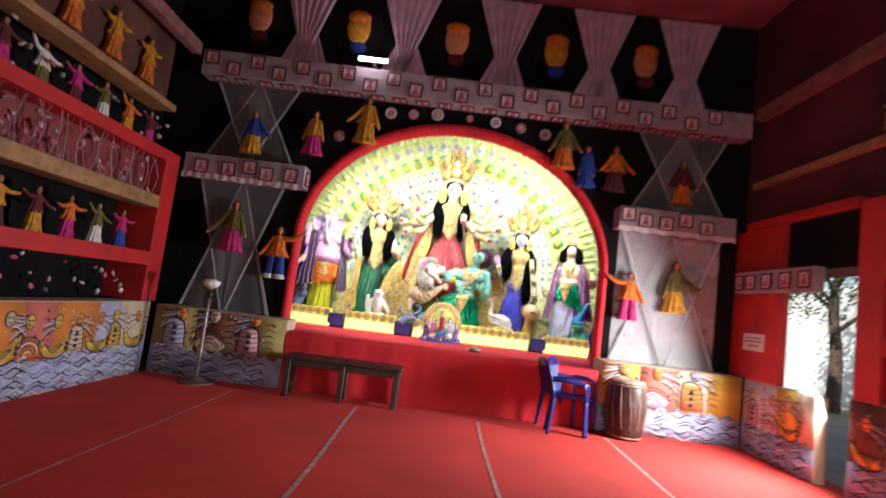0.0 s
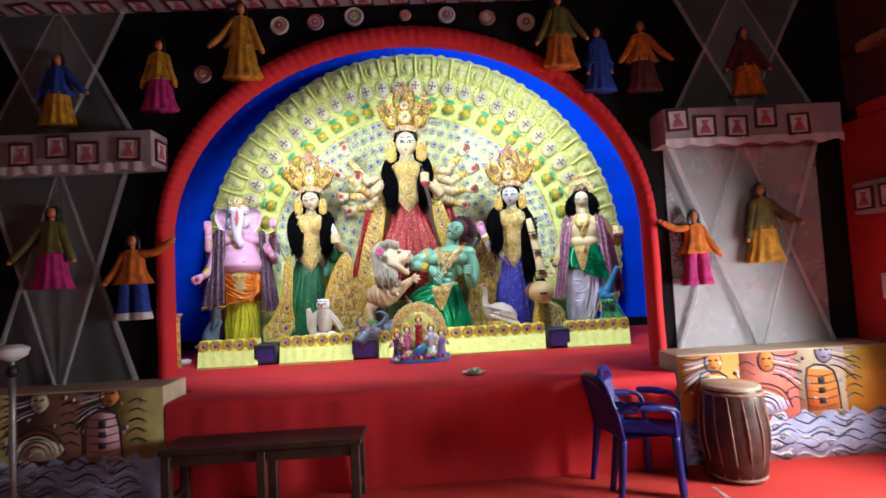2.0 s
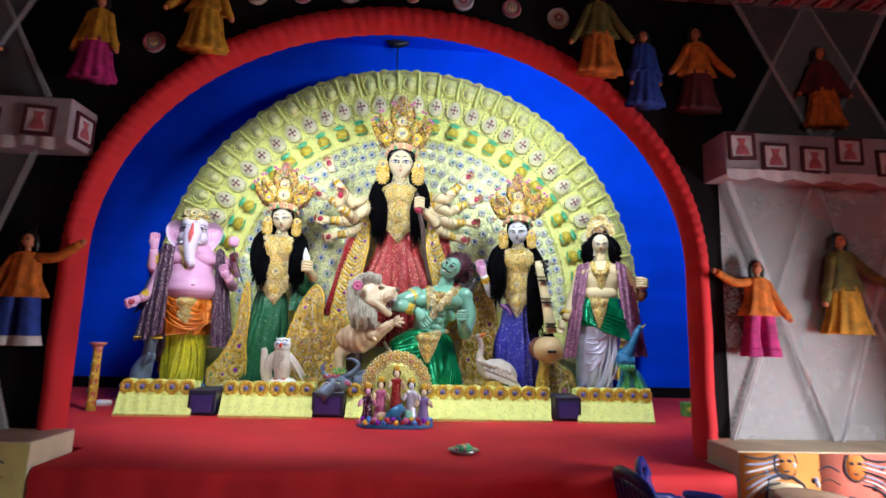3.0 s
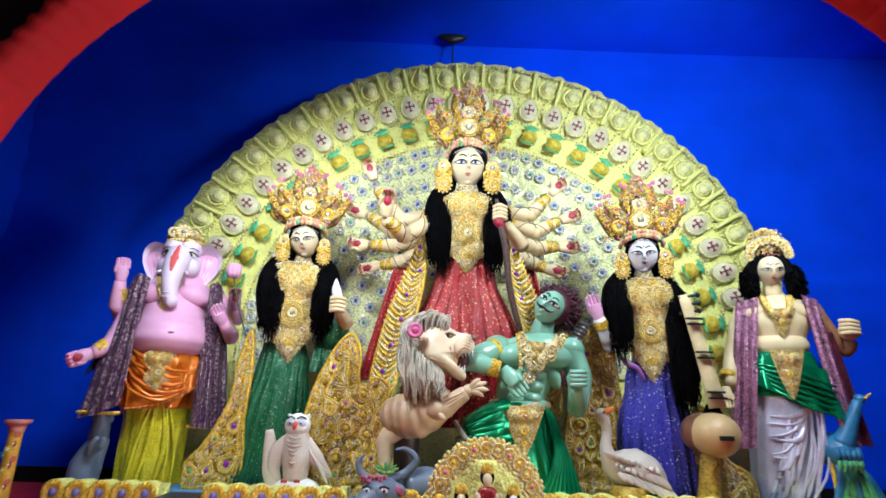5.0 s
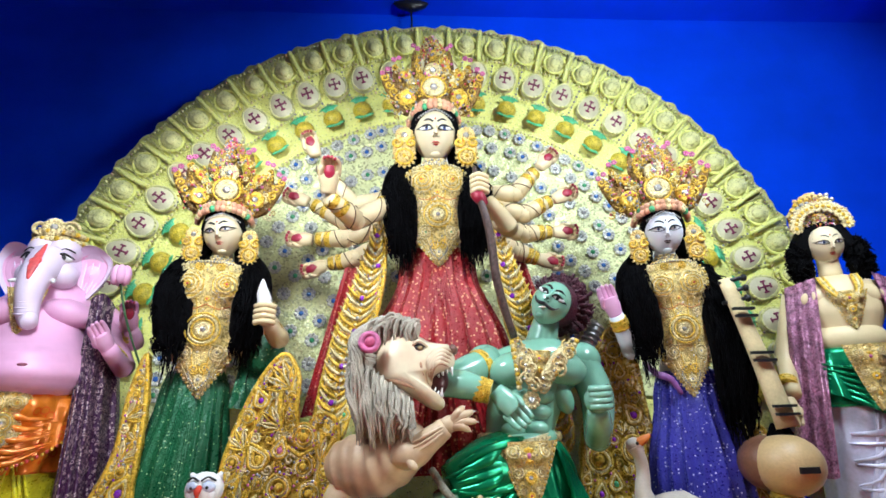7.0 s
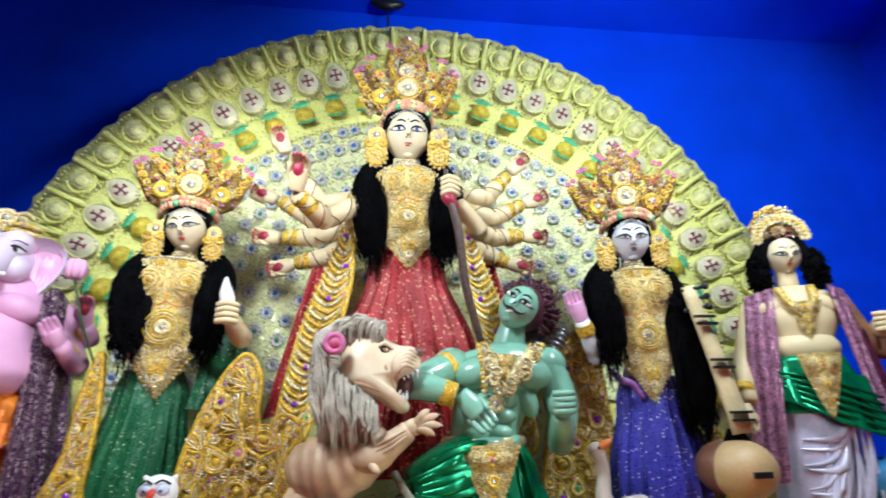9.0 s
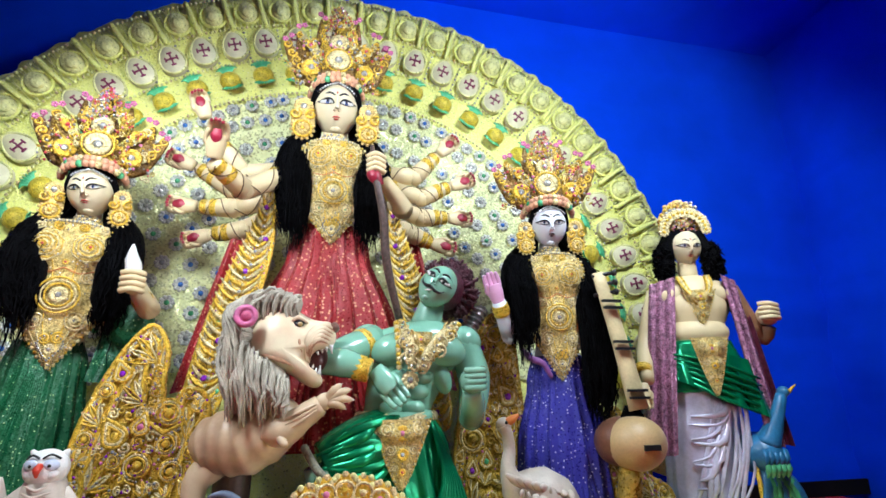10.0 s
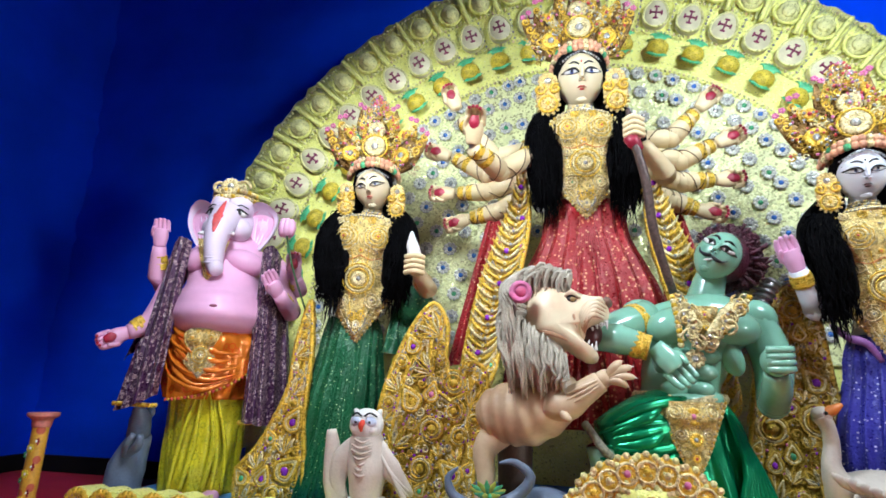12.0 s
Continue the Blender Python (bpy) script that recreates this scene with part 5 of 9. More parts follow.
        s.tube([(x - 0.02 + 0.016 * i, y - 0.15, 1.5 - 0.02 * abs(k)), (x - 0.08 + 0.022 * i + 0.02 * g, y - 0.15, 1.2 + 0.08 * k), (x - 0.2 + 0.024 * i, y - 0.13, 0.92)], [0.004, 0.011 + 0.006 * k, 0.008], SATIN_SILVER, seg=8, squash=0.7)
    s.sheet([(x - 0.10, y - 0.10, 2.15), (x - 0.23, y - 0.04, 2.12)], [(x - 0.23, y - 0.24, 1.22), (x - 0.37, y - 0.14, 1.2)], PINK_SEQUIN, folds=3, amp=0.02)
    s.sheet([(x + 0.14, y - 0.10, 2.15), (x + 0.23, y - 0.04, 2.12)], [(x + 0.22, y - 0.17, 1.27), (x + 0.33, y - 0.07, 1.24)], PINK_SEQUIN, folds=2, amp=0.02)
    # same pink shawl where it lies in shadow; the shade is put into maroon
    s.sheet([(x + 0.20, y - 0.06, 2.08), (x + 0.28, y - 0.0, 2.02)], [(x + 0.31, y - 0.06, 1.26), (x + 0.41, y + 0.02, 1.24)], mat("shaded_sequin", (0.22, 0.04, 0.08), 0.3, metal=0.4, vary=0.3, scale=30), folds=2, amp=0.02)
    # the raised arm, browner than its fist
    s.tube([(x + 0.2, y, 2.08), (x + 0.34, y + 0.06, 1.82), (x + 0.385, y + 0.03, 1.87)], [0.054, 0.05, 0.042], mat("brown_arm", (0.36, 0.17, 0.08), 0.6, vary=0.2, scale=12), seg=12)
    s.ball((x + 0.38, y + 0.01, 1.925), (0.058, 0.05, 0.055), SKIN, fine=2)
    for i in range(4):
        s.tube([(x + 0.425, y - 0.03, 1.905 + 0.022 * i), (x + 0.37, y - 0.06, 1.91 + 0.024 * i), (x + 0.325, y - 0.035, 1.905 + 0.027 * i)], [0.014, 0.015, 0.011], SKIN, seg=7)
    s.tube([(x - 0.19, y, 2.08), (x - 0.29, y - 0.02, 1.78), (x - 0.33, y - 0.2, 1.58)], [0.052, 0.045, 0.034], SKIN, seg=12)
    bangle(s, (x - 0.31, y - 0.05, 1.78), (x - 0.35, y - 0.2, 1.58), 0.7, 0.046)
    hand_form(s, (x - 0.36, y - 0.24, 1.52), (0, -0.3, -1), 0.09, SKIN)
    return statue(s, "youth_statue", "cream-painted male statue in silver dhoti, green sash and pink sequin shawl", (x, y, -24), (0.02, 0, 0))


youth_figure()


def green_figure():
    s = Sculpt()
    y = 9.38
    # head tipped back, looking up to one side
    c = (1.14, y - 0.07, 2.035)
    face(s, c, 0.092, GREEN_SKIN, gaze=-24, tilt=36, eye=1.35, bold=2.0, moustache=True, pitch=-16, iris=INK, lips=mat("dark_lip_paint", (0.10, 0.16, 0.13), 0.3))
    rng = random.Random(7)
    for i in range(900):
        a, b = rng.uniform(-0.6, 2.5), rng.uniform(-1.3, 1.5)
        if i % 3 == 0:
            a, b = rng.uniform(-1.5, 2.6), rng.uniform(0.45, 1.5)
        d = Vector((math.cos(b) * math.sin(a) * 0.9 + 0.25, math.cos(b) * math.cos(a) * 0.6 + 0.2, math.sin(b) + 0.1)).normalized()
        p = Vector((1.205, y + 0.03, 2.05)) + d * rng.uniform(0.07, 0.13)
        w = Vector((rng.uniform(-1, 1), rng.uniform(-1, 1), rng.uniform(-1, 1))) * 0.02
        s.tube([p, p + d * 0.02 + w, p + d * 0.03 - w, p + d * 0.045 + w * 0.5], [0.009, 0.009, 0.008, 0.004], MAROON_HAIR, seg=4, steps=2)
    s.ball((1.2, y + 0.04, 2.055), (0.115, 0.09, 0.12), MAROON_HAIR)
    s.tube([(1.13, y, 1.97), (1.09, y + 0.02, 1.83)], [0.062, 0.082], GREEN_SKIN, seg=16)
    s.loft([(1.09, y + 0.02, 1.87, 0.10, 0.08), (1.065, y + 0.02, 1.80, 0.245, 0.12), (1.04, y, 1.70, 0.235, 0.145), (0.995, y, 1.58, 0.18, 0.135), (0.96, y, 1.46, 0.16, 0.125), (0.95, y, 1.38, 0.17, 0.13)], GREEN_SKIN, seg=30)
    for q in (-1, 1):
        s.ball((1.04 + q * 0.112, y - 0.108, 1.725), (0.116, 0.075, 0.078), GREEN_SKIN, (0, q * 14, 0), fine=2)
        s.ball((1.02 + q * 0.13, y - 0.085, 1.60), (0.045, 0.055, 0.08), GREEN_SKIN, (0, q * -18, 0), fine=2)
        for k, z in enumerate((1.60, 1.535, 1.465)):
            s.ball((0.995 - 0.018 * k + q * 0.052, y - 0.122, z), (0.054, 0.042, 0.036), GREEN_SKIN, fine=2)
        s.ball((1.05 + q * 0.235, y, 1.77), (0.09, 0.085, 0.085), GREEN_SKIN, fine=2)
    s.tube([(0.82, y - 0.06, 1.435), (0.90, y - 0.135, 1.42), (0.98, y - 0.145, 1.415), (1.06, y - 0.11, 1.425), (1.11, y - 0.02, 1.44)], [0.02, 0.034, 0.036, 0.034, 0.02], GREEN_SKIN, seg=12)
    # the arm that the lion bites, folded across
    s.tube([(0.84, y - 0.02, 1.77), (0.72, y - 0.1, 1.72), (0.61, y - 0.16, 1.67)], [0.08, 0.074, 0.058], GREEN_SKIN, seg=14)
    s.ball((0.60, y - 0.16, 1.665), 0.058, GREEN_SKIN, fine=2)
    s.tube([(0.60, y - 0.16, 1.665), (0.69, y - 0.22, 1.655), (0.80, y - 0.24, 1.62)], [0.056, 0.062, 0.042], GREEN_SKIN, seg=14)
    bangle(s, (0.69, y - 0.22, 1.655), (0.80, y - 0.24, 1.62), 0.6, 0.055)
    bangle(s, (0.69, y - 0.22, 1.655), (0.80, y - 0.24, 1.62), 0.85, 0.052)
    hand_form(s, (0.865, y - 0.25, 1.575), (0.5, -0.1, -0.6), 0.13, GREEN_SKIN)
    bangle(s, (0.84, y - 0.02, 1.77), (0.72, y - 0.1, 1.72), 0.5, 0.08)
    # the other arm, bent up with a closed hand
    s.tube([(1.275, y, 1.77), (1.325, y - 0.03, 1.60), (1.295, y - 0.07, 1.42)], [0.082, 0.08, 0.06], GREEN_SKIN, seg=14)
    s.ball((1.295, y - 0.07, 1.42), 0.06, GREEN_SKIN, fine=2)
    s.tube([(1.295, y - 0.07, 1.42), (1.265, y - 0.2, 1.48), (1.245, y - 0.26, 1.54)], [0.058, 0.055, 0.042], GREEN_SKIN, seg=14)
    s.ball((1.24, y - 0.28, 1.575), (0.055, 0.05, 0.055), GREEN_SKIN, fine=2)
    for i in range(4):
        s.tube([(1.205, y - 0.30, 1.545 + 0.024 * i), (1.255, y - 0.335, 1.545 + 0.024 * i), (1.29, y - 0.30, 1.55 + 0.024 * i)], 0.015, GREEN_SKIN, seg=6)
    # painted chest lines, lacy necklace
    for i in range(3):
        s.tube([(0.86, y - 0.115, 1.70 + 0.022 * i), (0.91, y - 0.158, 1.69 + 0.022 * i), (0.95, y - 0.17, 1.695 + 0.022 * i)], 0.004, INK, seg=4)
    for q in (-1, 1):
        s.tube([(1.075 + q * 0.12, y - 0.10, 1.83), (1.045 + q * 0.075, y - 0.175, 1.76), (1.01 + q * 0.02, y - 0.185, 1.66)], [0.02, 0.034, 0.014], GOLD_PALE, seg=10, squash=0.5)
        for k in range(16):
            t = k / 15
            c = Vector((1.085 + q * 0.125 - (0.08 + q * 0.105) * t, y - 0.125 - 0.085 * math.sin(2.1 * t), 1.835 - 0.2 * t))
            c.x += 0.016 * math.sin(5.1 * k)
            s.scroll(c, 0.026 + 0.008 * math.sin(2.3 * k), 1.3, (GOLD_PALE, EAR_LACE, GOLD_PALE)[k % 3], hand=q, start=1.9 * k, thick=0.17)
            s.ball(c + Vector((0.012 * math.sin(3 * k), -0.014, 0.012 * math.cos(3 * k))), 0.007, (GLITTER, GOLD_PALE)[k % 2], fine=0)
        for i in range(12):
            t = i / 11
            s.ball((1.075 - 0.08 * t + q * (0.15 - 0.09 * t), y - 0.14 - 0.045 * math.sin(2 * t), 1.84 - 0.2 * t), 0.014, (GOLD, GOLD_PALE)[i % 2], fine=0)
    s.rosette((0.985, y - 0.18, 1.585), 0.04, GOLD_PALE, GLITTER, 10)
    breastplate(s, 0.935, y - 0.25, 1.15, 1.42, 0.125, 62, True)
    breastplate(s, 1.035, y - 0.16, 1.62, 1.80, 0.06, 63, True)
    for q in (-1, 1):
        s.tube([(0.945, y - 0.17, 1.40), (0.945 + q * 0.1, y - 0.13, 1.425), (0.95 + q * 0.175, y - 0.02, 1.43)], [0.03, 0.028, 0.025], GOLD_PALE, seg=8)
    # draped satin, one knee forward
    s.loft([(0.95, y, 1.44, 0.17, 0.135), (0.96, y, 1.3, 0.235, 0.17), (1.0, y, 1.1, 0.24, 0.19), (1.06, y, 0.86, 0.22, 0.18)], SATIN_GREEN, seg=170, pleats=15, depth=0.06, wander=3, steps=7)
    s.tube([(0.93, y - 0.03, 1.33), (0.78, y - 0.15, 1.31), (0.62, y - 0.19, 1.25)], [0.15, 0.13, 0.09], SATIN_GREEN, seg=20)
    for i in range(9):
        k, g = math.sin(2.1 * i), math.cos(3.7 * i)
        s.tube([(0.96, y - 0.14, 1.43 - 0.012 * i), (0.86 + 0.02 * g, y - 0.235, 1.42 - 0.03 * i + 0.015 * k), (0.74 + 0.03 * k, y - 0.285, 1.385 - 0.03 * i), (0.62 + 0.03 * g, y - 0.27 + 0.01 * k, 1.32 - 0.018 * i + 0.012 * g)], [0.004, 0.014 + 0.006 * g, 0.017 + 0.008 * k, 0.005], SATIN_GREEN, seg=8, squash=0.8)
    for i in range(8):
        s.tube([(1.09, y - 0.12, 1.41), (1.13 + 0.012 * i, y - 0.19 + 0.01 * i, 1.15), (1.02 + 0.036 * i, y - 0.19, 0.9)], [0.008, 0.014, 0.016], SATIN_GREEN, seg=6)
    s.tube([(0.545, y - 0.2, 1.32), (0.60, y - 0.285, 1.24), (0.66, y - 0.24, 1.18)], 0.016, mat("striped_hem", (0.3, 0.28, 0.2), 0.5, vary=0.3, scale=60), seg=8)
    s.tube([(0.62, y - 0.2, 1.24), (0.66, y - 0.16, 1.0), (0.7, y - 0.14, 0.86)], [0.075, 0.062, 0.045], GREEN_SKIN, seg=14)
    s.ball((0.7, y - 0.2, 0.87), (0.045, 0.1, 0.035), GREEN_SKIN)
    # the hilt that stands behind the shoulder
    steel = mat("steel", (0.35, 0.34, 0.35), 0.3, metal=0.9)
    s.tube([(1.33, y + 0.05, 1.84), (1.40, y + 0.04, 1.95)], [0.034, 0.026], steel, seg=10)
    for i in range(5):
        s.ring((1.335 + 0.014 * i, y + 0.05, 1.85 + 0.022 * i), 0.036, 0.007, steel, (0, 30, 0))
    return statue(s, "green_statue", "glossy green muscular statue in green satin leaning away from the lion")


green_figure()


def lion_figure():
    s = Sculpt()
    y = 9.2
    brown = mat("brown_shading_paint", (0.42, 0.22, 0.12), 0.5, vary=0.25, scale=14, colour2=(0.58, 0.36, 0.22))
    # barrel of the body with soft ribs, brown in the hollows
    spine = [(0.45, y + 0.0, 1.47), (0.40, y + 0.0, 1.40), (0.32, y + 0.02, 1.355), (0.24, y + 0.04, 1.345), (0.17, y + 0.06, 1.335), (0.125, y + 0.08, 1.32)]
    body = [0.10, 0.125, 0.135, 0.128, 0.105, 0.05]
    radii = []
    for i in range(61):
        w = i / 60 * 5
        k = min(int(w), 4)
        radii.append((body[k] + (body[k + 1] - body[k]) * (w - k)) * (1 + 0.028 * math.cos(2 * math.pi * 7.5 * i / 60)))
    s.tube(spine, radii, LION_SKIN, seg=36, steps=14)
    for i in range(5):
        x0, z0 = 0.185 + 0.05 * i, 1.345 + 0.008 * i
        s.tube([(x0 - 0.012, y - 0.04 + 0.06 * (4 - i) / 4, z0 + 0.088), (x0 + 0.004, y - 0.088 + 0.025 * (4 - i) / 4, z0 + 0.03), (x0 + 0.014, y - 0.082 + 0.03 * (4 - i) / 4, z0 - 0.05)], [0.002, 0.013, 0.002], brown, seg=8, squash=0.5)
    s.tube([(0.26, y + 0.14, 1.26), (0.26, y + 0.16, 1.0), (0.26, y + 0.16, 0.86)], [0.08, 0.07, 0.08], DARK_WOOD, seg=12)
    # hind leg, mostly behind the gold panel
    s.tube([(0.20, y + 0.05, 1.27), (0.14, y + 0.02, 1.19), (0.15, y - 0.02, 1.06), (0.10, y - 0.06, 0.89)], [0.07, 0.05, 0.034, 0.04], LION_SKIN, seg=14)
    # shoulder and the front leg that claws at the arm
    s.ball((0.44, y - 0.06, 1.42), (0.085, 0.08, 0.10), LION_SKIN, (0, 30, 0), fine=2)
    s.tube([(0.42, y - 0.08, 1.40), (0.47, y - 0.11, 1.39), (0.53, y - 0.13, 1.435), (0.60, y - 0.14, 1.485)], [0.07, 0.062, 0.05, 0.04], LION_SKIN, seg=16)
    for i in range(3):
        s.tube([(0.47, y - 0.165 - 0.004 * i, 1.39 + 0.022 * i), (0.53, y - 0.178, 1.425 + 0.018 * i), (0.585, y - 0.178, 1.465 + 0.012 * i)], [0.003, 0.008, 0.003], LION_SKIN, seg=6)
    s.ball((0.612, y - 0.145, 1.495), (0.042, 0.03, 0.034), LION_SKIN, (0, -30, 0), fine=2)
    for i in range(4):
        a = radians(48 - 22 * i)
        ln = (0.068, 0.085, 0.085, 0.062)[i]
        b = Vector((0.615, y - 0.155, 1.495)) + Vector((math.cos(a), 0, math.sin(a))) * 0.018
        d = Vector((math.cos(a), -0.12, math.sin(a))) * ln
        s.tube([b, b + d * 0.55 + Vector((0, -0.014, 0.006)), b + d], [0.018, 0.017, 0.009], LION_SKIN, seg=8)
        s.tube([b + d, b + d * 1.18 - Vector((0, 0, 0.004))], [0.006, 0.001], SWAN, seg=5)
    s.tube([(0.45, y - 0.14, 1.375), (0.47, y - 0.165, 1.345), (0.485, y - 0.165, 1.345)], [0.02, 0.017, 0.008], LION_SKIN, seg=8)
    # head: one domed form with a brow, a snarling muzzle, an open jaw and a curled chin
    yh, mid, deep = y - 0.07, Vector((0.44, 0, 1.70)), 0.105
    rim = [(0.645, 1.79), (0.625, 1.822), (0.59, 1.826), (0.55, 1.834), (0.514, 1.852), (0.47, 1.878), (0.40, 1.888), (0.33, 1.84), (0.30, 1.77), (0.305, 1.70), (0.335, 1.665), (0.38, 1.645), (0.43, 1.625), (0.48, 1.60), (0.525, 1.57), (0.565, 1.552), (0.592, 1.556), (0.604, 1.578), (0.595, 1.602), (0.574, 1.612), (0.557, 1.628), (0.55, 1.652), (0.56, 1.678), (0.585, 1.70), (0.62, 1.712), (0.645, 1.73), (0.652, 1.76)]
    line = smooth_path([(u, 0, v) for u, v in rim + rim[:1]], 4)[0][:-1]
    n = len(line)

    def bulge(k):
        return deep * max(0.0, 1 - k ** 2.6) ** 0.62

    def cheek(u, v):
        """The depth of the near face at a place of the profile."""
        d = Vector((u - mid.x, 0, v - mid.z))
        best = max(line, key=lambda p: (p - mid).normalized().dot(d.normalized()) if (p - mid).length else -1)
        return yh - bulge(min(1.0, d.length / (best - mid).length))

    rows = [0.0, 0.2, 0.4, 0.55, 0.68, 0.79, 0.88, 0.94, 0.98, 1.0]
    for sg in (-1, 1):
        verts = [(mid.lerp(p, k).x, yh + sg * bulge(k), mid.lerp(p, k).z) for k in rows for p in line]
        s.add(verts, [((j * n + i), (j * n + (i + 1) % n), ((j + 1) * n + (i + 1) % n), ((j + 1) * n + i))[::sg] for j in range(len(rows) - 1) for i in range(n)], LION_FACE)
    s.ball((0.644, yh, 1.80), (0.020, 0.04, 0.024), mat("nose_paint", (0.22, 0.12, 0.09), 0.4, vary=0.2, scale=20), (0, -25, 0))
    # snarl folds that sweep from the bridge back and down round the corner of the mouth
    for i in range(5):
        f = 0.017 * i
        fold = [(0.638 - 0.3 * f, 1.792 - 0.9 * f), (0.60 - 0.25 * f, 1.803 - 0.9 * f), (0.562 - 0.05 * f, 1.785 - 0.85 * f), (0.535 + 0.18 * f, 1.74 - 0.65 * f), (0.53 + 0.22 * f, 1.69 - 0.3 * f), (0.535 + 0.18 * f, 1.655 - 0.1 * f)]
        s.tube([(u, cheek(u, v) - 0.002, v) for u, v in fold], [0.004, 0.011, 0.012, 0.011, 0.008, 0.003], LION_FACE, seg=8)
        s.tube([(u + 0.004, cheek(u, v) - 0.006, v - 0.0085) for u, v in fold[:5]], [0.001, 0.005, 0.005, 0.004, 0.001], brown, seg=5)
    mouth = mat("mouth_red", (0.07, 0.012, 0.012), 0.35, vary=0.2, scale=20)
    s.ball((0.578, yh + 0.005, 1.662), (0.042, 0.045, 0.058), mouth, (0, 20, 0), fine=2)
    for u, v, up, ln, rad in ((0.632, 1.722, -1, 0.036, 0.009), (0.612, 1.712, -1, 0.018, 0.007), (0.594, 1.704, -1, 0.016, 0.007), (0.577, 1.694, -1, 0.014, 0.006), (0.588, 1.604, 1, 0.036, 0.009), (0.573, 1.612, 1, 0.018, 0.007), (0.561, 1.628, 1, 0.016, 0.006)):
        for dy in (-0.045, 0.03):
            s.tube([(u, yh + dy, v), (u + 0.004, yh + dy, v + up * ln)], [rad, 0.002], WHITE_PAINT, seg=6)
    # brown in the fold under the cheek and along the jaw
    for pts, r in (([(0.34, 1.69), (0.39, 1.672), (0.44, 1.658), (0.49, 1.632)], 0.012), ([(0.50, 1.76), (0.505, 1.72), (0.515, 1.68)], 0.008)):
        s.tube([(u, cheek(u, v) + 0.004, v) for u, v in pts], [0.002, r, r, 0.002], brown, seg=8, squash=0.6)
    # a small dark eye under a heavy brow
    ye = cheek(0.499, 1.80)
    s.ball((0.499, ye + 0.002, 1.80), (0.021, 0.012, 0.017), INK, (0, 12, 20))
    s.ball((0.503, ye - 0.008, 1.80), (0.012, 0.006, 0.010), mat("amber_eye", (0.35, 0.24, 0.10), 0.12, coat=0.5))
    s.tube([(0.468, ye + 0.002, 1.81), (0.497, ye - 0.006, 1.826), (0.535, ye + 0.012, 1.808)], [0.004, 0.012, 0.004], LION_FACE, seg=8)
    s.tube([(0.474, ye + 0.0, 1.803), (0.497, ye - 0.012, 1.815), (0.525, ye + 0.004, 1.803)], [0.002, 0.005, 0.002], INK, seg=5)
    # the ear, a pink cup
    s.ball((0.298, y - 0.20, 1.82), (0.047, 0.02, 0.045), JEWEL_PINK, (0, 0, -10), fine=2)
    s.ring((0.298, y - 0.212, 1.82), 0.034, 0.012, JEWEL_PINK, (90, 0, 0))
    s.ball((0.302, y - 0.216, 1.818), (0.022, 0.01, 0.020), mat("ear_red", (0.6, 0.08, 0.2), 0.5))
    # mane: a full under-shape and many fine combed locks
    s.tube([(0.42, y + 0.02, 1.86), (0.34, y + 0.0, 1.85), (0.275, y - 0.03, 1.74), (0.275, y - 0.06, 1.62), (0.33, y - 0.08, 1.53)], [0.06, 0.08, 0.075, 0.075, 0.04], MANE, seg=14)
    s.tube([(0.30, y - 0.09, 1.64), (0.37, y - 0.11, 1.60), (0.44, y - 0.10, 1.57)], [0.075, 0.07, 0.05], MANE, seg=12)
    rng = random.Random(3)
    for i in range(1150):
        # from the crown back and down past the ear
        a, b = rng.uniform(0.0, 1.0), rng.uniform(-0.17, 0.07)
        if b < -0.03:
            a = 0.62 + 0.38 * a
        x0, z0 = 0.475 - 0.20 * a, 1.865 + 0.085 * math.sin(math.pi * (0.25 + 0.55 * a)) - 0.5 * b * b
        ln = rng.uniform(0.10, 0.30)
        x1 = max(0.225, x0 - 0.09 - 0.03 * rng.random())
        w = rng.uniform(-0.012, 0.012)
        s.tube([(x0, y + b * 0.7, z0), (x0 - 0.055, y + b, z0 + 0.008 - 0.05 * a), (x1 + w, y + b * 1.15, z0 - 0.06 - 0.25 * ln), (x1 + 0.012 - w, y + b * 1.2 - 0.012, z0 - 0.06 - 0.65 * ln), (x1 + 0.03 + w, y + b * 1.15, z0 - 0.06 - ln)], [0.004, 0.0065, 0.006, 0.005, 0.001], MANE, seg=4, steps=2)
    ring = [(0.485, 1.862), (0.43, 1.888), (0.365, 1.875), (0.325, 1.82), (0.315, 1.74), (0.325, 1.68), (0.375, 1.635)]
    arc = smooth_path([(u, 0, v) for u, v in ring], 6)[0]
    for i in range(420):
        # locks that spring from the edge of the face and fall back
        k = rng.randrange(len(arc))
        p = arc[k] + Vector((rng.uniform(-0.012, 0.012), y - 0.10 + rng.uniform(-0.025, 0.03), rng.uniform(-0.012, 0.012)))
        d = Vector((arc[k].x - 0.43, 0, arc[k].z - 1.75)).normalized()
        o = d * rng.uniform(0.03, 0.05)
        ln = rng.uniform(0.06, 0.13)
        s.tube([p, p + o + Vector((-0.01, -0.03, 0.004)), p + o * 1.5 + Vector((-0.035, -0.03, -ln * 0.45)), p + o * 1.4 + Vector((-0.03 + rng.uniform(-0.012, 0.012), -0.01, -ln))], [0.004, 0.008, 0.008, 0.002], MANE, seg=4, steps=2)
    for i in range(760):
        # the beard below the cheek, falling in tufts over the chest
        k = rng.randrange(9)
        x0, b = 0.235 + 0.027 * k + rng.uniform(-0.02, 0.02), rng.uniform(-0.175, 0.0)
        z0 = 1.70 - max(0, x0 - 0.30) * 0.75 + rng.uniform(-0.05, 0.03)
        tip = (0.255 + 0.025 * k, 1.455 + 0.02 * math.sin(2.3 * k))
        w = rng.uniform(-0.012, 0.012)
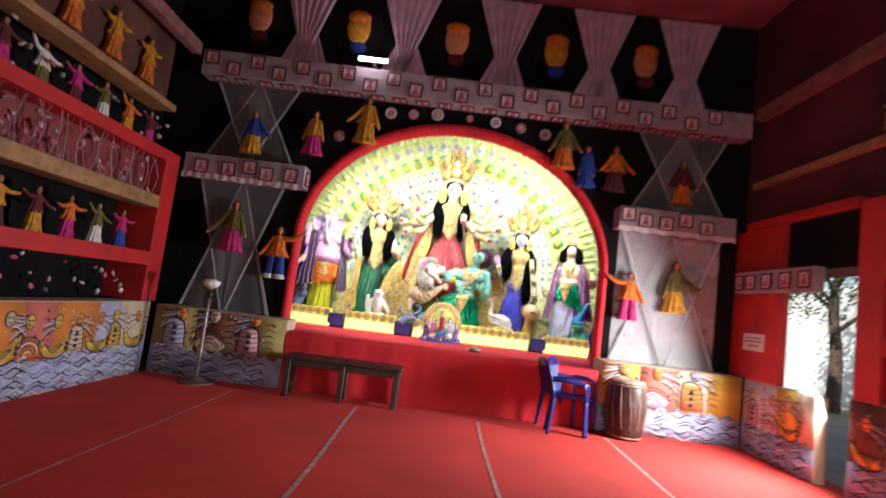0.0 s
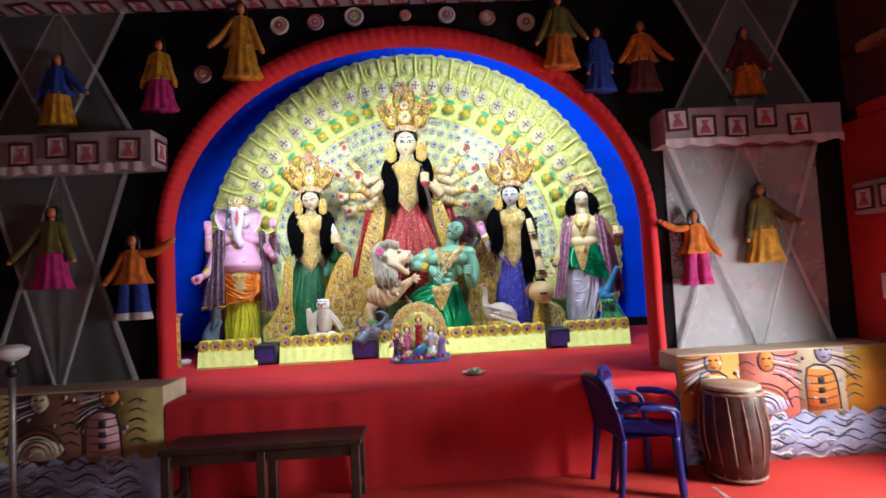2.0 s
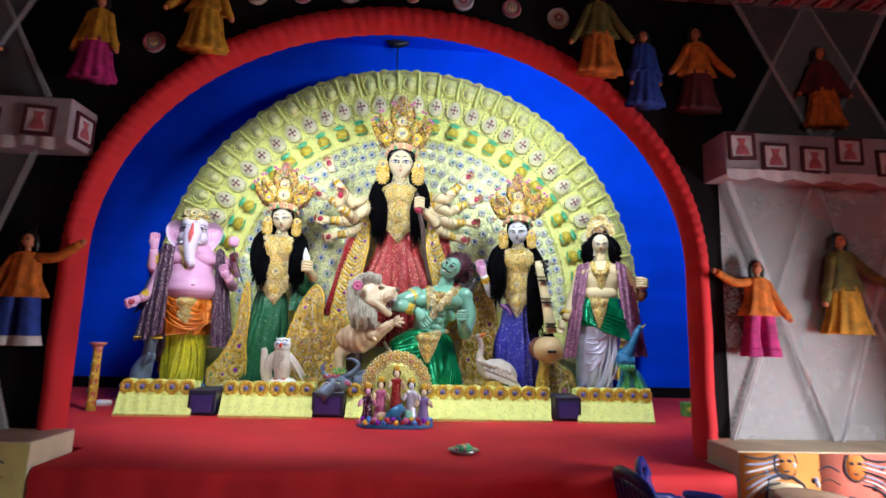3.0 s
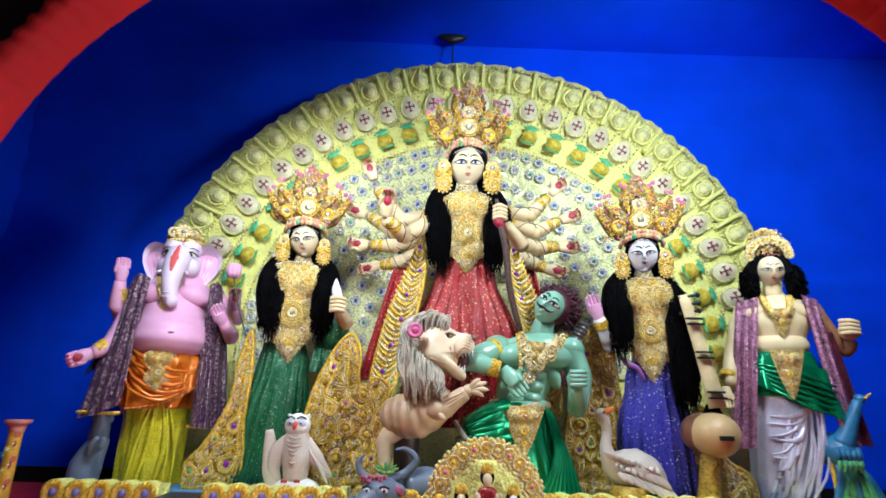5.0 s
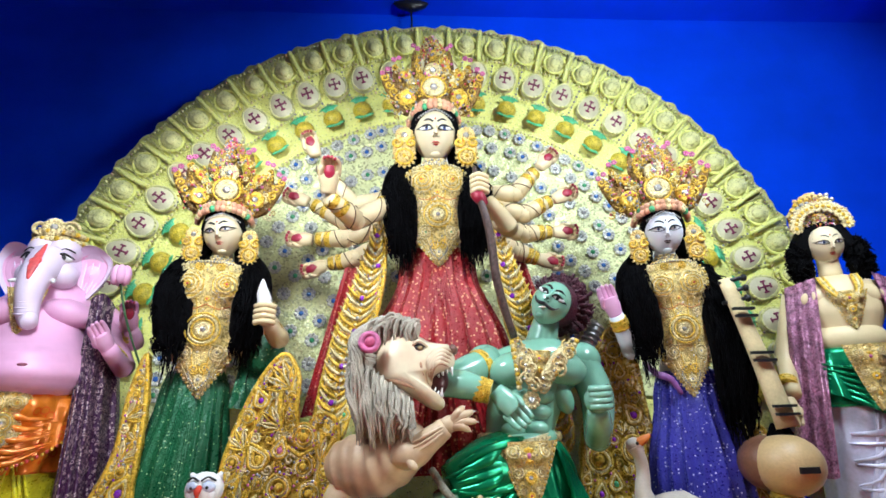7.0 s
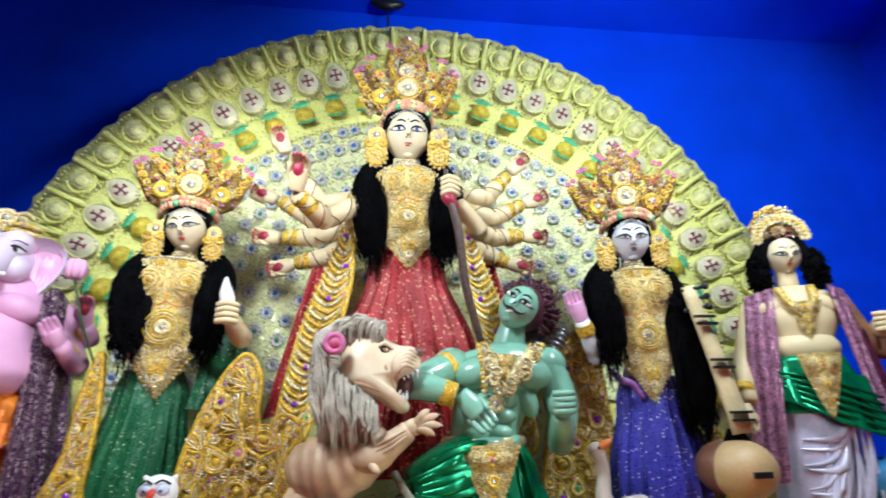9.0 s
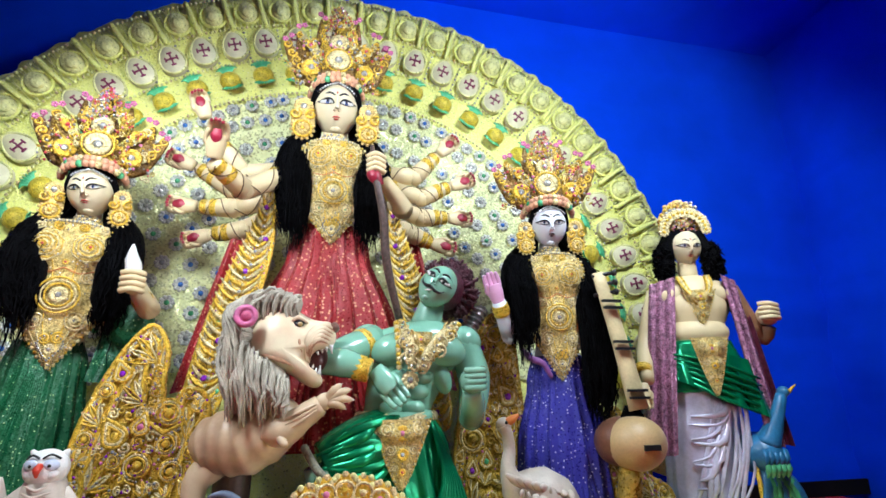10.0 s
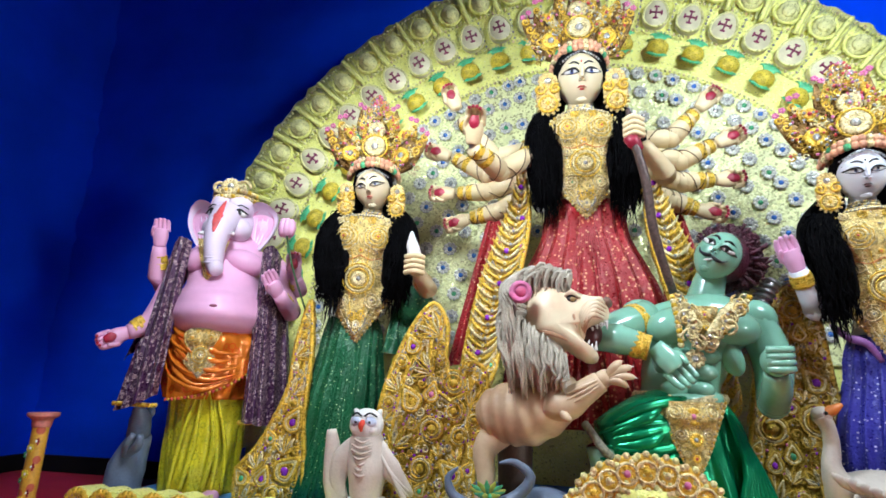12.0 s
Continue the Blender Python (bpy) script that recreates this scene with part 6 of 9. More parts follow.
        s.tube([(x0, y + b, z0), (x0 + w, y + b - 0.025, z0 - 0.06), (x0 * 0.4 + tip[0] * 0.6 - w, y + b - 0.02, (z0 + tip[1]) / 2 - 0.02), (tip[0] + rng.uniform(-0.012, 0.02), y + b * 0.8 - 0.02, tip[1] + rng.uniform(-0.03, 0.05))], [0.005, 0.007, 0.006, 0.0015], MANE, seg=5, steps=2)
    return statue(s, "lion_statue", "tan lion statue with a grey mane biting the green figure's arm")


lion_figure()


def swan_figure():
    s = Sculpt()
    y = 9.22
    # body that runs on into the neck
    s.tube([(1.78, y + 0.05, 1.02), (1.70, y + 0.05, 1.05), (1.60, y + 0.04, 1.075), (1.50, y + 0.02, 1.10), (1.445, y - 0.01, 1.145), (1.425, y - 0.02, 1.21), (1.435, y - 0.02, 1.28), (1.425, y - 0.03, 1.345), (1.405, y - 0.03, 1.385)], [0.03, 0.10, 0.125, 0.095, 0.05, 0.033, 0.027, 0.026, 0.032], SWAN, seg=20)
    s.ball((1.41, y - 0.03, 1.388), (0.036, 0.032, 0.032), SWAN, fine=2)
    s.tube([(1.42, y - 0.04, 1.395), (1.45, y - 0.045, 1.412), (1.475, y - 0.05, 1.43)], [0.022, 0.018, 0.006], ORANGE_PAINT, seg=8)
    s.ball((1.412, y - 0.06, 1.396), 0.008, INK, fine=0)
    # the near wing: rows of overlapping feathers
    for row in range(3):
        for i in range(9):
            t = i / 8
            a = Vector((1.47 + 0.22 * t, y - 0.075 + 0.02 * t, 1.135 - 0.03 * t - 0.03 * row))
            d = Vector((-0.085 + 0.06 * row + 0.10 * t, -0.02, 0.055 - 0.05 * row - 0.09 * t))
            s.tube([a, a + d * 0.55, a + d], [0.014, 0.02, 0.006], SWAN, seg=7, steps=2, squash=0.4)
    s.tube([(1.55, y, 1.0), (1.55, y, 0.86)], [0.1, 0.12], GOLD_DARK, seg=14)
    return statue(s, "swan_statue", "small cream swan statue with an orange beak")


swan_figure()


def owl_figure():
    s = Sculpt()
    x, y = -0.37, 9.22
    fur = mat("owl_shading_paint", (0.62, 0.50, 0.42), 0.5, vary=0.15, scale=14)
    s.loft([(x, y, 1.26, 0.05, 0.05), (x, y, 1.2, 0.075, 0.065), (x + 0.01, y, 1.1, 0.085, 0.08), (x + 0.01, y, 1.0, 0.07, 0.07), (x + 0.01, y, 0.95, 0.04, 0.05)], SWAN, seg=20)
    s.ball((x, y - 0.015, 1.275), (0.075, 0.062, 0.068), WHITE_PAINT, fine=2)
    for q in (-1, 1):
        s.ball((x + q * 0.034, y - 0.066, 1.290), (0.026, 0.012, 0.020), mat("pale_blue_paint", (0.55, 0.62, 0.78), 0.5), (0, q * 18, q * 20))
        s.ball((x + q * 0.030, y - 0.076, 1.288), (0.008, 0.006, 0.007), INK, fine=0)
        s.tube([(x + q * 0.045, y, 1.315), (x + q * 0.06, y - 0.01, 1.338)], [0.02, 0.006], WHITE_PAINT, seg=7)
        s.tube([(x + q * 0.005, y - 0.072, 1.312), (x + q * 0.03, y - 0.068, 1.325), (x + q * 0.055, y - 0.05, 1.31)], 0.004, INK, seg=5)
        s.ball((x + q * 0.03, y - 0.05, 1.26), (0.03, 0.02, 0.025), WHITE_PAINT)
    s.tube([(x, y - 0.07, 1.288), (x, y - 0.092, 1.275), (x, y - 0.088, 1.25)], [0.012, 0.014, 0.004], mat("red_beak", (0.7, 0.06, 0.03), 0.35), seg=7)
    # one wing lifted, the other trailing
    s.tube([(x - 0.04, y, 1.20), (x - 0.10, y, 1.13), (x - 0.12, y, 1.04), (x - 0.09, y, 0.97)], [0.035, 0.05, 0.04, 0.02], SWAN, seg=12, squash=0.4)
    s.tube([(x - 0.11, y + 0.01, 0.94), (x - 0.14, y + 0.01, 1.04), (x - 0.155, y + 0.02, 1.14), (x - 0.172, y + 0.02, 1.245)], [0.05, 0.05, 0.042, 0.022], SWAN, seg=12, squash=0.4)
    s.tube([(x + 0.05, y, 1.19), (x + 0.12, y - 0.02, 1.1), (x + 0.21, y, 1.0)], [0.035, 0.045, 0.012], SWAN, seg=12, squash=0.35)
    for i in range(4):
        s.tube([(x + 0.07 + 0.02 * i, y - 0.025, 1.16 - 0.03 * i), (x + 0.13 + 0.015 * i, y - 0.035, 1.08 - 0.025 * i), (x + 0.2, y - 0.02, 1.02 - 0.02 * i)], [0.006, 0.01, 0.003], SWAN, seg=5)
    for i in range(7):
        z = 1.22 - 0.022 * i
        w = 0.035 + 0.012 * math.sin(i)
        s.tube([(x - w, y - 0.066, z), (x + 0.004 * (-1) ** i, y - 0.082, z - 0.014), (x + w, y - 0.066, z)], [0.003, 0.007, 0.003], fur, seg=5)
    for q in (-1, 1):
        for k in range(3):
            s.ball((x + 0.01 + q * 0.035 + (k - 1) * 0.012, y - 0.1, 0.985), (0.006, 0.018, 0.01), MATS["red_beak"], fine=0)
    s.ball((x + 0.02, y, 0.92), (0.14, 0.1, 0.075), WHITE_PAINT, fine=2)
    s.ball((x - 0.06, y - 0.02, 0.9), (0.1, 0.1, 0.06), SWAN, fine=2)
    return statue(s, "owl_statue", "small white owl statue with a red beak and one wing raised")


owl_figure()


def mouse_figure():
    s = Sculpt()
    x, y = -1.66, 9.42
    s.tube([(x - 0.03, y, 0.87), (x - 0.02, y, 1.0), (x + 0.05, y - 0.02, 1.16)], [0.085, 0.09, 0.05], GREY_BLUE, seg=14)
    s.tube([(x + 0.04, y - 0.03, 1.16), (x + 0.06, y - 0.06, 1.24), (x + 0.07, y - 0.1, 1.30)], [0.055, 0.05, 0.012], GREY_BLUE, seg=12)
    for q in (-1, 1):
        s.ball((x + 0.04 + q * 0.04, y - 0.02, 1.27), (0.028, 0.012, 0.03), GREY_BLUE)
        s.tube([(x + 0.03, y - 0.07, 1.08), (x + 0.09 + q * 0.03, y - 0.12, 1.12), (x + 0.12 + q * 0.02, y - 0.14, 1.17)], [0.03, 0.022, 0.014], GREY_BLUE, seg=8)
        s.ball((x + q * 0.07, y - 0.08, 0.88), (0.05, 0.09, 0.035), GREY_BLUE)
    s.tube([(x - 0.1, y + 0.04, 0.9), (x - 0.2, y + 0.02, 0.87), (x - 0.14, y - 0.1, 0.865)], [0.02, 0.014, 0.006], GREY_BLUE, seg=7)
    return statue(s, "mouse_statue", "grey-blue mouse statue sitting up on its hind legs")


mouse_figure()


def buffalo_figure():
    s = Sculpt()
    x, y = 0.13, 9.10
    # severed body behind, head in front
    s.tube([(x + 0.42, y + 0.14, 0.93), (x + 0.25, y + 0.1, 0.97), (x + 0.14, y + 0.04, 0.96)], [0.09, 0.105, 0.08], GREY_BLUE, seg=16)
    s.ball((x + 0.02, y - 0.06, 0.95), (0.11, 0.1, 0.085), GREY_BLUE, fine=2)
    s.tube([(x, y - 0.08, 0.95), (x - 0.06, y - 0.14, 0.90), (x - 0.09, y - 0.18, 0.87)], [0.075, 0.06, 0.05], GREY_BLUE, seg=14)
    s.tube([(x + 0.06, y - 0.02, 1.01), (x + 0.15, y, 1.05), (x + 0.2, y, 1.12), (x + 0.14, y, 1.17), (x + 0.08, y - 0.01, 1.165)], [0.026, 0.024, 0.02, 0.014, 0.004], GREY_BLUE, seg=10)
    s.tube([(x - 0.04, y - 0.02, 1.01), (x - 0.1, y, 1.04), (x - 0.12, y, 1.1), (x - 0.08, y, 1.14)], [0.024, 0.02, 0.014, 0.004], GREY_BLUE, seg=10)
    s.ball((x + 0.12, y - 0.1, 0.975), (0.045, 0.016, 0.028), GREY_BLUE, (0, 35, 0))
    s.ball((x + 0.12, y - 0.114, 0.975), (0.032, 0.008, 0.018), JEWEL_PINK, (0, 35, 0))
    for q in (-1, 1):
        s.ball((x + q * 0.045, y - 0.15, 0.975), (0.02, 0.01, 0.012), WHITE_PAINT, (0, 15, 0))
        s.ball((x + q * 0.045, y - 0.158, 0.975), 0.008, INK, fine=0)
        s.tube([(x + q * 0.02, y - 0.15, 0.99), (x + q * 0.045, y - 0.155, 0.997), (x + q * 0.07, y - 0.14, 0.985)], 0.005, INK, seg=5)
    leaf = mat("leaf_yellow", (0.45, 0.55, 0.08), 0.6, vary=0.2, scale=20)
    for i in range(12):
        a = i * 0.55
        p = Vector((x + 0.04, y - 0.03, 1.05))
        d = Vector((math.cos(a) * 0.9, -0.2, 0.35 + 0.4 * math.sin(a)))
        s.tube([p, p + d * 0.035, p + d * 0.075], [0.006, 0.014, 0.002], (leaf, JEWEL_GREEN)[i % 2], seg=6, squash=0.5)
    for i in range(14):
        s.ball((x - 0.08 + 0.02 * (i % 7), y - 0.1 - 0.01 * (i % 3), 1.015 + 0.018 * (i // 7)), 0.011, (JEWEL_PINK, LIPS)[i % 2], fine=0)
    return statue(s, "buffalo_statue", "grey-blue buffalo statue with a curved horn lying below the lion")


buffalo_figure()


def peacock_figure():
    s = Sculpt()
    x, y = 2.82, 9.2
    s.ball((x - 0.03, y + 0.05, 1.22), (0.1, 0.14, 0.1), PEACOCK, (0, 25, 0), fine=2)
    s.tube([(x - 0.02, y - 0.02, 1.26), (x + 0.03, y - 0.05, 1.38), (x + 0.09, y - 0.05, 1.5)], [0.065, 0.036, 0.026], PEACOCK, seg=12)
    s.ball((x + 0.1, y - 0.055, 1.515), (0.03, 0.032, 0.028), PEACOCK)
    s.tube([(x + 0.11, y - 0.08, 1.515), (x + 0.14, y - 0.1, 1.55)], [0.012, 0.003], GOLD, seg=6)
    for i in range(13):
        t = i / 12
        s.tube([(x - 0.04, y + 0.04, 1.20), (x - 0.06 + 0.14 * t, y - 0.03, 1.08), (x - 0.14 + 0.34 * t, y - 0.02 + 0.03 * (i % 2), 0.88 + 0.05 * math.sin(math.pi * t))], [0.03, 0.032, 0.014], (PEACOCK, JEWEL_GREEN, JEWEL_GREEN)[i % 3], seg=7, squash=0.5)
    for i in range(10):
        # short overlapping feathers over the shoulder
        a = Vector((x - 0.09 + 0.03 * (i % 5), y - 0.07, 1.24 - 0.05 * (i // 5)))
        s.tube([a, a + Vector((-0.012, -0.02, -0.035)), a + Vector((-0.02, -0.012, -0.075))], [0.014, 0.02, 0.005], (PEACOCK, JEWEL_GREEN)[i // 5], seg=6, steps=2, squash=0.5)
    for q in (-1, 1):
        s.tube([(x - 0.05 + q * 0.04, y, 1.18), (x - 0.05 + q * 0.04, y - 0.02, 0.86)], 0.012, GOLD, seg=7)
    return statue(s, "peacock_statue", "small blue and green peacock statue")


peacock_figure()


def veena():
    ob = empty("string_instrument", pose(0, 0, 0), "wooden string instrument with a round gourd body", "instrument")
    s = Sculpt()
    s.ball((2.06, 9.18, 1.29), (0.145, 0.13, 0.125), GOURD, fine=2)
    s.done("gourd", ob)
    s = Sculpt()
    s.ball((2.02, 9.24, 1.295), (0.13, 0.12, 0.115), mat("gourd_dark", (0.22, 0.09, 0.05), 0.4, vary=0.2, scale=9), fine=2)
    s.tube([(2.07, 9.2, 1.38), (2.07, 9.2, 1.46)], [0.07, 0.03], BLACK_HAIR, seg=14)
    s.tube([(2.03, 9.2, 1.19), (2.0, 9.22, 0.86)], [0.05, 0.07], GOLD_DARK, seg=10)
    s.done("back_shell", ob)
    s = Sculpt()
    s.tube([(2.085, 9.16, 1.44), (2.04, 9.19, 1.76), (1.975, 9.22, 2.12)], [0.055, 0.045, 0.036], mat("pale_wood", (0.72, 0.58, 0.32), 0.45, vary=0.12, scale=9), seg=12, squash=0.5)
    s.done("neck", ob)
    for t in (0.08, 0.13, 0.42, 0.47, 0.72, 0.77):
        x, z = 2.085 - 0.11 * t, 1.44 + 0.68 * t
        boxed("fret", (x - 0.05, x + 0.05, 9.115 + 0.05 * t, 9.135 + 0.05 * t, z - 0.006, z + 0.006), INK, ob)
    for i in range(3):
        s = Sculpt()
        s.tube([(1.94 + 0.03 * (i % 2), 9.22, 2.0 + 0.05 * i), (2.05, 9.2, 2.02 + 0.05 * i)], 0.01, INK, seg=6)
        s.ball((2.055, 9.2, 2.02 + 0.05 * i), 0.018, INK, fine=0)
        s.done("peg", ob)
    boxed("sound_hole", (2.02, 2.10, 9.045, 9.062, 1.265, 1.29), INK, ob)


veena()


# ---- fan-shaped backing, plinth and gold panels ----
FAN = mat("yellow_lace", (0.90, 0.90, 0.27), 0.5, glint=0.04, glint_scale=120, vary=0.06, scale=14, fine=80, bump=0.6, spots=0.2, spot_colour=(0.90, 0.88, 0.50), spot_scale=70)
FAN_PALE = mat("pale_lace", (0.86, 0.83, 0.36), 0.5, glint=0.05, glint_scale=160, vary=0.16, scale=20, fine=90, bump=0.5)
FRUIT = mat("fruit_yellow", (0.85, 0.66, 0.06), 0.4, glint=0.12, vary=0.2, scale=40, fine=120, bump=0.6)
LEAF = mat("leaf_foil", (0.10, 0.58, 0.26), 0.3, metal=0.15, vary=0.2, scale=30)
PLAQUE = mat("plaque_cream", (0.82, 0.76, 0.50), 0.5, vary=0.12, scale=12, jitter=0.12)
MARK = mat("maroon_mark", (0.28, 0.03, 0.10), 0.5, vary=0.15, scale=20)
STAR = mat("silver_flower", (0.84, 0.84, 0.74), 0.3, metal=0.15, glint=0.35, vary=0.2, scale=40)
FC, FR, FY = (0.68, 1.80), 2.755, 10.42


def shared(name, data, parent, m, label=""):
    ob = new(name, data)
    ob.parent = parent
    ob.matrix_basis = m
    if label:
        ob["label"] = label
    return ob


def fan_backing():
    ob = empty("fan_backdrop", pose(FC[0], FY, FC[1]), "yellow half-round lace backing board with rows of foil ornaments", "backdrop")
    # board with a scalloped rim, slightly dished towards its middle
    bm = bmesh.new()
    n, rings = 420, (0.0, 0.35, 0.6, 0.8, 0.9, 0.955, 1.0)
    a0, a1 = -0.34, math.pi + 0.34
    front = []
    for k, r in enumerate(rings):
        row = []
        for i in range(n + 1):
            a = a0 + (a1 - a0) * i / n
            q = FR * r * (1 + (0.006 * abs(math.sin(a * 44)) + 0.003 * math.sin(a * 131) if k >= 5 else 0))
            row.append(bm.verts.new((q * math.cos(a), 0.02 - 0.10 * r * r + (0.010 * math.sin(a * 88) if k >= 4 else 0), q * math.sin(a))))
        front.append(row)
    back = [bm.verts.new((v.co.x, v.co.y + 0.05, v.co.z)) for v in front[-1]]
    for a, b in zip(front, front[1:]):
        for i in range(n):
            bm.faces.new((a[i], a[i + 1], b[i + 1], b[i]))
    for i in range(n):
        bm.faces.new((front[-1][i], front[-1][i + 1], back[i + 1], back[i]))
    part("board", bm, FAN, ob, smooth=True)

    def at(r, a, out=0.0, turn=0.0):
        return Matrix.Translation((r * math.cos(a), -0.10 * (r / FR) ** 2 + 0.0 - out, r * math.sin(a))) @ Matrix.Rotation(math.pi / 2 - a + turn, 4, "Y")

    bm = bmesh.new()
    grid = [[bm.verts.new((r * math.cos(a), 0.0 - 0.10 * (r / FR) ** 2 - 0.008, r * math.sin(a))) for a in (-0.12 + (math.pi + 0.24) * i / 120 for i in range(121))] for r in (0.1, 0.7, 1.2, 1.6, 1.88)]
    for a, b in zip(grid, grid[1:]):
        for i in range(120):
            bm.faces.new((a[i], a[i + 1], b[i + 1], b[i]))
    part("inner_sheet", bm, mat("silver_green_lace", (0.84, 0.86, 0.42), 0.36, vary=0.08, scale=16, fine=70, bump=0.5, glint=0.24, glint_scale=80), ob, "silvery green glitter lace", smooth=True)
    # rim: moulded oval bosses
    s = Sculpt()
    s.ball((0, 0, 0), (0.055, 0.03, 0.07), FAN_PALE)
    s.ball((0, -0.02, -0.012), (0.035, 0.022, 0.04), FAN_PALE)
    s.ring((0, 0.005, 0), 0.07, 0.01, FAN, seg=14, side=5)
    s.tube([(0.085, -0.01, -0.12), (0.08, -0.02, 0.0), (0.085, -0.01, 0.11)], 0.014, FAN, seg=6)
    boss = s.done("rim_boss")
    for i in range(39):
        a = -0.22 + (math.pi + 0.44) * i / 38
        shared("rim_boss", boss.data, ob, at(2.585, a, 0.015) @ Matrix.Scale(1.25, 4))
    # ring of cream plaques, each with a dark mark
    s = Sculpt()
    pts = [(0.062 * math.cos(t) * (1 - 0.22 * math.sin(t)), 0.085 * math.sin(t)) for t in (2 * math.pi * i / 18 for i in range(18))]
    verts = [(x, -0.014, z) for x, z in pts] + [(x * 1.06, 0.02, z * 1.06) for x, z in pts]
    s.add(verts, [tuple(range(18))] + [(i, 18 + i, 18 + (i + 1) % 18, (i + 1) % 18) for i in range(18)], PLAQUE)
    s.tube([(x * 1.02, -0.012, z * 1.02) for x, z in pts] + [(pts[0][0] * 1.02, -0.012, pts[0][1] * 1.02)], 0.007, FAN_PALE, seg=5, steps=1)
    plaque = s.done("plaque")
    s = Sculpt()
    for d, o in (((1, 0), (0, 1)), ((0, 1), (1, 0))):
        s.tube([(-0.03 * d[0], -0.018, -0.036 * d[1]), (0.03 * d[0], -0.018, 0.036 * d[1])], 0.005, MARK, seg=5, steps=1)
        for q in (-1, 1):
            e = (q * 0.03 * d[0], q * 0.036 * d[1])
            s.tube([(e[0] - 0.013 * o[0], -0.018, e[1] - 0.013 * o[1]), (e[0] + 0.013 * o[0], -0.018, e[1] + 0.013 * o[1])], 0.005, MARK, seg=5, steps=1)
    mark = s.done("mark")
    for i in range(36):
        a = 1.337 + (0.1 * (i - 15) if i < 15 else 0.0966 * (i - 15) if i < 21 else 0.483 + 0.094 * (i - 20))
        p = shared("plaque", plaque.data, ob, at(2.33, a, 0.012, random.uniform(-0.08, 0.08)) @ Matrix.Scale(1.3, 4))
        shared("mark", mark.data, p, Matrix.Identity(4), "maroon painted mark")
    # ring of yellow fruits between green leaf fans
    s = Sculpt()
    s.ball((0, -0.02, 0), (0.062, 0.05, 0.056), FRUIT, fine=2)
    fruit = s.done("fruit")
    s = Sculpt()
    for q in (-1, 1):
        for i in range(7):
            t = (i - 3) / 3
            w = 1.1 if q > 0 else 0.72
            s.tube([(0.012 * t, -0.02, q * 0.04), (0.036 * t, -0.034, q * 0.07 * w), (0.062 * t, -0.03, q * (0.096 - 0.03 * t * t) * w)], [0.007, 0.012, 0.003], LEAF, seg=5, steps=2, squash=0.5)
    leaf = s.done("leaf_fan")
    for i in range(29):
        a = 1.424 + (0.1158 * (i - 13) if i < 13 else 0.106 * (i - 13) if i < 17 else 0.316 + 0.112 * (i - 16))
        p = shared("fruit", fruit.data, ob, at(2.05, a, 0.02) @ Matrix.Scale(1.16, 4))
        shared("leaf_fan", leaf.data, p, Matrix.Identity(4), "green foil leaves")
    # rows of small silver flowers with blue or green stones
    flowers = []
    for stone in (JEWEL_BLUE, GLITTER, JEWEL_GREEN):
        s = Sculpt()
        s.rosette((0, -0.008, 0), 0.042, STAR, stone, 9)
        flowers.append(s.done("silver_flower"))
    k = 0
    for r, gap in ((1.84, 0.115), (1.72, 0.12), (1.54, 0.12), (1.38, 0.13), (1.22, 0.13), (1.06, 0.14), (0.9, 0.14), (0.74, 0.15)):
        n = int(r * (math.pi + 0.1) / gap)
        for i in range(n + 1):
            a = -0.05 + (math.pi + 0.1) * (i + (0.5 if k % 2 else 0)) / n
            shared("silver_flower", flowers[(i * 7 + k) % 5 % 3].data, ob, at(r + random.uniform(-0.015, 0.015), a + random.uniform(-0.01, 0.01), 0.018) @ Matrix.Scale(1.15, 4))
        k += 1
    # beaded lines between the rows
    for r in (2.71, 2.465, 2.19, 1.91):
        s = Sculpt()
        n = int(r * 3.7 / 0.032)
        for i in range(n):
            a = -0.25 + (math.pi + 0.5) * i / (n - 1)
            s.ball((r * math.cos(a), -0.105 * (r / FR) ** 2 - 0.012, r * math.sin(a)), 0.011, FAN_PALE if i % 3 else GOLD_PALE, fine=0)
        s.done("bead_line", ob)["kind"] = "stuff"
    s = Sculpt()
    for i in range(36):
        a = 1.287 + 0.0985 * (i - 15)
        for k in range(9):
            r = 2.22 + 0.026 * k
            s.ball((r * math.cos(a), -0.10 * (r / FR) ** 2 - 0.012, r * math.sin(a)), 0.0095, FAN_PALE if k % 2 else GLITTER, fine=0)
    s.done("pearl_strings", ob)["kind"] = "stuff"
    s = Sculpt()
    for i in range(230):
        a = -0.24 + (math.pi + 0.48) * i / 229
        for sg in (-1, 1):
            s.tube([(r * math.cos(a + sg * 0.05 * (r - 2.48)), -0.10 * (r / FR) ** 2 - 0.004, r * math.sin(a + sg * 0.05 * (r - 2.48))) for r in (2.48, 2.58, 2.735)], 0.0035, FAN_PALE, seg=4, steps=1)
    s.done("rim_net", ob)["kind"] = "stuff"
    boxed("lower_board", (-2.3, 2.3, 0.03, 0.06, 0.86 - FC[1], 0.0), FAN, ob)
    for o in (boss, plaque, mark, fruit, leaf, *flowers):
        bpy.data.objects.remove(o)
    # the feet that carry it on the plinth
    for x in (-1.9, 0, 1.9):
        boxed("support", (x - 0.06, x + 0.06, 0.05, 0.12, 0.82 - FC[1], 0.4), DARK_WOOD, ob)


fan_backing()


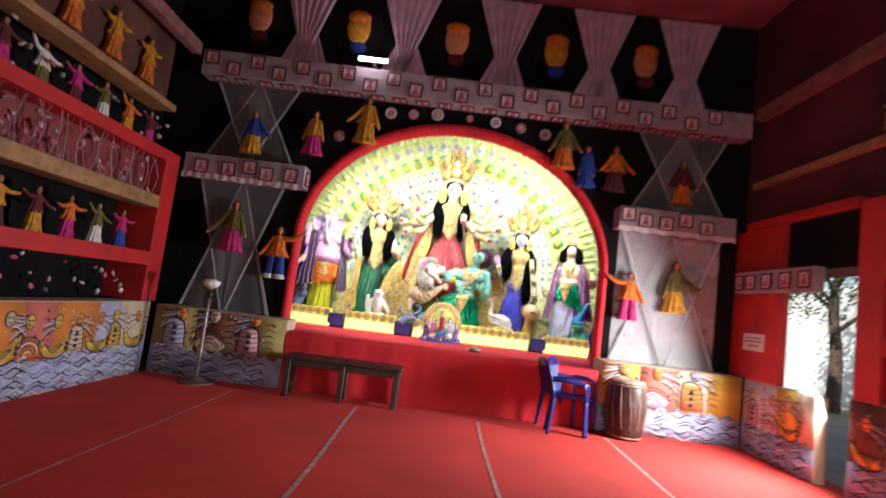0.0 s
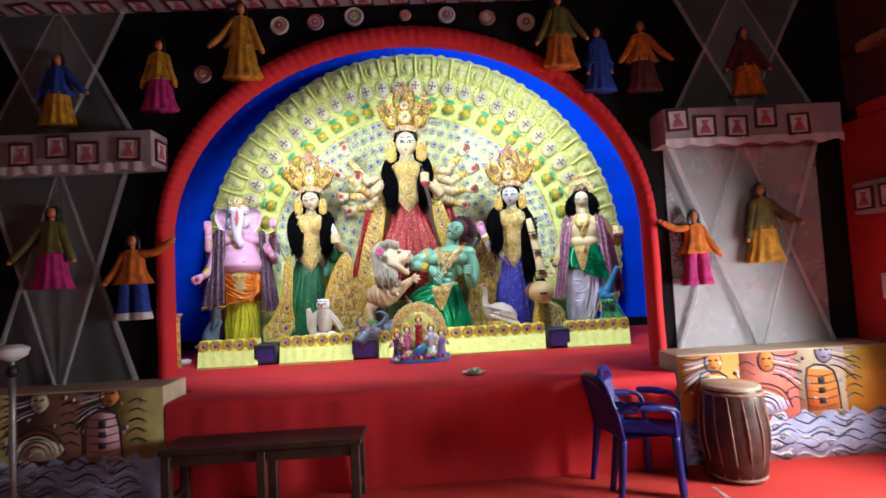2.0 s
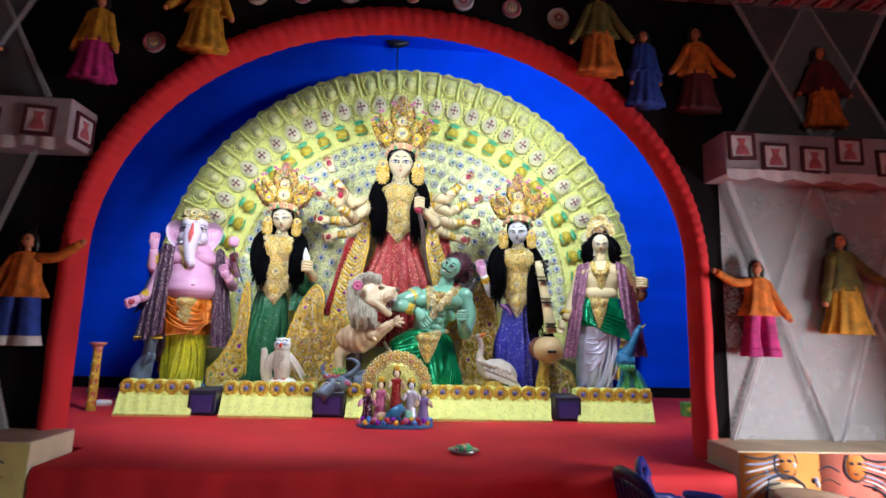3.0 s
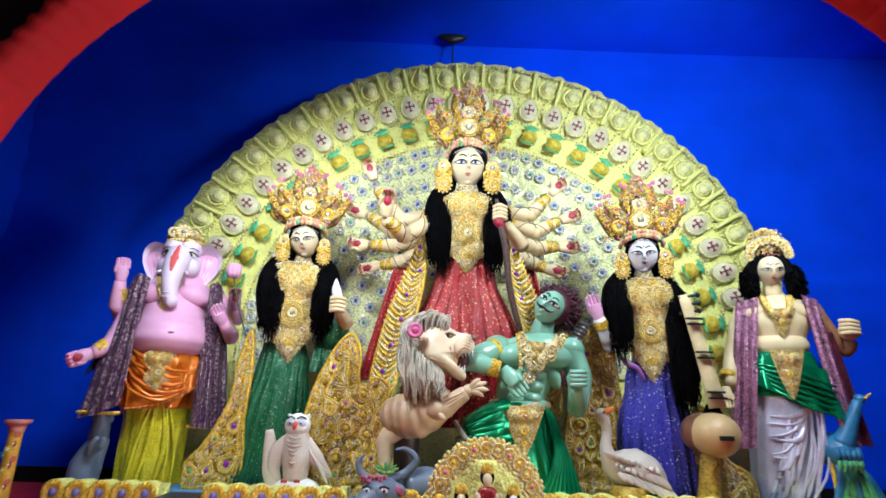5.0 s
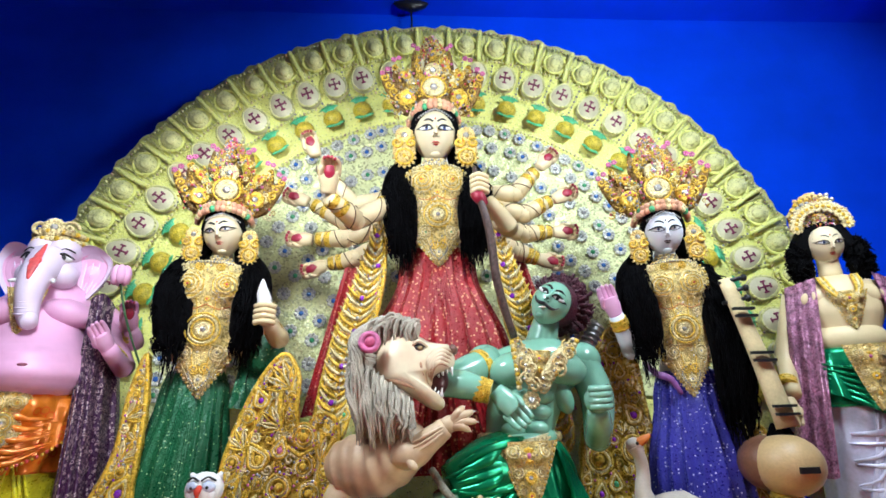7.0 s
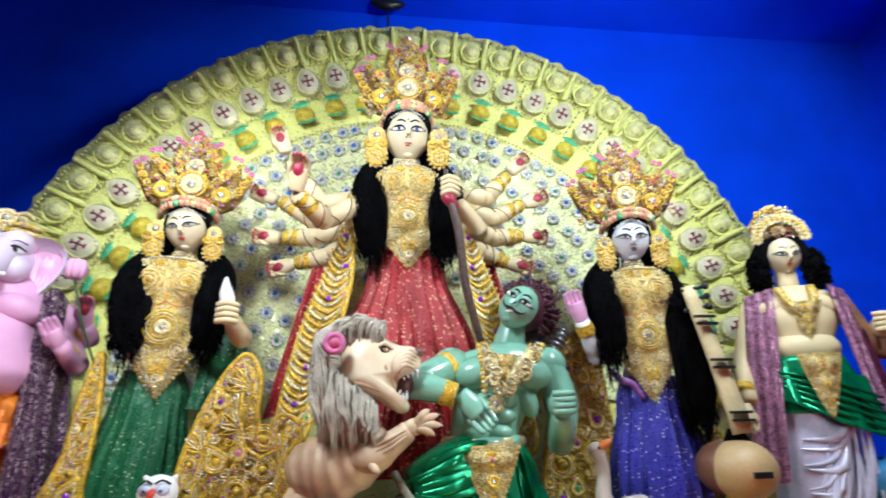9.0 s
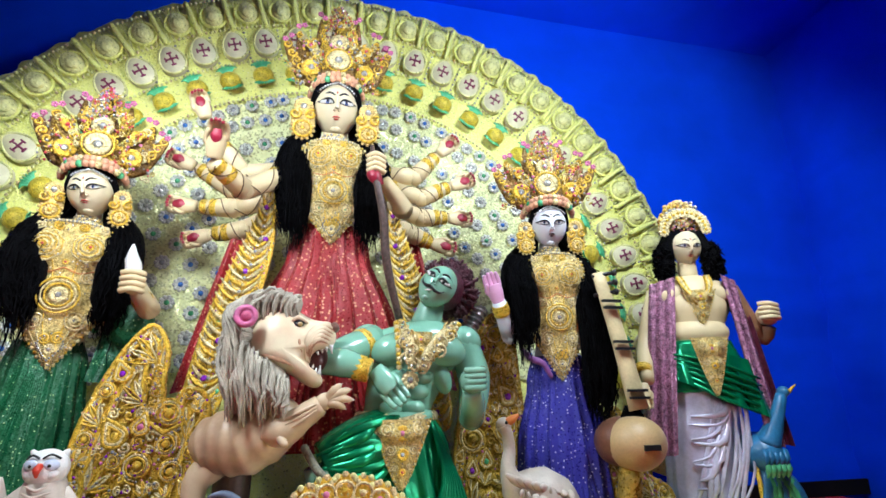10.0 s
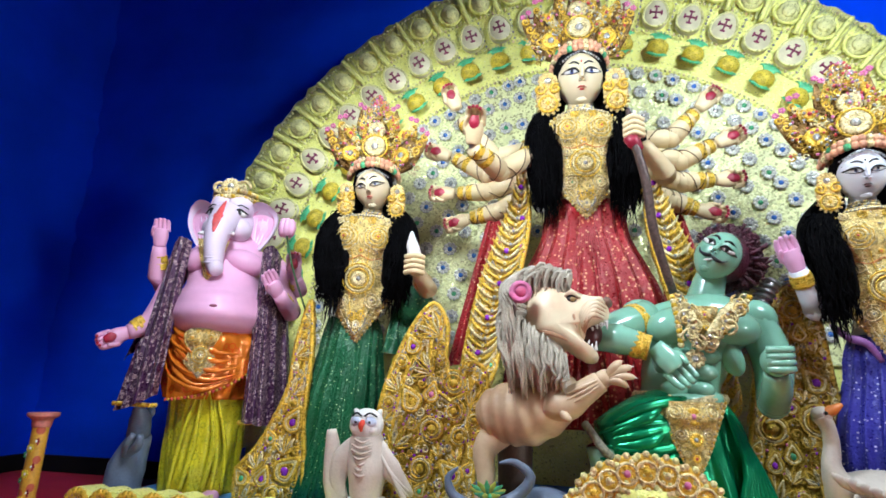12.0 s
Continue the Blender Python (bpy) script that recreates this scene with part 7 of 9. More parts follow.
def plinth():
    ob = empty("plinth", pose(0, 0, 0), "low yellow plinth with a row of foil rosettes along its front", "plinth")
    boxed("deck", (-1.72, 3.02, 9.22, 10.75, STAGE_Z, 0.875), mat("sky_blue_cloth", (0.08, 0.28, 0.55), 0.8, vary=0.15, scale=5), ob, bevel=0.01)
    stretches = ((-1.68, -1.06), (-0.82, -0.04), (0.24, 2.05), (2.29, 2.98))
    for x0, x1 in stretches:
        bm = bmesh.new()
        n = max(4, int((x1 - x0) / 0.018))
        rows = []
        for k, (y, z) in enumerate(((9.218, STAGE_Z), (8.86, STAGE_Z), (8.855, STAGE_Z + 0.02), (8.90, STAGE_Z + 0.03), (9.06, 0.835), (9.10, 0.945), (9.218, 0.935))):
            tuck = 0.97 if 0 < k < 4 else 1.0
            rows.append([bm.verts.new((0.66 + (x0 + (x1 - x0) * i / n - 0.66) * tuck, y + (0.006 * math.sin(i * 1.1) if 2 < k < 6 else 0), z + (0.022 * abs(math.sin((x0 + (x1 - x0) * i / n) * 26)) if k >= 5 else 0))) for i in range(n + 1)])
        for a, b in zip(rows, rows[1:]):
            for i in range(n):
                bm.faces.new((a[i], a[i + 1], b[i + 1], b[i]))
        for e in (0, n):
            bm.faces.new([r[e] for r in rows])
        bmesh.ops.recalc_face_normals(bm, faces=bm.faces)
        part("front_panel", bm, FAN, ob)
        s = Sculpt()
        s.rosette((0, 0, 0), 0.066, GOLD, mat("mauve_stone", (0.18, 0.15, 0.50), 0.3), 14)
        s.ring((0, 0, 0), 0.038, 0.008, mat("rose_lace", (0.55, 0.25, 0.22), 0.5), seg=16, side=5)
        tmp = s.done("rosette")
        m = max(2, round((x1 - x0) / 0.125))
        for i in range(m):
            shared("rosette", tmp.data, ob, Matrix.Translation((x0 + (x1 - x0) * (i + 0.5) / m, 9.07, 0.905)))
        bpy.data.objects.remove(tmp)
    for x0, x1 in ((-1.055, -0.825), (-0.035, 0.235), (2.055, 2.285)):
        boxed("lamp_recess", (x0, x1, 8.94, 9.215, STAGE_Z + 0.003, 0.90), mat("dark_recess", (0.02, 0.02, 0.05), 0.5), ob, bevel=0.008)
        boxed("lamp_glass", (x0 + 0.03, x1 - 0.03, 8.928, 8.938, STAGE_Z + 0.03, 0.86), mat("violet_glass", (0.06, 0.05, 0.22), 0.12), ob)


plinth()


def filigree(label, outline, y, seed, tone=GOLD, dense=130, feather=False):
    """A cut gold panel: a thin plate within the outline, ribbed borders that follow its edge, scrolls, pearls and stones."""
    ob = empty("gold_panel", pose(0, 0, 0), label, "ornament panel", "gold scroll panels")
    rng = random.Random(seed)
    line = smooth_path([(x, 0, z) for x, z in outline + outline[:1]], 6)[0]
    pts = [(p.x, p.z) for p in line][:-1]
    n = len(pts)
    area = sum(pts[i - 1][0] * pts[i][1] - pts[i][0] * pts[i - 1][1] for i in range(n))
    turn = 1 if area > 0 else -1
    inset = []
    for i in range(n):
        dx, dz = pts[(i + 1) % n][0] - pts[i - 1][0], pts[(i + 1) % n][1] - pts[i - 1][1]
        k = math.hypot(dx, dz) or 1
        inset.append((-dz / k * turn, dx / k * turn))
    # scalloped edge
    edge = [(x - ix * 0.006 * (i % 2), z - iz * 0.006 * (i % 2)) for i, ((x, z), (ix, iz)) in enumerate(zip(pts, inset))]
    bm = bmesh.new()
    a = [bm.verts.new((x, y, z)) for x, z in edge]
    b = [bm.verts.new((x, y + 0.02, z)) for x, z in edge]
    bm.faces.new(a)
    bm.faces.new(b[::-1])
    for i in range(n):
        j = (i + 1) % n
        bm.faces.new((a[i], b[i], b[j], a[j]))
    bmesh.ops.recalc_face_normals(bm, faces=bm.faces)
    part("plate", bm, mat("bronze_card", (0.74, 0.48, 0.05), 0.36, glint=0.25, glint_scale=120, metal=0.2, vary=0.25, scale=24, fine=150, bump=0.5), ob)

    def inside(x, z, line=pts):
        hit = False
        for i in range(len(line)):
            (x1, z1), (x2, z2) = line[i - 1], line[i]
            if (z1 > z) != (z2 > z) and x < (x2 - x1) * (z - z1) / (z2 - z1) + x1:
                hit = not hit
        return hit

    xs, zs = [p[0] for p in pts], [p[1] for p in pts]
    s, gems = Sculpt(), Sculpt()
    for d, r, m in ((0.006, 0.013, tone), (0.024, 0.006, GOLD_PALE), (0.036, 0.009, tone), (0.082, 0.012, tone), (0.098, 0.006, GOLD_PALE)):
        run = []
        for (x, z), (ix, iz) in zip(pts + pts[:1], inset + inset[:1]):
            p = (x + ix * d, y - 0.006, z + iz * d)
            if d < 0.01 or inside(p[0] + ix * d * 0.8, p[2] + iz * d * 0.8):
                run.append(p)
            else:
                if len(run) > 3:
                    s.tube(run, r, m, seg=5, steps=1)
                run = []
        if len(run) > 3:
            s.tube(run, r, m, seg=5, steps=1)
    for (x, z), (ix, iz) in zip(pts, inset):
        for k in range(2):
            s.ball((x + ix * 0.013 + rng.uniform(-0.004, 0.004), y - 0.006, z + iz * (0.013 + 0.03 * k)), 0.008, rng.choice((tone, GOLD_PALE, GLITTER)), fine=0)
    placed = []

    def free(x, z, r, k=0.8):
        return inside(x, z) and not any((x - px) ** 2 + (z - pz) ** 2 < (k * (r + pr)) ** 2 for px, pz, pr in placed)

    def volute(x, z, r, hand, start):
        """Three ribs that curl together round a gold dome."""
        for k, (f, m, th) in enumerate(((1.0, tone, 0.1), (0.8, GOLD_PALE, 0.07), (0.62, tone, 0.08))):
            pts = []
            for i in range(17):
                t = i / 16
                q = r * f * (1 - 0.45 * t)
                w = start + hand * 1.5 * math.pi * 2 * t * 0.75
                pts.append((x + q * math.cos(w), y - 0.010 - 0.004 * k, z + q * math.sin(w)))
            s.tube(pts, [r * th * 0.6, r * th, r * th], m, seg=5, steps=1)
        s.ball((x, y - 0.012, z), (r * 0.3, r * 0.26, r * 0.3), tone, fine=1)
        gems.ball((x + r * 0.42 * math.cos(start), y - 0.012, z + r * 0.42 * math.sin(start)), (r * 0.16, 0.01, r * 0.16), rng.choice((JEWEL_PURPLE, JEWEL_PURPLE, JEWEL_PINK, GLITTER)), fine=0)

    def drop(x, z, r, t):
        """A drop-shaped motif with ribbed borders and a coloured heart."""
        d = Vector((math.cos(t), 0, math.sin(t)))
        o = Vector((-d.z, 0, d.x))
        c = Vector((x, y - 0.012, z))
        for q, m in ((1.0, tone), (0.76, GOLD_PALE), (0.55, tone)):
            loop = [c + d * r * q * 1.3, c + (d * 0.35 + o * 0.55) * r * q, c + (o * 0.75 - d * 0.35) * r * q, c - d * r * q * 0.85, c - (o * 0.75 + d * 0.35) * r * q, c + (d * 0.35 - o * 0.55) * r * q, c + d * r * q * 1.3]
            s.tube(loop, 0.007 * r / 0.05 + 0.002, m, seg=5, steps=3)
        gems.ball(c - d * r * 0.12, (r * 0.36, 0.014, r * 0.36), rng.choice((JEWEL_PURPLE, JEWEL_PURPLE, JEWEL_GREEN, JEWEL_PINK, tone)), fine=0)

    def leaf_spray(x, z, r, t):
        """A fan of five ribbed leaves."""
        for k in range(5):
            w = t + (k - 2) * 0.42
            d = Vector((math.cos(w), -0.08, math.sin(w)))
            o = Vector((-d.z, 0, d.x)) * r * 0.13
            c = Vector((x, y - 0.010, z)) - Vector((math.cos(t), 0, math.sin(t))) * r * 0.8
            ln = r * (1.75 - 0.2 * abs(k - 2))
            for sg in (-1, 1):
                s.tube([c, c + d * ln * 0.55 + o * sg, c + d * ln], [0.003, 0.006, 0.002], (tone, GOLD_PALE)[k % 2], seg=5, steps=3)

    for sizes, goal, k in (((0.085, 0.07, 0.06), dense // 12, 0.86), ((0.045, 0.036), dense // 3, 0.82), ((0.024, 0.018), dense, 0.8)):
        tries, got = 0, 0
        while got < goal and tries < 2500:
            tries += 1
            x, z = rng.uniform(min(xs), max(xs)), rng.uniform(min(zs), max(zs))
            r = rng.choice(sizes)
            if feather and r > 0.05 or not free(x, z, r, k) or not inside(x + r * 0.75, z) or not inside(x - r * 0.75, z):
                continue
            placed.append((x, z, r))
            got += 1
            w = rng.random()
            if r < 0.03:
                s.scroll((x, y - 0.010, z), r, rng.uniform(1.1, 1.6), rng.choice((tone, GOLD_PALE)), hand=rng.choice((-1, 1)), start=rng.random() * 6, thick=0.2)
            elif w < 0.45:
                volute(x, z, r, rng.choice((-1, 1)), rng.random() * 6)
            elif w < 0.75:
                drop(x, z, r, rng.uniform(0.7, 2.4))
            else:
                leaf_spray(x, z, r, rng.uniform(0.6, 2.5))
    if feather:
        # barbs in pairs along the middle
        for j in range(int((max(zs) - min(zs)) / 0.035)):
            z = min(zs) + 0.02 + 0.035 * j
            row = [xx for xx in (min(xs) + 0.01 * i for i in range(int((max(xs) - min(xs)) / 0.01) + 1)) if inside(xx, z)]
            if len(row) < 3:
                continue
            xm, hw = (row[0] + row[-1]) / 2, (row[-1] - row[0]) / 2
            for sg in (-1, 1):
                s.tube([(xm, y - 0.02, z - 0.01), (xm + sg * hw * 0.55, y - 0.022, z + 0.02), (xm + sg * hw * 0.95, y - 0.012, z + 0.07)], [0.007, 0.011, 0.004], (tone, GOLD_PALE)[j % 2], seg=5, steps=2)
            s.ball((xm, y - 0.022, z), 0.011, (GOLD_PALE, GLITTER)[j % 2], fine=0)
            if j % 5 == 2:
                gems.ball((xm + rng.uniform(-0.4, 0.4) * hw, y - 0.026, z), (0.016, 0.008, 0.016), JEWEL_PURPLE, fine=0)
    tries = 0
    while tries < dense * 4:
        tries += 1
        x, z = rng.uniform(min(xs), max(xs)), rng.uniform(min(zs), max(zs))
        if inside(x, z):
            s.ball((x, y - 0.012, z), rng.uniform(0.004, 0.008), rng.choice((GLITTER, GOLD_PALE, GLITTER, GLITTER, JEWEL_PINK, JEWEL_PURPLE)), fine=0)
    s.done("scrollwork", ob)["kind"] = "stuff"
    gems.done("stonework", ob)["kind"] = "stuff"
    return ob


filigree("gold scroll panel with purple stones beside the green sari", [(-1.10, 0.88), (-0.78, 0.88), (-0.75, 1.05), (-0.77, 1.3), (-0.76, 1.6), (-0.79, 1.86), (-0.85, 1.66), (-0.88, 1.4), (-0.99, 1.16), (-1.10, 1.02)], 9.46, 71)
filigree("gold scroll panel with purple stones beside the lion", [(-0.36, 0.88), (0.04, 0.88), (0.08, 1.1), (0.14, 1.34), (0.12, 1.53), (0.02, 1.56), (-0.03, 1.46), (-0.06, 1.58), (-0.06, 1.74), (-0.13, 1.84), (-0.22, 1.76), (-0.31, 1.58), (-0.38, 1.36), (-0.40, 1.1)], 9.42, 72, dense=190)
filigree("gold scroll panel between the saris and the satin", [(1.24, 0.87), (1.72, 0.87), (1.68, 1.2), (1.64, 1.5), (1.60, 1.86), (1.48, 1.94), (1.37, 1.72), (1.29, 1.4), (1.25, 1.1)], 9.54, 73, GOLD_DARK)
filigree("gold scroll panel behind the string instrument", [(1.98, 0.87), (2.34, 0.87), (2.34, 1.05), (2.2, 1.15), (2.14, 1.35), (2.06, 1.45), (2.0, 1.2)], 9.36, 74, GOLD_DARK)
for q in (-1, 1):
    c = 0.62 + q * 0.05
    filigree("tall gold feather-shaped panel beside the red sari", [(c + q * 0.27, 2.60), (c + q * 0.24, 2.3), (c + q * 0.32, 1.9), (c + q * 0.46, 1.42), (c + q * 0.60, 1.40), (c + q * 0.52, 1.9), (c + q * 0.38, 2.3)], 9.6, 75 + q, GOLD, 140, True)


# ---- small things on the stage ----
def mini_group():
    """The small painted model of the whole group, as one plain form."""
    s = Sculpt()
    x, y = 0.68, 8.60
    s.loft([(x, y, STAGE_Z, 0.3, 0.13), (x, y, STAGE_Z + 0.035, 0.3, 0.13)], mat("model_base_blue", (0.04, 0.2, 0.5), 0.5), seg=30)
    for i in range(13):
        a = math.pi * (0.02 + 0.96 * i / 12)
        c = (x + 0.23 * math.cos(a), y + 0.075, STAGE_Z + 0.29 + 0.24 * math.sin(a))
        s.loft([(c[0], c[1], c[2] - 0.052, 0.01, 0.01), (c[0], c[1], c[2] - 0.035, 0.04, 0.012), (c[0], c[1], c[2], 0.055, 0.014), (c[0], c[1], c[2] + 0.035, 0.04, 0.012), (c[0], c[1], c[2] + 0.052, 0.01, 0.01)], GOLD, seg=16)
        for k in range(12):
            b = 2 * math.pi * k / 12
            s.ball((c[0] + 0.05 * math.cos(b), c[1] - 0.008, c[2] + 0.05 * math.sin(b)), (0.011, 0.007, 0.011), (FAN_PALE, GOLD_PALE)[k % 2], fine=0)
        s.ring((c[0], c[1] - 0.012, c[2]), 0.03, 0.005, GOLD_PALE, seg=14, side=5)
        s.ball((c[0], c[1] - 0.012, c[2]), (0.012, 0.01, 0.012), (GOLD, JEWEL_PINK, GOLD_PALE)[i % 3], fine=0)
    s.loft([(x, y + 0.08, STAGE_Z + 0.03, 0.26, 0.02), (x, y + 0.08, STAGE_Z + 0.3, 0.25, 0.02), (x, y + 0.08, STAGE_Z + 0.48, 0.1, 0.02)], FAN, seg=24)
    for dx, h, robe, skin in ((0, 0.40, SILK_RED, FACE), (-0.12, 0.31, JEWEL_PINK, FACE), (0.12, 0.31, SATIN_SILVER, WHITE_FACE), (-0.22, 0.26, BROCADE_PURPLE, PINK_SKIN), (0.22, 0.26, mat("model_violet", (0.3, 0.2, 0.5), 0.5), FACE)):
        z = STAGE_Z + h
        s.loft([(x + dx, y, STAGE_Z + 0.03, 0.055, 0.05), (x + dx, y, z - 0.12, 0.035, 0.03), (x + dx, y, z - 0.05, 0.045, 0.03), (x + dx, y, z - 0.03, 0.02, 0.02)], robe, seg=16, pleats=6, depth=0.08)
        s.ball((x + dx, y - 0.01, z), (0.022, 0.024, 0.03), skin)
        s.ball((x + dx, y + 0.01, z + 0.01), (0.034, 0.026, 0.04), BLACK_HAIR)
        s.ball((x + dx, y, z + 0.045), (0.03, 0.02, 0.03), GOLD)
        for q in (-1, 1):
            s.tube([(x + dx + q * 0.03, y, z - 0.06), (x + dx + q * 0.065, y - 0.03, z - 0.1), (x + dx + q * 0.05, y - 0.06, z - 0.05)], [0.014, 0.012, 0.008], skin, seg=6)
    s.tube([(x - 0.06, y - 0.07, STAGE_Z + 0.06), (x, y - 0.09, STAGE_Z + 0.12), (x + 0.06, y - 0.08, STAGE_Z + 0.16)], [0.04, 0.045, 0.03], MATS["peacock_paint"], seg=10)
    s.ball((x - 0.1, y - 0.07, STAGE_Z + 0.08), (0.05, 0.04, 0.04), LION_SKIN)
    s.ball((x + 0.1, y - 0.08, STAGE_Z + 0.09), (0.04, 0.03, 0.05), GREEN_SKIN)
    for i in range(24):
        s.ball((x - 0.27 + 0.0235 * i, y - 0.12 + 0.02 * math.sin(2 * i), STAGE_Z + 0.05 + 0.02 * (i % 2)), 0.022, (JEWEL_PINK, JEWEL_PURPLE, GOLD, JEWEL_BLUE, RED_TIP)[i % 5], fine=0)
    return tagged(s.done("model_statue"), "small brightly painted model of the statue group on the red cloth", "statue")


mini_group()


def painted_post():
    ob = empty("painted_post", pose(-1.93, 9.13, STAGE_Z), "orange painted wooden post with flower bands and a flared top", "post")
    s = Sculpt()
    s.loft([(0, 0, 0, 0.05, 0.05), (0, 0, 0.03, 0.036, 0.036), (0, 0, 0.47, 0.034, 0.034), (0, 0, 0.52, 0.038, 0.038)], mat("post_orange", (0.78, 0.42, 0.05), 0.5, vary=0.2, scale=14, spots=0.3, spot_colour=(0.5, 0.1, 0.05), spot_scale=16), seg=18)
    s.done("shaft", ob)
    s = Sculpt()
    s.loft([(0, 0, 0.51, 0.038, 0.038), (0, 0, 0.54, 0.042, 0.042), (0, 0, 0.562, 0.065, 0.065), (0, 0, 0.575, 0.065, 0.065)], mat("post_top", (0.7, 0.25, 0.2), 0.5, vary=0.2, scale=14), seg=18)
    s.done("cap", ob)
    for z in (0.06, 0.17, 0.28, 0.39):
        s = Sculpt()
        for k in range(3):
            a = -math.pi / 2 + (k - 1) * 0.9
            s.rosette((0.022 * math.cos(a), -0.034 + 0.008 * abs(k - 1), z + 0.03 * k), 0.02, (LEAF, mat("post_yellow", (0.8, 0.65, 0.05), 0.5), RED_TIP)[k], WHITE_PAINT, 7)
        s.done("flower_band", ob)


painted_post()


def offering_plate():
    ob = empty("offering_plate", pose(1.13, 7.72, STAGE_Z + 0.003), "steel plate of offerings on the red cloth", "plate")
    s = Sculpt()
    s.loft([(0, 0, 0, 0.07, 0.07), (0, 0, 0.008, 0.075, 0.075), (0, 0, 0.022, 0.1, 0.1)], mat("plate_steel", (0.55, 0.55, 0.55), 0.3, metal=0.9), seg=24)
    s.done("dish", ob)
    s = Sculpt()
    rng = random.Random(9)
    for i in range(22):
        a, r = rng.random() * 6.3, rng.random() * 0.07
        s.ball((r * math.cos(a), r * math.sin(a), 0.03), rng.uniform(0.01, 0.02), rng.choice((JEWEL_GREEN, LEAF, JEWEL_PINK, SWAN, FRUIT)), fine=0)
    s.done("petals", ob)


offering_plate()


def paper_wad():
    s = Sculpt()
    s.loft([(-2.0, 9.4, STAGE_Z, 0.09, 0.05), (-2.0, 9.4, STAGE_Z + 0.03, 0.1, 0.05), (-1.99, 9.4, STAGE_Z + 0.05, 0.07, 0.03)], WHITE_PAINT, seg=14, pleats=3, depth=0.12)
    tagged(s.done("folded_paper"), "white folded paper on the stage beside the plinth", "paper")


paper_wad()


def green_box():
    ob = empty("green_box", pose(3.50, 9.35, STAGE_Z), "small green and yellow box on the stage", "box")
    boxed("carton", (-0.09, 0.09, -0.05, 0.05, 0, 0.13), mat("box_green", (0.12, 0.4, 0.08), 0.5, vary=0.2, scale=14), ob, bevel=0.006)
    boxed("stripe", (-0.07, 0.07, -0.054, -0.051, 0.05, 0.09), mat("box_yellow", (0.7, 0.6, 0.1), 0.5), ob)


green_box()


def hanging_lamp_hook():
    ob = empty("ceiling_bracket", pose(0.49, 10.68, NICHE_Z + 0.01), "dark bracket hanging from the canopy above the statues", "bracket")
    s = Sculpt()
    s.loft([(0, 0, 0, 0.16, 0.05), (0, 0, -0.03, 0.14, 0.05), (0, 0, -0.07, 0.05, 0.03)], INK, seg=16)
    s.done("plate", ob)
    s = Sculpt()
    s.tube([(0, 0, -0.06), (0.01, -0.1, -0.56)], 0.008, INK, seg=6)
    s.done("rod", ob)


hanging_lamp_hook()


# ---- hall: painted low walls ----
PAINTS = {
    "orange": mat("mural_orange", (0.78, 0.27, 0.05), 0.8, vary=0.12, scale=5),
    "cream": mat("mural_cream", (0.72, 0.60, 0.40), 0.8, vary=0.12, scale=5),
    "olive": mat("mural_olive", (0.40, 0.31, 0.10), 0.8, vary=0.16, scale=5),
    "coral": mat("mural_coral", (0.75, 0.20, 0.14), 0.8, vary=0.12, scale=5),
    "yellow": mat("mural_yellow", (0.78, 0.52, 0.07), 0.8, vary=0.12, scale=6),
    "lilac": mat("mural_lilac", (0.50, 0.50, 0.68), 0.8, vary=0.12, scale=5),
    "wave": mat("mural_wave", (0.46, 0.50, 0.72), 0.8, vary=0.18, scale=4),
    "white": mat("mural_white", (0.76, 0.75, 0.76), 0.8, vary=0.10, scale=6),
    "pink": mat("mural_pink", (0.74, 0.42, 0.44), 0.8, vary=0.10, scale=6),
    "brown": mat("mural_brown", (0.20, 0.08, 0.05), 0.8, vary=0.15, scale=6),
    "ink": mat("mural_ink", (0.03, 0.03, 0.05), 0.7, vary=0.1, scale=9),
}


def blot(s, pts, paint, lift):
    """A flat painted patch, a thin raised coat on the wall's face."""
    n = len(pts)
    verts = [(x, -lift, z) for x, z in pts] + [(x, 0.0, z) for x, z in pts]
    s.add(verts, [tuple(range(n))] + [(i, n + i, n + (i + 1) % n, (i + 1) % n) for i in range(n)], PAINTS[paint])


def stroke(s, pts, w, paint="ink", lift=0.010):
    s.tube([(x, -lift + 0.003, z) for x, z in pts], [w * 0.5, w, w * 0.6], PAINTS[paint], seg=5, steps=3, squash=0.35)


def oval(cx, cz, rx, rz, n=16, tilt=0.0):
    return [(cx + rx * math.cos(a) * math.cos(tilt) - rz * math.sin(a) * math.sin(tilt), cz + rx * math.cos(a) * math.sin(tilt) + rz * math.sin(a) * math.cos(tilt)) for a in (2 * math.pi * i / n for i in range(n))]


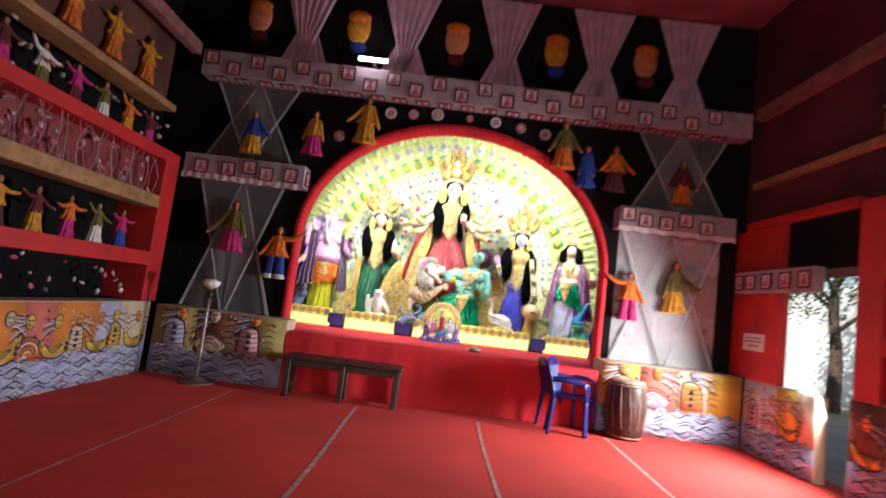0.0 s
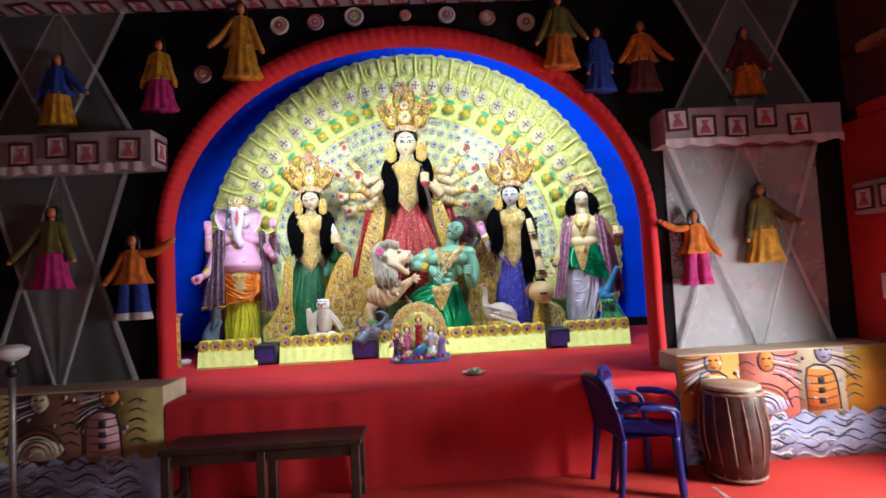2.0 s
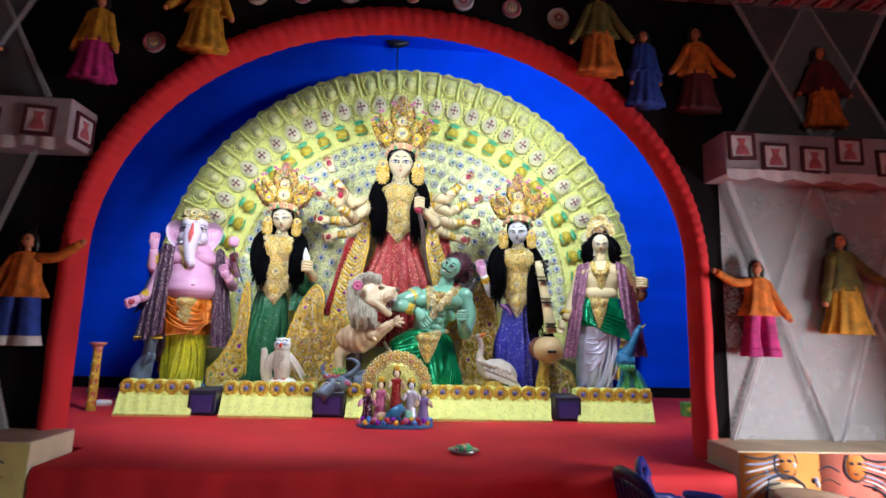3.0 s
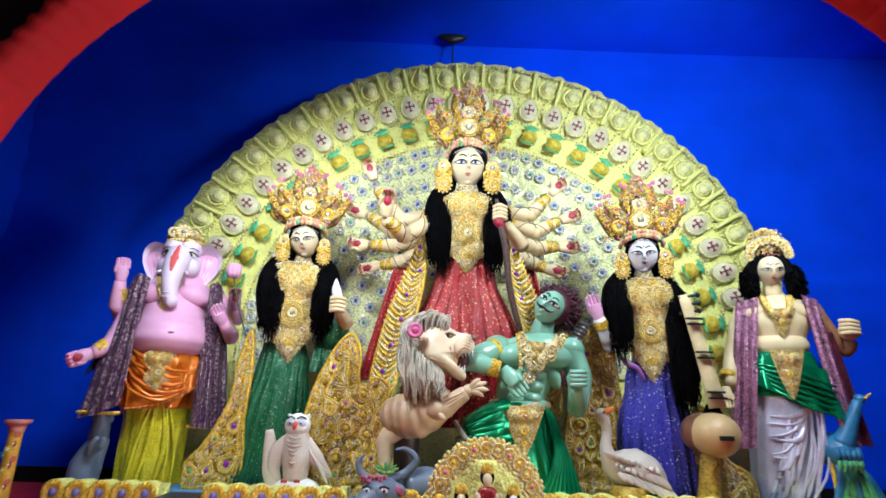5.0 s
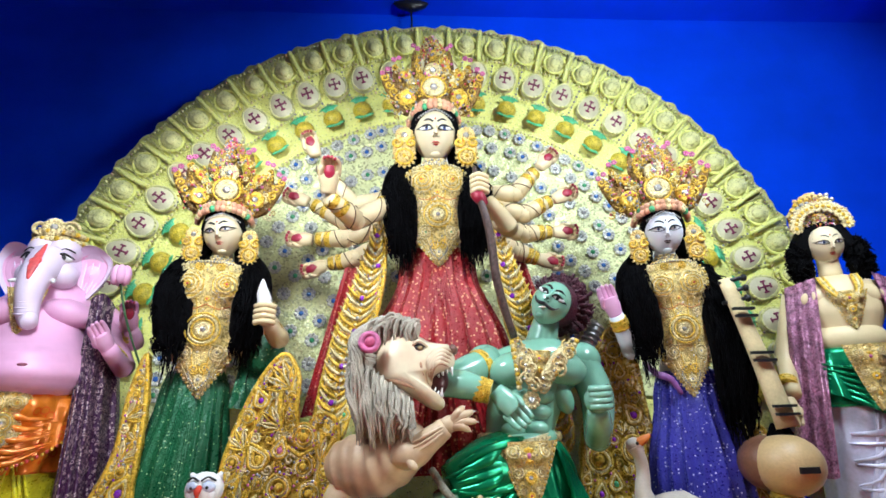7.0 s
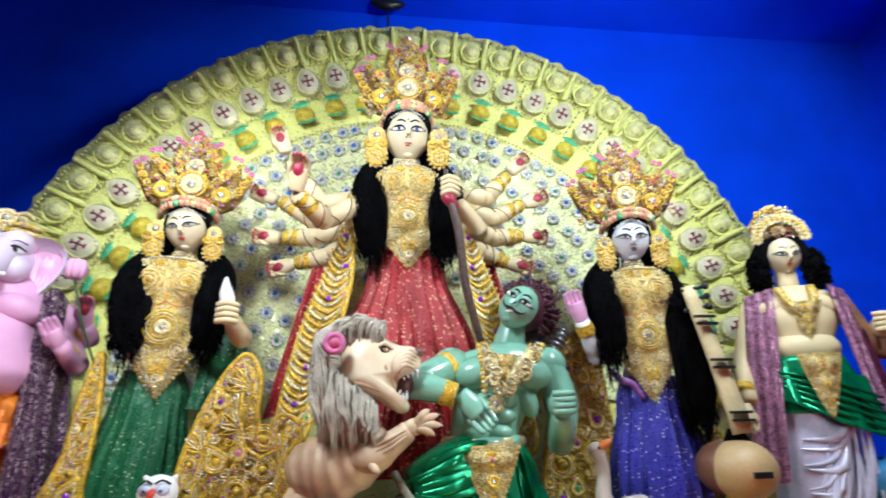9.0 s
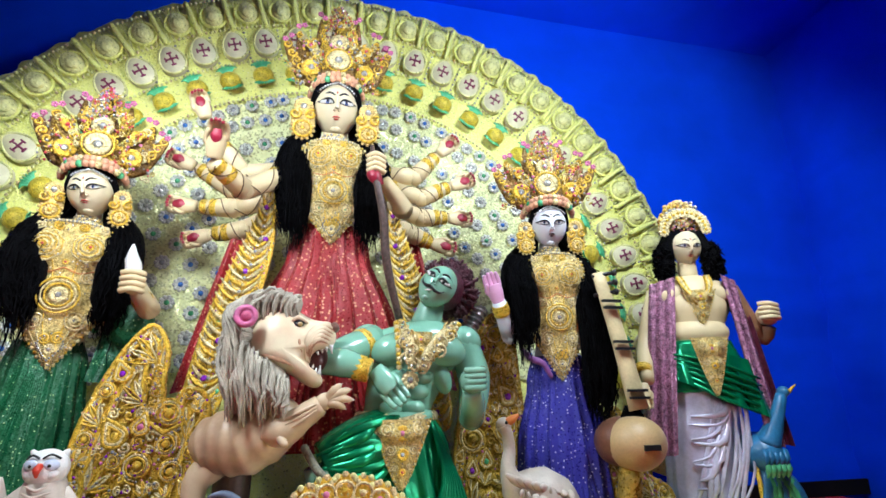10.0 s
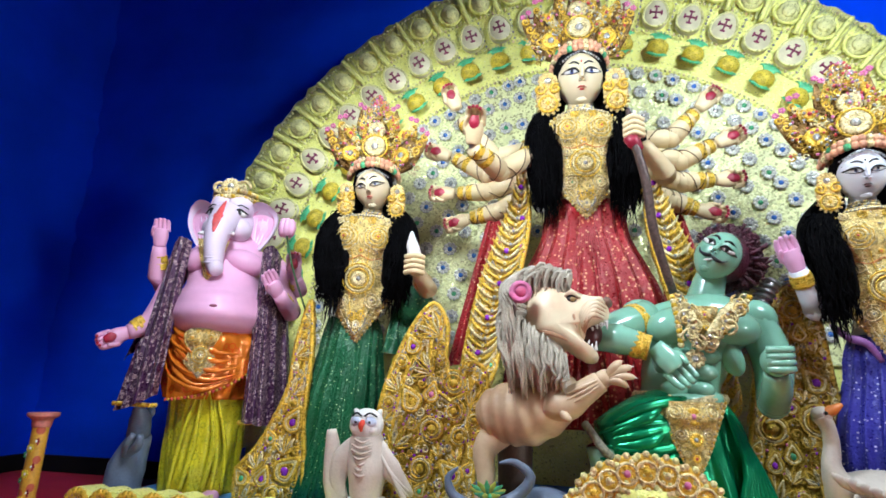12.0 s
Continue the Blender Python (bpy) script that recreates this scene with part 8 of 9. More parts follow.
def mural(name, length, height, depth, m, seed, skies, label, size=1.0):
    """A low wall whose face carries a folk painting of boats on waves."""
    rng = random.Random(seed)
    ob = setting(boxed(name, (0, length, 0.0, depth, 0, height), CREAM_BOARD, bevel=0.006), label)
    ob.matrix_basis = m
    s = Sculpt()
    sea = 0.33 * height / 0.82
    # sky patches side by side
    x, k = 0.005, 0
    while x < length - 0.01:
        w = min(rng.uniform(0.34, 0.62), length - 0.005 - x)
        if length - x - w < 0.15:
            w = length - 0.005 - x
        blot(s, [(x, sea - 0.05), (x + w, sea - 0.05), (x + w, height - 0.008), (x, height - 0.008)], skies[k % len(skies)], 0.002)
        x += w
        k += 1
    top = [(length * i / 60, sea + 0.03 * math.sin(i * 0.9 + seed) + 0.015 * math.sin(i * 2.3)) for i in range(61)]
    blot(s, [(0.004, 0.01)] + [(min(max(a, 0.004), length - 0.004), b) for a, b in top] + [(length - 0.004, 0.01)], "wave", 0.004)
    # wave lines
    for j in range(9):
        z = 0.025 + (sea - 0.02) * j / 8.5
        ph = rng.random() * 6
        for k in range(int(length / 0.28)):
            x0 = 0.02 + k * 0.28 + rng.uniform(0, 0.05)
            pts = [(min(x0 + 0.05 * i, length - 0.01), z + 0.022 * math.sin(1.35 * i + ph) + rng.uniform(-0.004, 0.004)) for i in range(6)]
            stroke(s, pts, rng.uniform(0.004, 0.009), "ink" if (j + k) % 3 else "white", 0.008)
        if j % 2 == 0:
            for k in range(int(length / 0.5)):
                x0 = 0.1 + k * 0.5 + rng.uniform(0, 0.2)
                blot(s, oval(x0, z + 0.02, 0.05, 0.012, 10, rng.uniform(-0.3, 0.3)), "white", 0.006)
                pts = [(x0 + 0.03 * (1 - t / 9) * math.cos(t), z + 0.03 * (1 - t / 9) * math.sin(t)) for t in range(9)]
                stroke(s, pts, 0.005, "ink", 0.010)
    # boats and the long-haired half figures in them, as plain ovals and wedges
    x = 0.22 * size
    while x < length - 0.25 * size:
        kind = rng.randrange(3)
        first = len(s.v)
        top_z = height - 0.1
        body = rng.choice(("yellow", "cream", "pink", "lilac", "orange"))
        if kind == 0:
            blot(s, [(x - 0.2, sea + 0.16), (x - 0.14, sea + 0.02), (x + 0.02, sea - 0.03), (x + 0.16, sea + 0.03), (x + 0.2, sea + 0.22), (x + 0.1, sea + 0.1), (x - 0.08, sea + 0.08)], "yellow", 0.006)
            stroke(s, [(x - 0.2, sea + 0.16), (x - 0.14, sea + 0.02), (x + 0.02, sea - 0.03), (x + 0.16, sea + 0.03), (x + 0.2, sea + 0.22)], 0.009)
            for i in range(4):
                stroke(s, [(x - 0.12 + 0.03 * i, sea + 0.12 - 0.012 * i), (x, sea + 0.02 + 0.02 * i), (x + 0.12 - 0.01 * i, sea + 0.1)], 0.005)
            for i in range(2):
                blot(s, oval(x + 0.15, sea + 0.06 + 0.05 * i, 0.014, 0.018, 10), "ink", 0.011)
        elif kind == 1:
            blot(s, [(x - 0.1, sea + 0.01), (x + 0.1, sea + 0.01), (x + 0.07, sea + 0.24), (x - 0.09, sea + 0.26)], body, 0.006)
            for i in range(5):
                stroke(s, [(x - 0.095, sea + 0.04 + 0.045 * i), (x, sea + 0.03 + 0.045 * i), (x + 0.085, sea + 0.045 + 0.045 * i)], 0.005, "ink" if i % 2 else "brown")
            stroke(s, [(x - 0.1, sea + 0.01), (x - 0.09, sea + 0.26), (x + 0.07, sea + 0.24), (x + 0.1, sea + 0.01)], 0.008)
            for i in range(3):
                blot(s, [(x - 0.03, sea + 0.05 + 0.06 * i), (x + 0.01, sea + 0.05 + 0.06 * i), (x + 0.01, sea + 0.085 + 0.06 * i), (x - 0.03, sea + 0.085 + 0.06 * i)], "ink", 0.011)
        else:
            for i in range(6):
                r = 0.17 - 0.026 * i
                stroke(s, [(x + r * math.cos(t), sea + 0.02 + r * math.sin(t)) for t in (0.1, 0.8, 1.6, 2.3, 3.0)], 0.006, ("ink", "brown", "white")[i % 3])
            blot(s, oval(x, sea + 0.06, 0.15, 0.06, 16), body, 0.005)
        hx, hz = x + rng.uniform(-0.04, 0.04), sea + 0.33 + rng.uniform(-0.02, 0.03)
        hz = min(hz, top_z)
        blot(s, oval(hx, hz, 0.05, 0.062, 16, rng.uniform(-0.3, 0.3)), rng.choice(("cream", "yellow", "lilac", "orange")), 0.007)
        stroke(s, oval(hx, hz, 0.052, 0.065, 14), 0.006)
        for i in range(2):
            blot(s, oval(hx - 0.018 + 0.036 * i, hz + 0.012, 0.011, 0.007, 8), "ink", 0.011)
        stroke(s, [(hx - 0.014, hz - 0.028), (hx, hz - 0.034), (hx + 0.014, hz - 0.028)], 0.005, "ink", 0.0112)
        d = rng.choice((-1, 1))
        for i in range(7):
            stroke(s, [(hx + d * 0.03, hz + 0.04 - 0.02 * i), (hx + d * 0.10, hz + 0.02 - 0.02 * i), (hx + d * 0.19, hz + 0.03 - 0.035 * i)], 0.006, ("ink", "wave", "white")[i % 3])
        # beads and dashes that fill the ground between the figures
        for i in range(9):
            bx, bz = x + rng.uniform(-0.18, 0.24), rng.uniform(sea + 0.06, height - 0.05)
            if 0.02 < bx < length - 0.02:
                blot(s, oval(bx, bz, 0.009, 0.012, 8), rng.choice(("ink", "white", "coral", "wave")), 0.0075)
        for i in range(5):
            bx, bz = x + 0.17, sea + 0.08 + 0.055 * i
            if bx + 0.08 < length:
                stroke(s, [(bx - 0.03, bz), (bx + 0.02, bz + 0.02), (bx + 0.07, bz - 0.005)], 0.005, ("ink", "brown")[i % 2])
        s.v[first:] = [(min(max(x + (a - x) * size, 0.01), length - 0.01), b, min(sea - 0.02 + (c - sea + 0.02) * size, height - 0.012)) for a, b, c in s.v[first:]]
        x += rng.uniform(0.27, 0.38) * size
    p = s.done("painting", ob)
    p["label"] = "folk painting of boats on blue waves"
    return ob


def facing(x, y, rz):
    return pose(x, y, 0, 0, 0, rz)


# olive and brown skies on the west wall: its shade is put into the paints
mural("mural_wall_west", 1.61, MURAL_Z, FACADE - FRONT - 0.002, facing(-2.79, FRONT, 0), 5, ("olive", "brown", "olive", "orange"), "low wall painted with boats on blue waves", 1.28)
mural("mural_wall_east", 1.70, MURAL_Z, FACADE - FRONT - 0.002, facing(2.64, FRONT, 0), 9, ("orange", "coral", "cream", "yellow"), "low wall painted with boats on blue waves", 1.28)
mural("mural_wall_side_west", 8.5, MURAL_Z + 0.02, 0.3, facing(WEST, -1.25, 90), 12, ("orange", "lilac", "cream", "orange", "coral"), "long low wall painted with boats on blue waves")
mural("mural_wall_side_east", 1.22, MURAL_Z, 0.12, facing(EAST, 7.26, -90), 15, ("white", "yellow", "cream"), "low wall painted with boats beside the side opening")
mural("mural_wall_side_south", 6.8, MURAL_Z + 0.06, 0.3, facing(EAST, 5.62, -90), 18, ("brown", "coral", "orange", "olive"), "long low wall painted with boats on blue waves")

# ---- hall: grey ledges with framed squares ----
PINK_CARD = mat("pink_card", (0.62, 0.14, 0.18), 0.7, vary=0.2, scale=14, jitter=0.15)
WHITE_CARD = mat("white_card", (0.72, 0.62, 0.64), 0.7, vary=0.12, scale=10)
FRAME_INK = mat("frame_maroon", (0.10, 0.015, 0.025), 0.6, vary=0.15, scale=14)


def picture_square(size=0.16):
    ob = empty("picture", pose(0, 0, 0), "small square picture with a dark frame and a pink motif", "picture", "framed squares on the ledges")
    h = size / 2
    boxed("card", (-h, h, -0.008, 0, -h, h), WHITE_CARD, ob)
    for a in (-1, 1):
        boxed("frame_bar", (a * h - 0.009, a * h + 0.009, -0.016, 0, -h - 0.009, h + 0.009), FRAME_INK, ob)
        boxed("frame_bar", (-h + 0.009, h - 0.009, -0.016, 0, a * h - 0.009, a * h + 0.009), FRAME_INK, ob)
    bm = bmesh.new()
    pts = [(-0.045, -0.055), (0.045, -0.055), (0.03, -0.01), (0.014, 0.012), (0.028, 0.05), (-0.028, 0.05), (-0.014, 0.012), (-0.03, -0.01)]
    a = [bm.verts.new((x * size / 0.16, -0.013, z * size / 0.16)) for x, z in pts]
    b = [bm.verts.new((x * size / 0.16, -0.006, z * size / 0.16)) for x, z in pts]
    bm.faces.new(a)
    for i in range(8):
        bm.faces.new((a[i], b[i], b[(i + 1) % 8], a[(i + 1) % 8]))
    part("motif", bm, PINK_CARD, ob)
    return ob


SQUARE = picture_square()
SQUARE.matrix_basis = pose(-2.6, 7.388, 2.60)


def ledge(name, x0, x1, y0, z0, z1, label, fringe=True):
    ob = setting(boxed(name, (x0, x1, y0, FACADE - 0.002, z0, z1), GREY_BOARD, bevel=0.008), label)
    if fringe:
        s = Sculpt()
        n = int((x1 - x0) / 0.03)
        verts = [(x0 + (x1 - x0) * i / n, y0 - 0.012 + 0.008 * math.sin(i * 1.7), z) for z in (z0 + 0.03, z0 - 0.035) for i in range(n + 1)]
        verts = [(x, y, z + (0.012 * math.sin(i * 0.8) if i > n else 0)) for i, (x, y, z) in enumerate(verts)]
        s.add(verts, [(i, i + 1, n + 2 + i, n + 1 + i) for i in range(n)], WHITE_CARD)
        f = s.done("fringe", ob)
        f["label"] = "crumpled white paper fringe"
    return ob


ledge("ledge_west", WEST + 0.02, -1.28, 7.39, 2.48, 2.76, "grey board ledge with framed squares")
ledge("ledge_east", 2.73, 4.20, 7.39, 2.48, 2.76, "grey board ledge with framed squares")
ledge("beam", WEST + 0.02, EAST - 0.02, 7.40, BEAM_Z0, BEAM_Z1, "long grey board beam with framed squares", fringe=False)
for x, z in ((-2.25, 2.60), (-1.98, 2.65), (-1.76, 2.59), (-1.45, 2.61), (2.84, 2.66), (3.06, 2.60), (3.32, 2.59), (3.56, 2.66), (3.83, 2.59)):
    copy_thing(SQUARE, pose(x, 7.388, z, 0, random.uniform(-3, 3), 0))
copy_thing(SQUARE, pose(-1.278, 7.52, 2.61, 0, 0, 90))
for i in range(23):
    x = -2.7 + 0.297 * i
    copy_thing(SQUARE, pose(x, 7.398, BEAM_Z0 + (0.1 if i % 2 else 0.22), 0, random.uniform(-3, 3), 0))
    copy_thing(SQUARE, Matrix.Translation((x + 0.1, 7.52, BEAM_Z0 - 0.002)) @ Matrix.Rotation(radians(random.uniform(-8, 8)), 4, "Z") @ Matrix.Rotation(radians(90), 4, "X"))


# ---- hall: net drapes ----
def net_x(x0, x1, z0, z1, y, label, panel=False):
    """Two gathered nets that cross: one hangs from a point, one is drawn to a point."""
    ob = empty("net_drape", pose(0, 0, 0), label, "drape", "crossed net drapes")
    xm = (x0 + x1) / 2
    if panel:
        s = Sculpt()
        s.sheet([(x0 + 0.02, y + 0.005, z1), (x1 - 0.02, y + 0.005, z1)], [(x0 + 0.02, y + 0.005, z0), (x1 - 0.02, y + 0.005, z0)], NET_PANEL, folds=2, amp=0.004, nu=40, nv=8, thick=0.0015)
        s.done("net_panel", ob)
    for k, (top, low, dy) in enumerate((((xm - 0.03, xm + 0.03), (x0, x1), -0.02), ((x0 + 0.03, x1 - 0.03), (xm - 0.04, xm + 0.04), -0.05))):
        s = Sculpt()
        s.sheet([(top[0], y + dy, z1), (top[1], y + dy, z1)], [(low[0], y + dy, z0), (low[1], y + dy, z0)], NET if panel else NET_DIM, folds=3, amp=0.006, nu=54, nv=14, thick=0.0015)
        s.done("net", ob)
        for e in (0, 1):
            s = Sculpt()
            w0, w1 = (0.02, 0.045) if k == 0 else (0.045, 0.02)
            sg = -1 if e else 1
            s.sheet([(top[e], y + dy - 0.012, z1), (top[e] + sg * w0, y + dy - 0.012, z1)], [(low[e], y + dy - 0.012, z0), (low[e] + sg * w1, y + dy - 0.012, z0)], NET_FOLD if panel else NET_DIM_FOLD, folds=2, amp=0.008, nu=8, nv=10, thick=0.001)
            s.done("gathered_edge", ob)
    return ob


net_x(2.80, 4.15, MURAL_Z, 2.48, 7.62, "sheer white net drapes crossing above the painted wall", True)
net_x(-2.70, -1.52, MURAL_Z, 2.48, 7.62, "sheer white net drapes crossing above the painted wall")
net_x(-2.70, -1.50, 2.77, BEAM_Z0, 7.62, "sheer white net drapes crossing under the beam")
net_x(2.90, 4.15, 2.77, BEAM_Z0, 7.62, "sheer white net drapes crossing under the beam")


# ---- hall: hanging dolls ----
CLOTHS = {
    "orange": mat("doll_orange", (0.80, 0.20, 0.02), 0.8, vary=0.26, scale=16),
    "amber": mat("doll_amber", (0.72, 0.34, 0.02), 0.8, vary=0.26, scale=16),
    "magenta": mat("doll_magenta", (0.62, 0.02, 0.22), 0.8, vary=0.26, scale=16),
    "blue": mat("doll_blue", (0.02, 0.07, 0.42), 0.8, vary=0.26, scale=16),
    "olive": mat("doll_olive", (0.18, 0.15, 0.03), 0.8, vary=0.26, scale=16),
    "maroon": mat("doll_maroon", (0.14, 0.015, 0.02), 0.8, vary=0.26, scale=16),
    "white": mat("doll_white", (0.72, 0.70, 0.66), 0.8, vary=0.1, scale=14),
    "face": mat("doll_face", (0.62, 0.22, 0.10), 0.6, vary=0.1, scale=14),
}


def doll(x, y, z_head, h, top, skirt, label, arms=((-0.6, -0.1), (0.6, -0.1)), hem=None, turn=0, trousers=False):
    """A cloth doll, made as one plain form."""
    s = Sculpt()
    u = h / 0.62
    s.ball((0, 0, 0), (0.036 * u, 0.036 * u, 0.045 * u), CLOTHS["face"])
    s.ball((0, 0.012 * u, 0.018 * u), (0.04 * u, 0.036 * u, 0.04 * u), INK)
    for q in (-1, 1):
        s.tube([(q * 0.026 * u, 0.008 * u, 0.03 * u), (q * 0.042 * u, 0.004 * u, -0.01 * u), (q * 0.044 * u, 0.006 * u, -0.07 * u)], [0.016 * u, 0.017 * u, 0.008 * u], INK, seg=7)
        s.ball((q * 0.014 * u, -0.034 * u, 0.004 * u), (0.008 * u, 0.004 * u, 0.005 * u), INK, fine=0)
    s.ball((0, -0.036 * u, -0.02 * u), (0.009 * u, 0.004 * u, 0.004 * u), LIPS, fine=0)
    s.tube([(0, 0, -0.03 * u), (0, 0, -0.075 * u)], 0.016 * u, CLOTHS["face"], seg=8)
    s.ring((0, 0, -0.075 * u), 0.032 * u, 0.007 * u, CLOTHS["amber"], (0, 0, 0), seg=12, side=5)
    s.loft([(0, 0, -0.065 * u, 0.03 * u, 0.025 * u), (0, 0, -0.09 * u, 0.075 * u, 0.04 * u), (0, 0, -0.2 * u, 0.085 * u, 0.05 * u), (0, 0, -0.33 * u, 0.135 * u, 0.065 * u)], CLOTHS[top], seg=44, pleats=8, depth=0.13, wander=1.5)
    if trousers:
        for q in (-1, 1):
            s.loft([(q * 0.045 * u, 0, -0.3 * u, 0.05 * u, 0.05 * u), (q * 0.06 * u, 0, -0.44 * u, 0.05 * u, 0.05 * u), (q * 0.065 * u, 0, -0.55 * u, 0.06 * u, 0.055 * u)], CLOTHS[skirt], seg=20, pleats=5, depth=0.08)
            s.loft([(q * 0.065 * u, 0, -0.545 * u, 0.064 * u, 0.058 * u), (q * 0.068 * u, 0, -0.60 * u, 0.07 * u, 0.06 * u)], CLOTHS[hem or skirt], seg=20, pleats=5, depth=0.08)
    else:
        s.loft([(0, 0, -0.3 * u, 0.09 * u, 0.06 * u), (0, 0, -0.44 * u, 0.11 * u, 0.07 * u), (0, 0, -0.6 * u, 0.15 * u, 0.08 * u)], CLOTHS[skirt], seg=60, pleats=11, depth=0.13, wander=1.0)
    for q, (dx, dz) in zip((-1, 1), arms):
        a = Vector((q * 0.06 * u, 0, -0.1 * u))
        b = a + Vector((dx * 0.13 * u, -0.01, dz * 0.13 * u - 0.03 * u))
        c = a + Vector((dx * 0.27 * u, -0.02, dz * 0.3 * u))
        s.tube([a, b, c], [0.032 * u, 0.03 * u, 0.024 * u], CLOTHS[top], seg=9)
        s.ball(c + (c - b).normalized() * 0.015, 0.018 * u, CLOTHS["face"])
    s.tube([(0, 0.03, 0.04 * u), (0, 0.05, 0.10 * u)], 0.004, INK, seg=5)
    ob = tagged(s.done("cloth_doll"), label, "doll", "cloth dolls on the walls")
    ob.matrix_basis = pose(x, y, z_head, 0, 0, turn)
    return ob


DY = 7.56
doll(-1.53, DY, 1.92, 0.64, "orange", "blue", "orange-robed cloth doll in blue trousers hung on black cloth", arms=((-0.5, -0.7), (0.9, 0.3)), hem="white", trousers=True)
doll(-2.12, 7.52, 2.17, 0.62, "olive", "magenta", "olive and magenta cloth doll behind sheer net", arms=((-0.9, -0.9), (0.4, -0.9)))
doll(-1.29, DY, 3.50, 0.56, "amber", "magenta", "amber and magenta cloth doll hung on black cloth", arms=((-0.3, -0.9), (0.3, -0.9)))
doll(-0.62, 7.54, 3.77, 0.60, "amber", "amber", "amber-robed cloth doll above the red arch border", arms=((-0.7, -0.7), (0.4, -0.9)))
doll(-2.07, 7.53, 3.40, 0.56, "blue", "amber", "dim blue and amber cloth doll behind sheer net", arms=((-0.4, -0.9), (0.7, -0.7)))
doll(1.98, 7.54, 3.76, 0.60, "olive", "orange", "olive and orange cloth doll above the red arch border", arms=((-0.5, -0.9), (0.6, -0.8)))
doll(2.67, DY, 3.52, 0.58, "orange", "maroon", "orange-robed cloth doll with a maroon skirt", arms=((-0.5, -0.7), (0.7, -0.7)))
doll(2.30, DY, 3.48, 0.52, "blue", "blue", "blue cloth doll hung on black cloth", arms=((-0.2, -1.0), (0.2, -1.0)))
doll(2.98, 7.52, 1.90, 0.58, "orange", "magenta", "orange-robed cloth doll in magenta trousers with a raised arm", arms=((-0.9, 0.2), (0.5, -0.8)), trousers=True)
doll(3.54, 7.50, 2.09, 0.62, "olive", "amber", "olive and amber cloth doll behind sheer net", arms=((-0.3, -1.0), (0.9, -0.6)))
doll(3.54, 7.53, 3.42, 0.56, "maroon", "orange", "dim maroon and orange cloth doll behind sheer net", arms=((-0.5, -0.8), (0.5, -0.8)))


def medallion(x, z, r, tone, i):
    ob = empty("medallion", pose(x, FACADE - 0.012, z), "round paper medallion on the black facade", "ornament", "round paper medallions")
    s = Sculpt()
    s.ball((0, 0, 0), (r, 0.012, r), tone)
    s.done("disc", ob)
    s = Sculpt()
    s.ring((0, -0.008, 0), r * 0.8, r * 0.12, WHITE_CARD if i % 2 else PINK_CARD, seg=20, side=6)
    s.done("rim_ring", ob)
    s = Sculpt()
    s.rosette((0, -0.012, 0), r * 0.45, GOLD_PALE if i % 3 == 0 else PINK_CARD, WHITE_CARD, 8)
    s.done("flower", ob)


for i, (x, z, r) in enumerate(((-0.98, 3.28, 0.075), (-0.34, 3.67, 0.08), (-0.04, 3.69, 0.07), (0.28, 3.725, 0.085), (0.71, 3.725, 0.05), (1.06, 3.715, 0.075), (1.40, 3.68, 0.07), (1.73, 3.63, 0.08))):
    medallion(x, z, r, (GREY_BOARD, PAINTS["cream"], PAINTS["lilac"])[i % 3], i)

# ---- hall: shelves along the side walls ----
WOOD = mat("batten_wood", (0.42, 0.24, 0.10), 0.6, vary=0.2, scale=9)
LATTICE = mat("lattice_red", (0.30, 0.06, 0.06), 0.7, vary=0.2, scale=9)


def shelf_side(x, s_out, y0, y1, label):
    """Red rails, a wooden batten, a string lattice and dark recesses between; s_out points to the outer side."""
    ob = empty("display_shelf", pose(0, 0, 0), label, "shelf", "display shelves along the hall")
    xo = x + s_out * 0.5
    a, b = min(x, xo), max(x, xo)
    for z0, z1 in ((2.53, 2.67), (1.27, 1.43)):
        boxed("rail", (a, b, y0, y1, z0, z1), RED_PAINT, ob, bevel=0.006)
    boxed("batten", (min(x, x + s_out * 0.3), max(x, x + s_out * 0.3), y0, y1, 1.95, 2.10), WOOD, ob, bevel=0.006)
    boxed("upper_batten", (min(x, x + s_out * 0.3), max(x, x + s_out * 0.3), y0, y1, 3.14, 3.22), WOOD, ob, bevel=0.006)
    boxed("post", (a, b, y1 + 0.002, y1 + 0.3, 0.85, 2.67), RED_PAINT, ob, bevel=0.006)
    boxed("lattice_board", (x + s_out * 0.25 - 0.01, x + s_out * 0.25 + 0.01, y0, y1, 2.10, 2.53), LATTICE, ob)
    s = Sculpt()
    rng = random.Random(int(40 + 10 * x))
    xf = x + s_out * 0.06
    for i in range(int((y1 - y0) / 0.06)):
        y = y0 + 0.03 + 0.06 * i
        s.tube([(xf, y, 2.10), (xf, y + rng.uniform(-0.12, 0.12), 2.32), (xf, y + rng.uniform(-0.1, 0.1), 2.53)], 0.006, (LATTICE, PINK_CARD, GREY_BOARD)[i % 3], seg=4, steps=2)
    s.done("string_lattice", ob)
    return ob


def paper_scraps(x, s_out, y0, y1, z0, z1, n, seed, label):
    s = Sculpt()
    rng = random.Random(seed)
    for i in range(n):
        s.ball((x + s_out * rng.uniform(0.1, 0.3), rng.uniform(y0, y1), rng.uniform(z0, z1)), (rng.uniform(0.01, 0.03), rng.uniform(0.015, 0.05), rng.uniform(0.012, 0.035)), rng.choice((WHITE_CARD, WHITE_CARD, GREY_BOARD, PINK_CARD)), (rng.uniform(-40, 40), 0, 0), fine=0)
    tagged(s.done("paper_flowers"), label, "paper flowers", "", "stuff")


